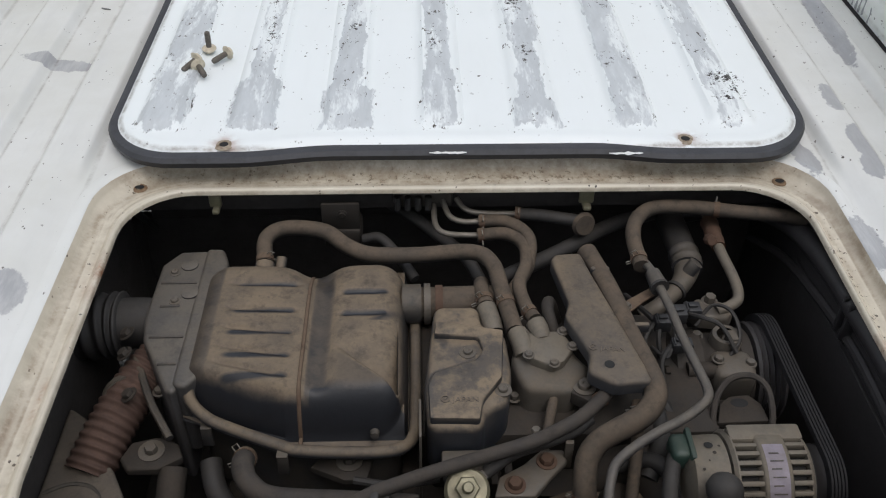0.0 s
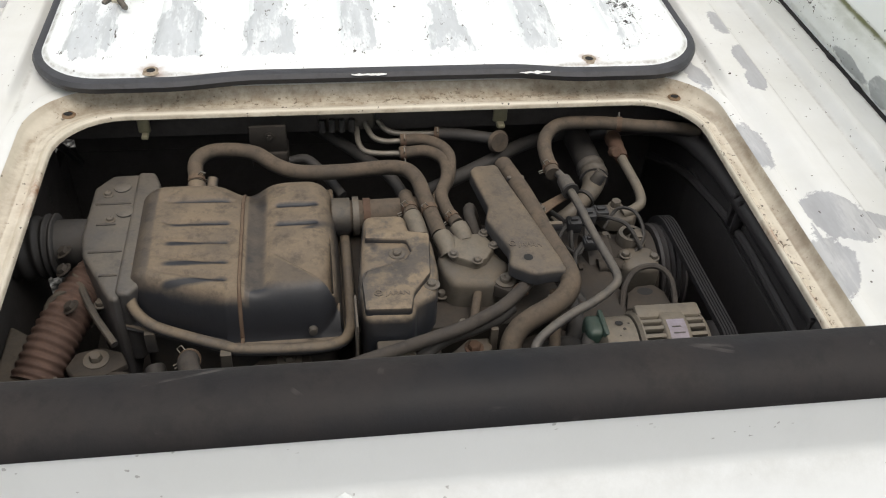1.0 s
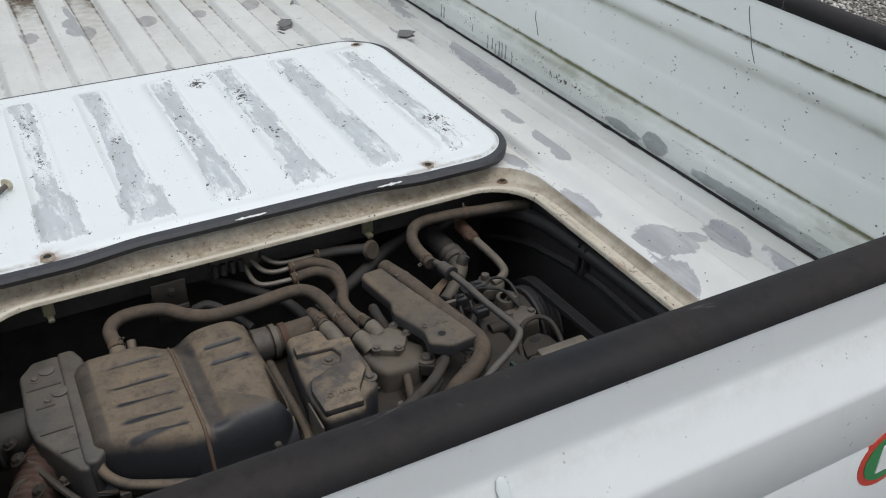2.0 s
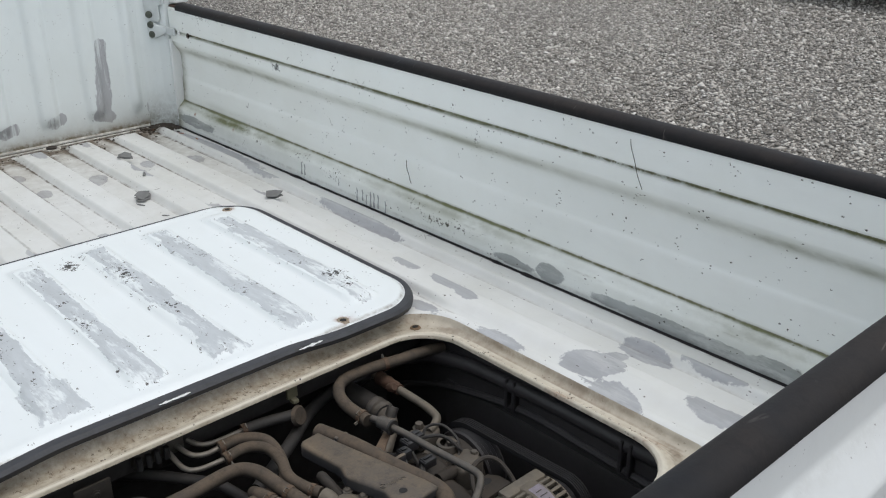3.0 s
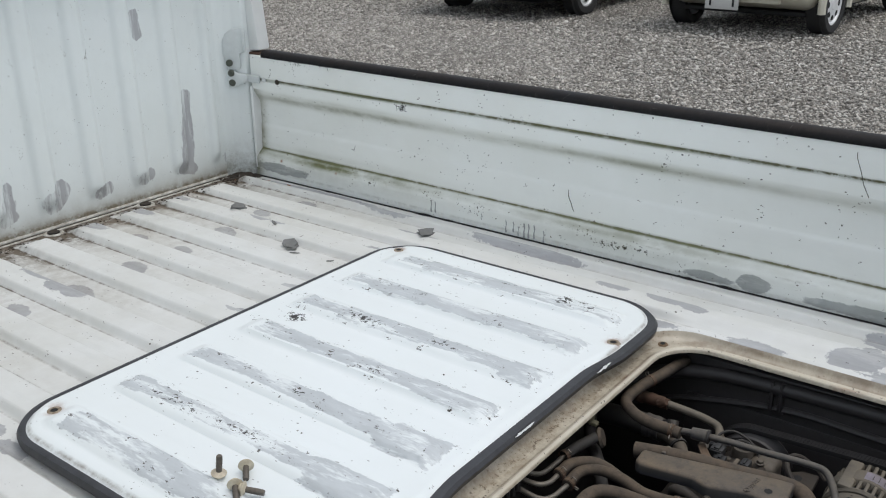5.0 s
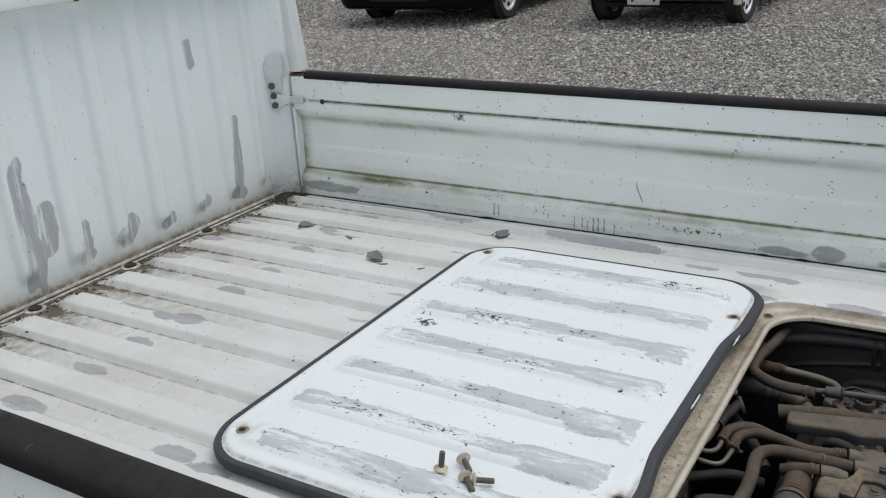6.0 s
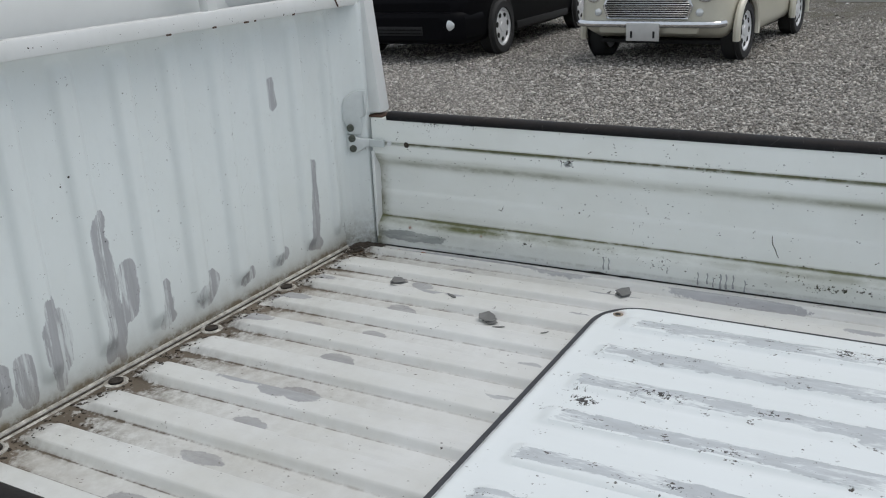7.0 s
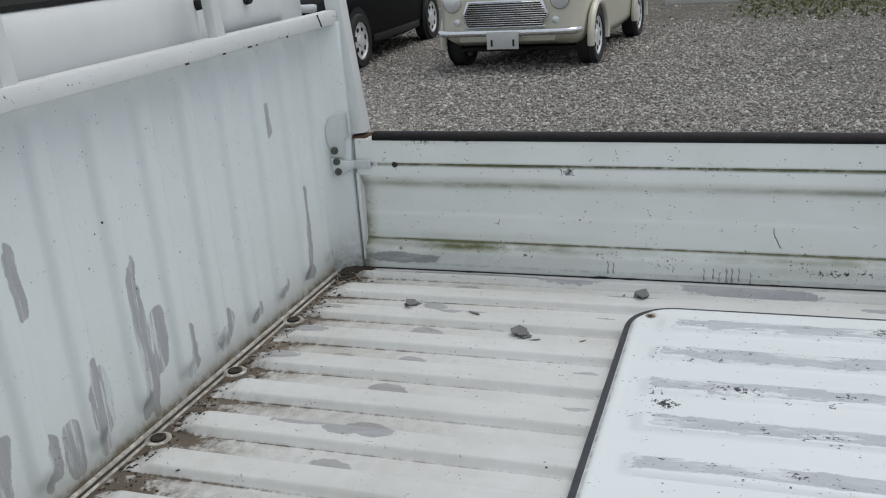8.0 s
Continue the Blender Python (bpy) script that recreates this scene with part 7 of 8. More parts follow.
for x0, x1, y0, y1, z0, z1 in ((0.250, 0.267, 0.505, 0.520, 0.575, 0.590), (0.266, 0.286, 0.514, 0.532, 0.577, 0.592), (0.286, 0.304, 0.524, 0.540, 0.575, 0.588), (0.262, 0.284, 0.476, 0.489, 0.573, 0.586)):
    c = thing("wire_plug", "black plastic wire plug clipped over the compressor", "connector", "wire plugs")
    part("housing", rbox(x0, x1, y0, y1, z0, z1, 0.0022), PLUG, c)
    part("key_rib", rbox(x0 + 0.002, x0 + 0.004, y0 + 0.001, y1 - 0.001, z1 - 0.001, z1 + 0.0012, 0.0005, 1), PLUG, c)
    part("latch", rbox(x0 + 0.004, x1 - 0.004, y0 + 0.005, y1 - 0.005, z1, z1 + 0.003, 0.001), PLUG, c)
    part("lead", sweep([(x0, (y0 + y1) / 2, (z0 + z1) / 2), (x0 - 0.012, y0 - 0.01, z0), (x0 - 0.01, y0 - 0.035, z0 - 0.025)], 0.003, 6), DARKHOSE, c)
part("lift_hook", sweep([(0.290, 0.402, 0.548), (0.297, 0.424, 0.566), (0.312, 0.438, 0.577), (0.334, 0.440, 0.579), (0.347, 0.428, 0.574), (0.349, 0.408, 0.562), (0.347, 0.395, 0.55)], 0.0034, 8), GREYHOSE, engine, "bent steel hook")
part("hook_web", prism([(0.294, 0.400), (0.302, 0.424), (0.314, 0.434), (0.334, 0.436), (0.344, 0.424), (0.346, 0.402)], 0.550, 0.556, 0.002), BLOCK, engine)
part("hook_eye", lathe([(0, 0.0006), (0.008, 0.0006), (0.010, 0.0)], 16, Matrix.Translation((0.322, 0.425, 0.5562)) @ Matrix.Diagonal((0.9, 0.6, 1, 1))), DARK, engine)
part("front_housing", rbox(0.306, 0.350, 0.452, 0.492, 0.520, 0.566, 0.010, 3), ALLOY, engine)
part("bearing_ring", lathe([(0.010, 0.008), (0.0145, 0.008), (0.016, 0.003), (0.016, -0.01)], 20, Matrix.Translation((0.326, 0.503, 0.566))), STEEL, engine)
for hx, hy, hz in ((0.312, 0.474, 0.566), (0.344, 0.470, 0.564), (0.300, 0.515, 0.560)):
    part("housing_bolt", bolt(0.005, 0.005, 0.0068, Matrix.Translation((hx, hy, hz))), STEEL, engine)

# alternator
alt = thing("alternator", "dusty alloy alternator with cooling slots and a lilac label", "alternator")
AY, AZ, AR = 0.338, 0.549, 0.0475
AX = Matrix.Translation((0.0, AY, AZ)) @ Matrix.Rotation(radians(90), 4, "Y")


def on_case(x, degrees_, r):
    """A place on the alternator's drum, with z outwards."""
    a = radians(degrees_)
    return Matrix.Translation((x, AY + r * math.sin(a), AZ + r * math.cos(a))) @ Matrix.Rotation(-a, 4, "X")


part("main_case", lathe([(0.02, 0.280), (AR - 0.003, 0.281), (AR, 0.284), (AR, 0.2855), (AR - 0.009, 0.2865)], 44, AX), ALT, alt)
part("main_case", lathe([(AR - 0.009, 0.304), (AR, 0.306), (AR + 0.0015, 0.308), (AR + 0.0015, 0.330), (AR, 0.332), (AR - 0.009, 0.334)], 44, AX), ALT, alt)
part("main_case", lathe([(AR - 0.010, 0.3475), (AR - 0.001, 0.3485), (AR - 0.003, 0.352), (AR - 0.006, 0.354), (0.02, 0.357)], 44, AX), ALT, alt)
# plain near-black drum behind the ribs, standing in for the darkness of the slots
part("dark_drum", lathe([(AR - 0.0085, 0.281), (AR - 0.0085, 0.356)], 30, AX), DARK, alt)
part("rear_cover", lathe([(0, 0.243), (0.026, 0.244), (0.039, 0.249), (0.042, 0.256), (0.043, 0.279), (0.02, 0.281)], 40, AX), ALT, alt, "pitted bright end cover")
for x, w in ((0.2955, 0.0115), (0.3405, 0.0095)):
    for k in range(21):
        part("case_rib", rbox(-w, w, -0.0023, 0.0023, -0.007, 0.0, 0.0012, 2, on_case(x, -120 + 11.5 * k, AR - 0.0003)), ALT, alt)
part("label", grid(8, 1, lambda u, v: (0.3095 + 0.0185 * u, AY + (AR + 0.0018) * math.sin(radians(-58 + 62 * v)), AZ + (AR + 0.0018) * math.cos(radians(-58 + 62 * v)))), LABEL, alt, "faded lilac label")
for k in range(6):
    part("label_line", rbox(-0.006, 0.006 - 0.003 * (k % 2), -0.0006, 0.0006, -0.0002, 0.0003, 0, 1, on_case(0.319, -50 + 8.5 * k, AR + 0.002)), PLASTIC, alt)
part("case_seam", rbox(0.284, 0.352, AY + 0.012, AY + 0.03, AZ + 0.036, AZ + 0.046, 0.003), ALT, alt)
part("mount_foot", rbox(0.290, 0.335, 0.255, 0.30, 0.44, 0.515, 0.008), ALLOY, alt)
part("cover_hole", lathe([(0, 0.0004), (0.0042, 0.0004)], 14, on_case(0.264, 12, 0.0428)), DARK, alt)
for k in range(9):
    part("pitting", lathe([(0, 0.0003), (0.0009 + 0.0005 * (k % 3), 0.0003)], 8, on_case(0.252 + 0.0031 * k, -75 + 43 * ((k * 5) % 9) / 4, 0.0425)), BLOCK, alt)
part("pulley", lathe([(0.012, 0.357), (0.030, 0.364), (0.033, 0.368), (0.030, 0.371), (0.033, 0.374), (0.030, 0.378), (0.033, 0.382), (0.030, 0.387), (0.012, 0.39), (0, 0.39)], 30, AX), LINER, alt)
plug = thing("alternator_plug", "green plastic plug on the alternator", "connector")
part("housing", rbox(0.232, 0.250, 0.338, 0.366, 0.565, 0.588, 0.006, 3), GREEN, plug)
part("collar", rbox(0.247, 0.253, 0.334, 0.370, 0.562, 0.590, 0.003), GREEN, plug)
part("lead", sweep([(0.238, 0.350, 0.572), (0.232, 0.335, 0.570), (0.226, 0.305, 0.555), (0.222, 0.26, 0.53)], 0.0075, 10), DARKHOSE, plug)
boot = thing("terminal_boot", "round black rubber boot on a thick cable", "cable")
part("boot", lathe([(0, 0.016), (0.009, 0.0135), (0.015, 0.006), (0.0165, 0), (0.014, -0.008), (0.009, -0.013), (0, -0.013)], 20, Matrix.Translation((0.266, 0.298, 0.592))), DARKHOSE, boot)
part("cable", sweep([(0.264, 0.292, 0.588), (0.254, 0.272, 0.58), (0.24, 0.25, 0.565), (0.225, 0.225, 0.54)], 0.0085, 12), DARKHOSE, boot)


def belt_mesh(circles, x0, x1, thick):
    """A belt stretched round pulleys: the hull of their rims, as a band."""
    pts_ = [(cy + r * math.cos(2 * math.pi * k / 40), cz + r * math.sin(2 * math.pi * k / 40)) for cy, cz, r in circles for k in range(40)]
    pts_ = sorted(pts_)
    def half(seq):
        h = []
        for p in seq:
            while len(h) > 1 and (h[-1][0] - h[-2][0]) * (p[1] - h[-2][1]) - (h[-1][1] - h[-2][1]) * (p[0] - h[-2][0]) <= 0:
                h.pop()
            h.append(p)
        return h[:-1]
    hull = half(pts_) + half(pts_[::-1])
    cy, cz = sum(p[0] for p in hull) / len(hull), sum(p[1] for p in hull) / len(hull)
    k = 1 + thick / 0.08
    out = [(cy + (y - cy) * k, cz + (z - cz) * k) for y, z in hull]
    low = [(cy + (y - cy) * (1 + 0.82 * thick / 0.08), cz + (z - cz) * (1 + 0.82 * thick / 0.08)) for y, z in hull]
    loops = [[(x0, y, z) for y, z in hull]]
    for j in range(5):
        a0 = x0 + (x1 - x0) * j / 5
        loops += [[(a0 + (x1 - x0) * f, y, z) for y, z in ring_] for f, ring_ in ((0.01, low), (0.04, out), (0.16, out), (0.19, low))]
    loops += [[(x1, y, z) for y, z in hull], [(x0, y, z) for y, z in hull]]
    return strip_loft(loops)


belt = part("drive_belt", belt_mesh(((0.500, 0.520, 0.054), (0.338, 0.549, 0.0335), (0.40, 0.33, 0.06)), 0.367, 0.383, 0.004), BELT)
tagged(belt, "black ribbed drive belt over the compressor and alternator pulleys", "belt", "hoses and pipes in the engine bay")
crank = thing("crank_pulley", "black crank pulley under the drive belt", "pulley")
part("pulley", lathe([(0, 0.35), (0.058, 0.352), (0.059, 0.386), (0.03, 0.388), (0, 0.38)], 32, Matrix.Translation((0, 0.40, 0.33)) @ Matrix.Rotation(radians(90), 4, "Y")), LINER, crank)


# small castings, leads and stubs about the rear of the engine
part("head_flange", prism([(0.098, 0.418), (0.104, 0.402), (0.128, 0.392), (0.158, 0.394), (0.172, 0.408), (0.166, 0.422), (0.13, 0.426)], 0.530, 0.546, 0.004), BLOCK, engine)
for x, y, z, r in ((0.108, 0.412, 0.546, 0.0055), (0.118, 0.402, 0.546, 0.0048), (0.152, 0.404, 0.546, 0.005), (0.097, 0.432, 0.56, 0.0045)):
    part("stud_nut", bolt(r, 0.0065, r * 1.5, Matrix.Translation((x, y, z))), STEEL, engine)
part("bright_nut", lathe([(0.006, 0), (0.006, 0.007), (0.004, 0.009), (0, 0.009)], 6, Matrix.Translation((0.116, 0.398, 0.546))), BRIGHT, engine, "bright nut")
part("riser", rbox(0.139, 0.147, 0.366, 0.371, 0.535, 0.572, 0.001), STEEL, engine)
part("deep_rail", rbox(-0.01, 0.24, 0.345, 0.365, 0.455, 0.50, 0.006), BLOCK, engine)
for x, y0_, y1_, z in ((0.075, 0.36, 0.40, 0.52), (0.088, 0.365, 0.41, 0.53), (0.178, 0.40, 0.43, 0.55)):
    part("casting_web", rbox(x - 0.004, x + 0.004, y0_, y1_, z - 0.06, z, 0.002), BLOCK, engine)
for pts_, r in (([(0.030, 0.366, 0.53), (0.028, 0.350, 0.54), (0.040, 0.338, 0.535), (0.052, 0.345, 0.52)], 0.0035), ([(0.235, 0.58, 0.56), (0.245, 0.54, 0.575), (0.252, 0.515, 0.582)], 0.003), ([(0.286, 0.53, 0.58), (0.30, 0.51, 0.592), (0.318, 0.50, 0.588), (0.332, 0.48, 0.57)], 0.0025),
                 ([(0.245, 0.49, 0.57), (0.255, 0.47, 0.575), (0.264, 0.482, 0.58)], 0.002), ([(-0.06, 0.36, 0.53), (-0.02, 0.35, 0.535), (0.02, 0.36, 0.53)], 0.004), ([(0.225, 0.46, 0.56), (0.245, 0.43, 0.555), (0.262, 0.40, 0.54)], 0.006)):
    part("lead", sweep(pts_, r, 8), DARKHOSE, engine)
for x, y, z in ((0.262, 0.445, 0.548), (0.276, 0.452, 0.548), (0.29, 0.446, 0.548), (0.25, 0.455, 0.548)):
    part("casting_fin", rbox(x - 0.004, x + 0.004, y - 0.018, y + 0.018, z - 0.05, z, 0.002), BLOCK, engine)
part("block_cover", rbox(0.252, 0.30, 0.405, 0.430, 0.50, 0.528, 0.004), BLOCK, engine)
part("side_pipe", sweep([(0.232, 0.46, 0.55), (0.238, 0.42, 0.55), (0.236, 0.385, 0.545), (0.22, 0.355, 0.53)], 0.010, 12), DARKHOSE, engine)
part("grey_case", rbox(0.212, 0.262, 0.262, 0.302, 0.455, 0.50, 0.008), STEEL, engine)
for x, y in ((-0.30, 0.515), (-0.296, 0.486), (-0.283, 0.44)):
    part("bay_clip", bolt(0.006, 0.006, 0.009, Matrix.Translation((x, y, 0.575 if y > 0.45 else 0.565)) @ Matrix.Rotation(radians(-30), 4, "Y")), BLOCK, bay)

# dusty casting with open ports behind the engine
port = thing("manifold_casting", "earth-dusted manifold casting with open round ports", "engine part")
part("casting", prism([(0.074, 0.250), (0.076, 0.318), (0.100, 0.326), (0.112, 0.352), (0.150, 0.366), (0.196, 0.362), (0.236, 0.346), (0.240, 0.250)], 0.44, 0.506, 0.010, 3), EARTHY, port)
for px, py, pr in ((0.118, 0.330, 0.014), (0.204, 0.332, 0.021)):
    part("port_rim", lathe([(pr * 0.72, -0.004), (pr * 0.74, 0.006), (pr, 0.008), (pr * 1.15, 0.003), (pr * 1.2, -0.006)], 24, Matrix.Translation((px, py, 0.506))), EARTHY, port)
    part("port_mouth", lathe([(0, 0.003), (pr * 0.74, 0.003)], 22, Matrix.Translation((px, py, 0.506))), DARK, port)
for px, py, pr in ((0.142, 0.338, 0.007), (0.152, 0.322, 0.006), (0.165, 0.345, 0.006), (0.19, 0.306, 0.007)):
    part("stud_boss", lathe([(pr * 1.3, 0), (pr * 1.2, 0.004), (pr * 0.7, 0.005), (pr * 0.6, 0.009), (0, 0.0095)], 14, Matrix.Translation((px, py, 0.506))), EARTHY, port)
part("stub_tube", sweep([(0.098, 0.346, 0.525), (0.094, 0.330, 0.520), (0.086, 0.312, 0.505)], 0.0055, 10), HOSE, port)
clipper = thing("hose_clip", "black plastic clip holding two hoses together", "clip")
part("body", rbox(-0.038, -0.024, 0.298, 0.326, 0.556, 0.572, 0.003), DARKHOSE, clipper)
part("jaw", rbox(-0.042, -0.034, 0.304, 0.320, 0.548, 0.580, 0.002), DARKHOSE, clipper)
hose("brake_hose", "dark hose dropping past the mount bracket", [(-0.205, 0.40, 0.51), (-0.195, 0.37, 0.50), (-0.165, 0.335, 0.485), (-0.13, 0.305, 0.47)], 0.011, DARKHOSE, ())


# ---- cars parked across the yard ----
def car_place(x, y, heading):
    """Own space: x to the car's left, y backwards, z up from the ground; its front faces -y."""
    return Matrix.Translation((x, y, GZ)) @ Matrix.Rotation(radians(heading), 4, "Z")


def body_loft(sections, n=5, side=5):
    return strip_loft([[(px, y, pz) for px, pz in rounded(-w, w, z0, z1, r, n, side)] for y, w, z0, z1, r in sections])


def build_small_car():
    m = car_place(8.42, 3.345, 266)
    car = thing("compact_car", "cream classic compact car with a chrome grille on the gravel", "car")
    car.matrix_basis = m @ Matrix.Scale(1.06, 4)
    s = [(-0.615, 0.50, 0.36, 0.70, 0.10), (-0.60, 0.60, 0.33, 0.78, 0.12), (-0.55, 0.655, 0.29, 0.82, 0.13), (-0.3, 0.69, 0.22, 0.87, 0.13), (0.30, 0.70, 0.18, 0.92, 0.12), (1.2, 0.70, 0.18, 0.93, 0.12), (2.1, 0.69, 0.2, 0.90, 0.12), (2.35, 0.64, 0.25, 0.80, 0.12), (2.40, 0.55, 0.3, 0.72, 0.1)]
    hull = body_loft(s)
    part("body", hull, CREAM, car)
    ends = bmesh.new()
    ends.faces.new([ends.verts.new((px, -0.6155, pz)) for px, pz in rounded(-0.50, 0.50, 0.36, 0.70, 0.10, 5, 5)])
    part("nose_panel", ends, CREAM, car)
    part("cabin", body_loft([(0.25, 0.60, 0.88, 0.95, 0.03), (0.55, 0.58, 0.88, 1.30, 0.08), (0.70, 0.57, 0.88, 1.36, 0.09), (1.7, 0.57, 0.88, 1.35, 0.09), (2.05, 0.57, 0.88, 1.22, 0.09), (2.3, 0.60, 0.86, 0.92, 0.03)]), CREAM, car)
    part("windscreen", grid(4, 6, lambda u, v: (-0.52 + 1.04 * u, 0.275 + 0.275 * v - 0.012, 0.96 + 0.33 * v)), GLASS, car)
    for sd in (-1, 1):
        part("side_glass", rbox(sd * 0.578 - 0.004, sd * 0.578 + 0.004, 0.75, 1.95, 0.97, 1.26, 0.003), GLASS, car)
    # grille: bright surround, dark field, bars
    shape = [(-0.36, 0.43), (-0.40, 0.53), (-0.34, 0.65), (0.34, 0.65), (0.40, 0.53), (0.36, 0.43)]
    front = Matrix.Translation((0, -0.632, 0)) @ Matrix.Rotation(radians(90), 4, "X")
    part("grille_surround", prism([(x * 1.06, 0.538 + (z - 0.538) * 1.14) for x, z in shape], -0.01, 0.012, 0.008, 2, front), CHROME, car, "chrome grille surround")
    part("grille_back", prism(shape, 0.008, 0.014, 0.0, 1, front), DARK, car)
    for k in range(11):
        z = 0.442 + 0.0195 * k
        half = 0.36 + 0.04 * (z - 0.43) / 0.10 if z < 0.53 else 0.40 - 0.06 * (z - 0.53) / 0.12
        part("grille_bar", rbox(-half, half, -0.652, -0.642, z, z + 0.010, 0.003, 1), CHROME, car)
    for sd in (-1, 1):
        lampm = Matrix.Translation((sd * 0.52, -0.60, 0.655)) @ Matrix.Rotation(radians(90), 4, "X")
        part("headlamp", lathe([(0, 0.050), (0.05, 0.043), (0.082, 0.026), (0.088, 0.0)], 26, lampm), LAMP, car, "round headlamp")
        part("lamp_ring", lathe([(0.084, 0.024), (0.093, 0.022), (0.098, 0.0), (0.098, -0.05)], 26, lampm), CHROME, car)
        part("side_lamp", lathe([(0, 0.03), (0.024, 0.024), (0.034, 0.01), (0.036, -0.03)], 18, Matrix.Translation((sd * 0.475, -0.612, 0.475)) @ Matrix.Rotation(radians(90), 4, "X")), LAMP, car, "small round side lamp")
        # flared arches and wheels
        for yy in (-0.05, 1.98):
            arch = sweep([(sd * 0.735, yy + 0.32 * math.cos(radians(a)), 0.27 + 0.31 * math.sin(radians(a))) for a in range(-12, 193, 17)], 0.035, 8, 2)
            part("wheel_arch", arch, CREAM, car, "flared wheel arch")
            w = wheel_thing(car, (sd * 0.655, yy, 0.262), 0 if sd > 0 else 180, 0.262, 0.17, SILVER, 8)
            # flat black ring drawn for the shaded gap round the tyre
            part("arch_gap", lathe([(0.255, 0), (0.29, 0)], 24, Matrix.Translation((sd * 0.706, yy, 0.27)) @ Matrix.Rotation(radians(90 * sd), 4, "Y")), DARK, car)
    part("bumper", sweep([(-0.68, -0.55, 0.378), (-0.62, -0.655, 0.378), (-0.3, -0.69, 0.378), (0.3, -0.69, 0.378), (0.62, -0.655, 0.378), (0.68, -0.55, 0.378)], 0.03, 10), CHROME, car, "bright bumper bar")
    part("valance", rbox(-0.47, 0.47, -0.63, -0.57, 0.285, 0.37, 0.03), CREAM, car)
    pl = part("plate_blank", rbox(-0.155, 0.155, -0.735, -0.727, 0.235, 0.392, 0.004), PLATE, car, "bare metal plate carrier")
    for sd in (-1, 1):
        part("plate_slot", rbox(sd * 0.105 - 0.010, sd * 0.105 + 0.010, -0.7375, -0.734, 0.262, 0.322, 0.002, 1), DARK, car)
    # black slab added low under the body to deepen the shadow there
    part("under_shadow_pan", rbox(-0.58, 0.58, -0.3, 2.2, 0.16, 0.2, 0.01), DARK, car)


build_small_car()


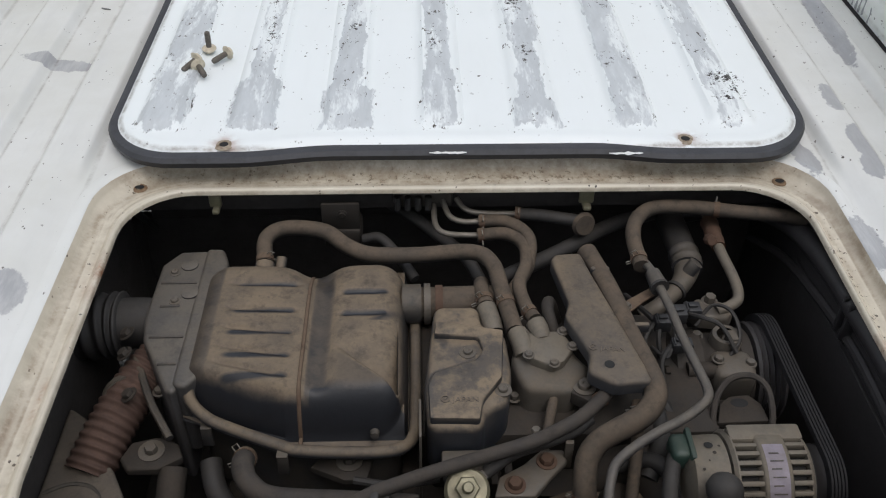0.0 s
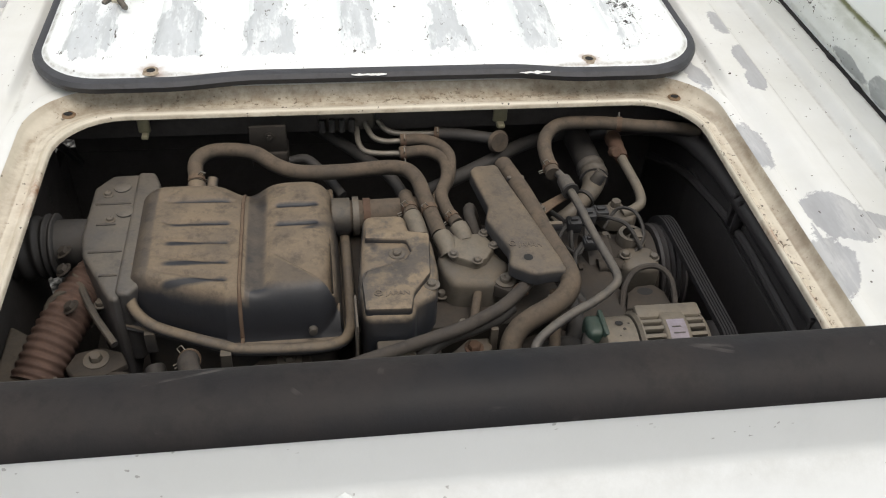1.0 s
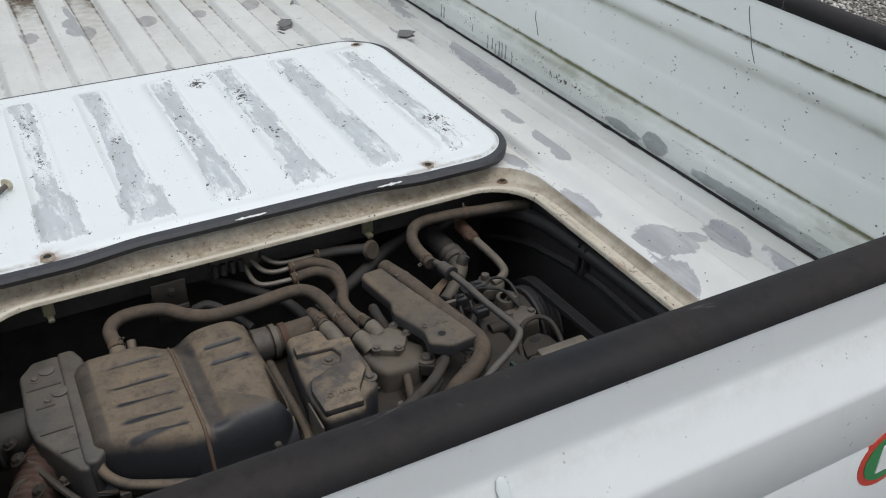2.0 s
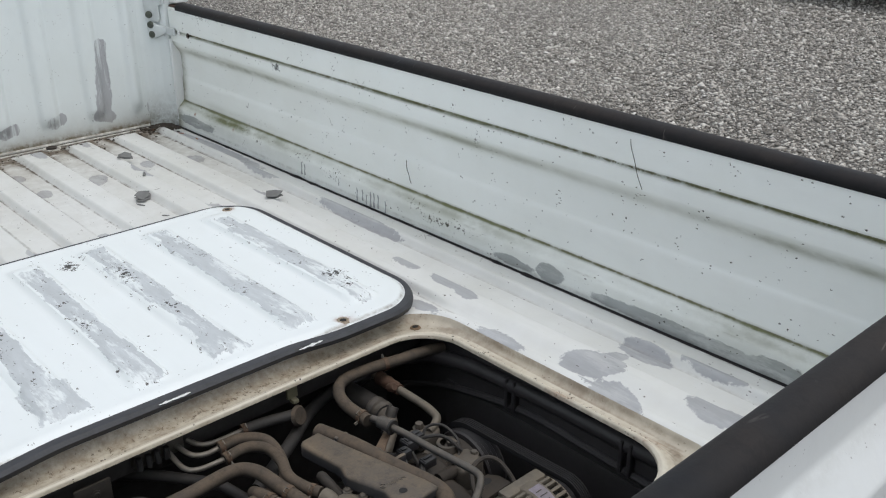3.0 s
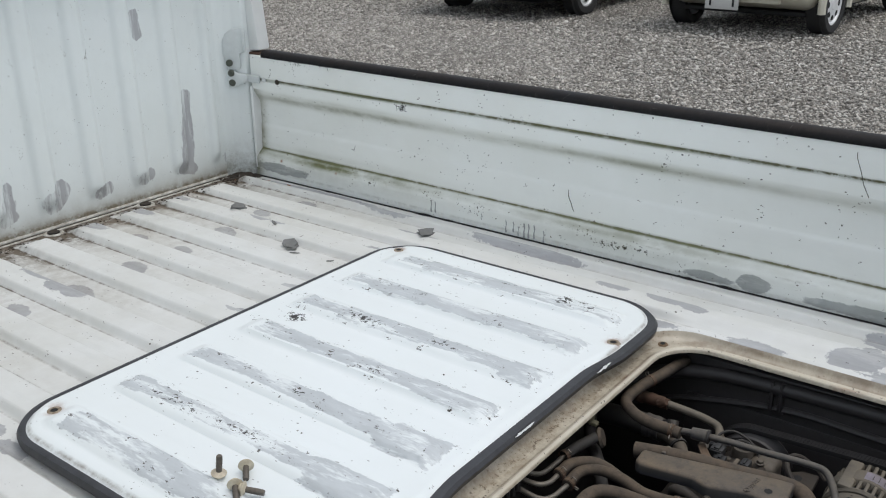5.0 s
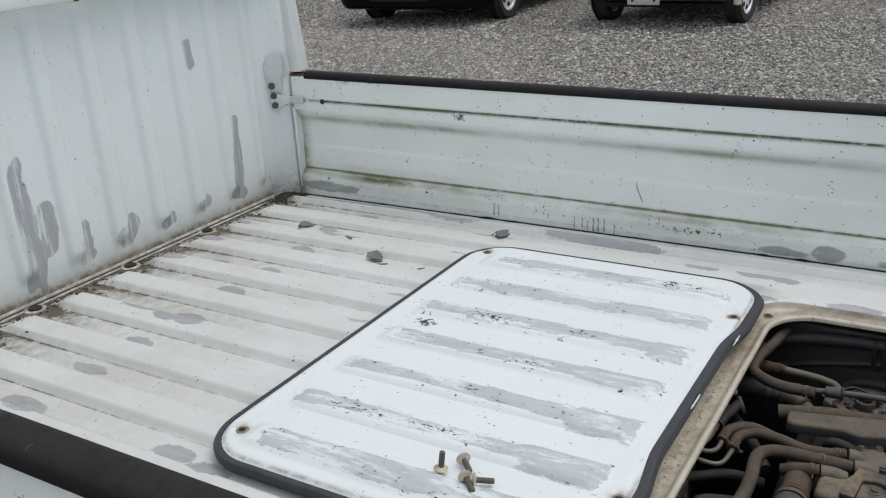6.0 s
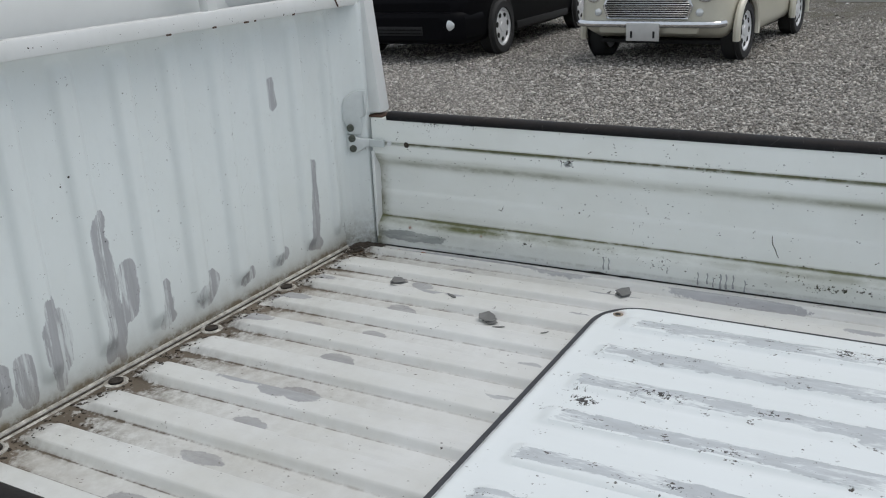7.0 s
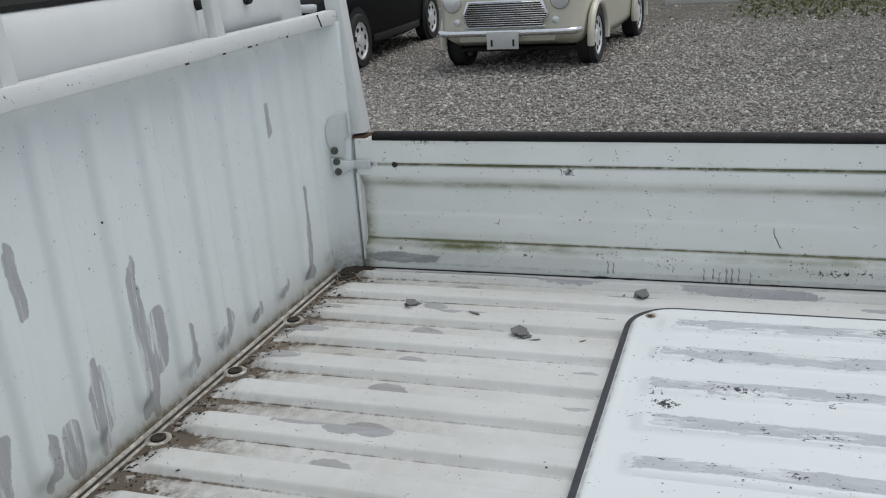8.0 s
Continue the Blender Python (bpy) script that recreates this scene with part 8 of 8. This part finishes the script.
def build_dark_car():
    m = car_place(8.42, 6.11, 271)
    car = thing("hatchback_car", "black hatchback with silver wheel covers, parked on the gravel", "car")
    car.matrix_basis = m @ Matrix.Scale(1.04, 4)
    s = [(-0.83, 0.66, 0.26, 0.60, 0.08), (-0.80, 0.74, 0.20, 0.66, 0.10), (-0.70, 0.80, 0.18, 0.72, 0.12), (-0.3, 0.83, 0.17, 0.80, 0.13), (0.35, 0.835, 0.17, 0.90, 0.12), (1.6, 0.835, 0.17, 0.94, 0.12), (2.7, 0.82, 0.2, 0.93, 0.12), (2.95, 0.76, 0.25, 0.85, 0.12)]
    part("body", body_loft(s), BLACKCAR, car)
    nose = bmesh.new()
    nose.faces.new([nose.verts.new((px, -0.8305, pz)) for px, pz in rounded(-0.66, 0.66, 0.26, 0.60, 0.08, 5, 5)])
    part("nose_panel", nose, BLACKCAR, car)
    part("cabin", body_loft([(0.25, 0.70, 0.88, 0.95, 0.03), (0.85, 0.62, 0.88, 1.36, 0.1), (1.2, 0.60, 0.88, 1.42, 0.1), (2.1, 0.60, 0.88, 1.38, 0.1), (2.8, 0.68, 0.88, 0.95, 0.03)]), GLASS, car)
    part("roof", rbox(-0.59, 0.59, 0.95, 2.2, 1.37, 1.42, 0.02), BLACKCAR, car)
    part("bumper", body_loft([(-0.90, 0.60, 0.24, 0.46, 0.07), (-0.88, 0.70, 0.21, 0.50, 0.08), (-0.80, 0.80, 0.19, 0.52, 0.1), (-0.45, 0.842, 0.19, 0.52, 0.1)]), BLACKCAR, car, "deep black front bumper")
    cap = bmesh.new()
    cap.faces.new([cap.verts.new((px, -0.9005, pz)) for px, pz in rounded(-0.60, 0.60, 0.24, 0.46, 0.07, 5, 5)])
    part("bumper_face", cap, BLACKCAR, car)
    part("lower_grille", rbox(-0.36, 0.36, -0.908, -0.895, 0.285, 0.375, 0.01), DARK, car)
    for k in range(2):
        part("grille_bar", rbox(-0.35, 0.35, -0.914, -0.906, 0.305 + 0.035 * k, 0.313 + 0.035 * k, 0.002, 1), BLACKCAR, car)
    for sd in (-1, 1):
        part("fog_lamp", lathe([(0, 0.028), (0.05, 0.022), (0.066, 0.008), (0.068, -0.04)], 22, Matrix.Translation((sd * 0.645, -0.868, 0.385)) @ Matrix.Rotation(radians(90), 4, "X")), LAMP, car, "round fog lamp")
        part("headlamp", rbox(sd * 0.56 - 0.16, sd * 0.56 + 0.16, -0.82, -0.72, 0.655, 0.74, 0.025), LAMP, car)
        for yy in (-0.02, 2.45):
            wheel_thing(car, (sd * 0.778, yy, 0.285), 0 if sd > 0 else 180, 0.285, 0.18, SILVER, 7)
            # shade between tyre and arch, laid on as a black ring
            part("arch_gap", lathe([(0.28, 0), (0.335, 0)], 24, Matrix.Translation((sd * 0.838, yy, 0.30)) @ Matrix.Rotation(radians(90 * sd), 4, "Y")), DARK, car)
        part("sill_moulding", rbox(sd * 0.84 - 0.008, sd * 0.84 + 0.008, 0.38, 1.95, 0.22, 0.30, 0.006), DARK, car)


build_dark_car()

block = part("concrete_block", rbox(14.5, 14.9, 1.35, 2.5, GZ - 0.02, GZ + 0.16, 0.02), CONCRETE)
tagged(block, "pale low concrete block at the yard's edge", "concrete block")


def build_grass():
    rng = np.random.default_rng(12)
    bm_pts, bm_faces = [], []
    for k in range(16000):
        x, y = rng.uniform(10.6, 16), rng.uniform(-3, 1.7)
        edge = 10.9 + 0.5 * math.sin(1.7 * y) + 0.35 * abs(y - 0.5) + rng.exponential(1.5)
        if y > 1.25 + rng.normal(0, 0.15) or x < edge or rng.random() < 0.5:
            continue
        h, a = rng.uniform(0.015, 0.06), rng.uniform(0, 6.28)
        w = rng.uniform(0.012, 0.03)
        i = len(bm_pts)
        bm_pts += [(x - w * math.cos(a), y - w * math.sin(a), GZ), (x + w * math.cos(a), y + w * math.sin(a), GZ), (x + rng.normal(0, 0.04), y + rng.normal(0, 0.04), GZ + h)]
        bm_faces.append((i, i + 1, i + 2))
    me = bpy.data.meshes.new("grass")
    me.from_pydata(bm_pts, [], bm_faces)
    me.materials.append(GRASS)
    tagged(new("grass", me), "sparse green grass at the edge of the gravel", "grass", "", "stuff")


build_grass()
scatter_stones()
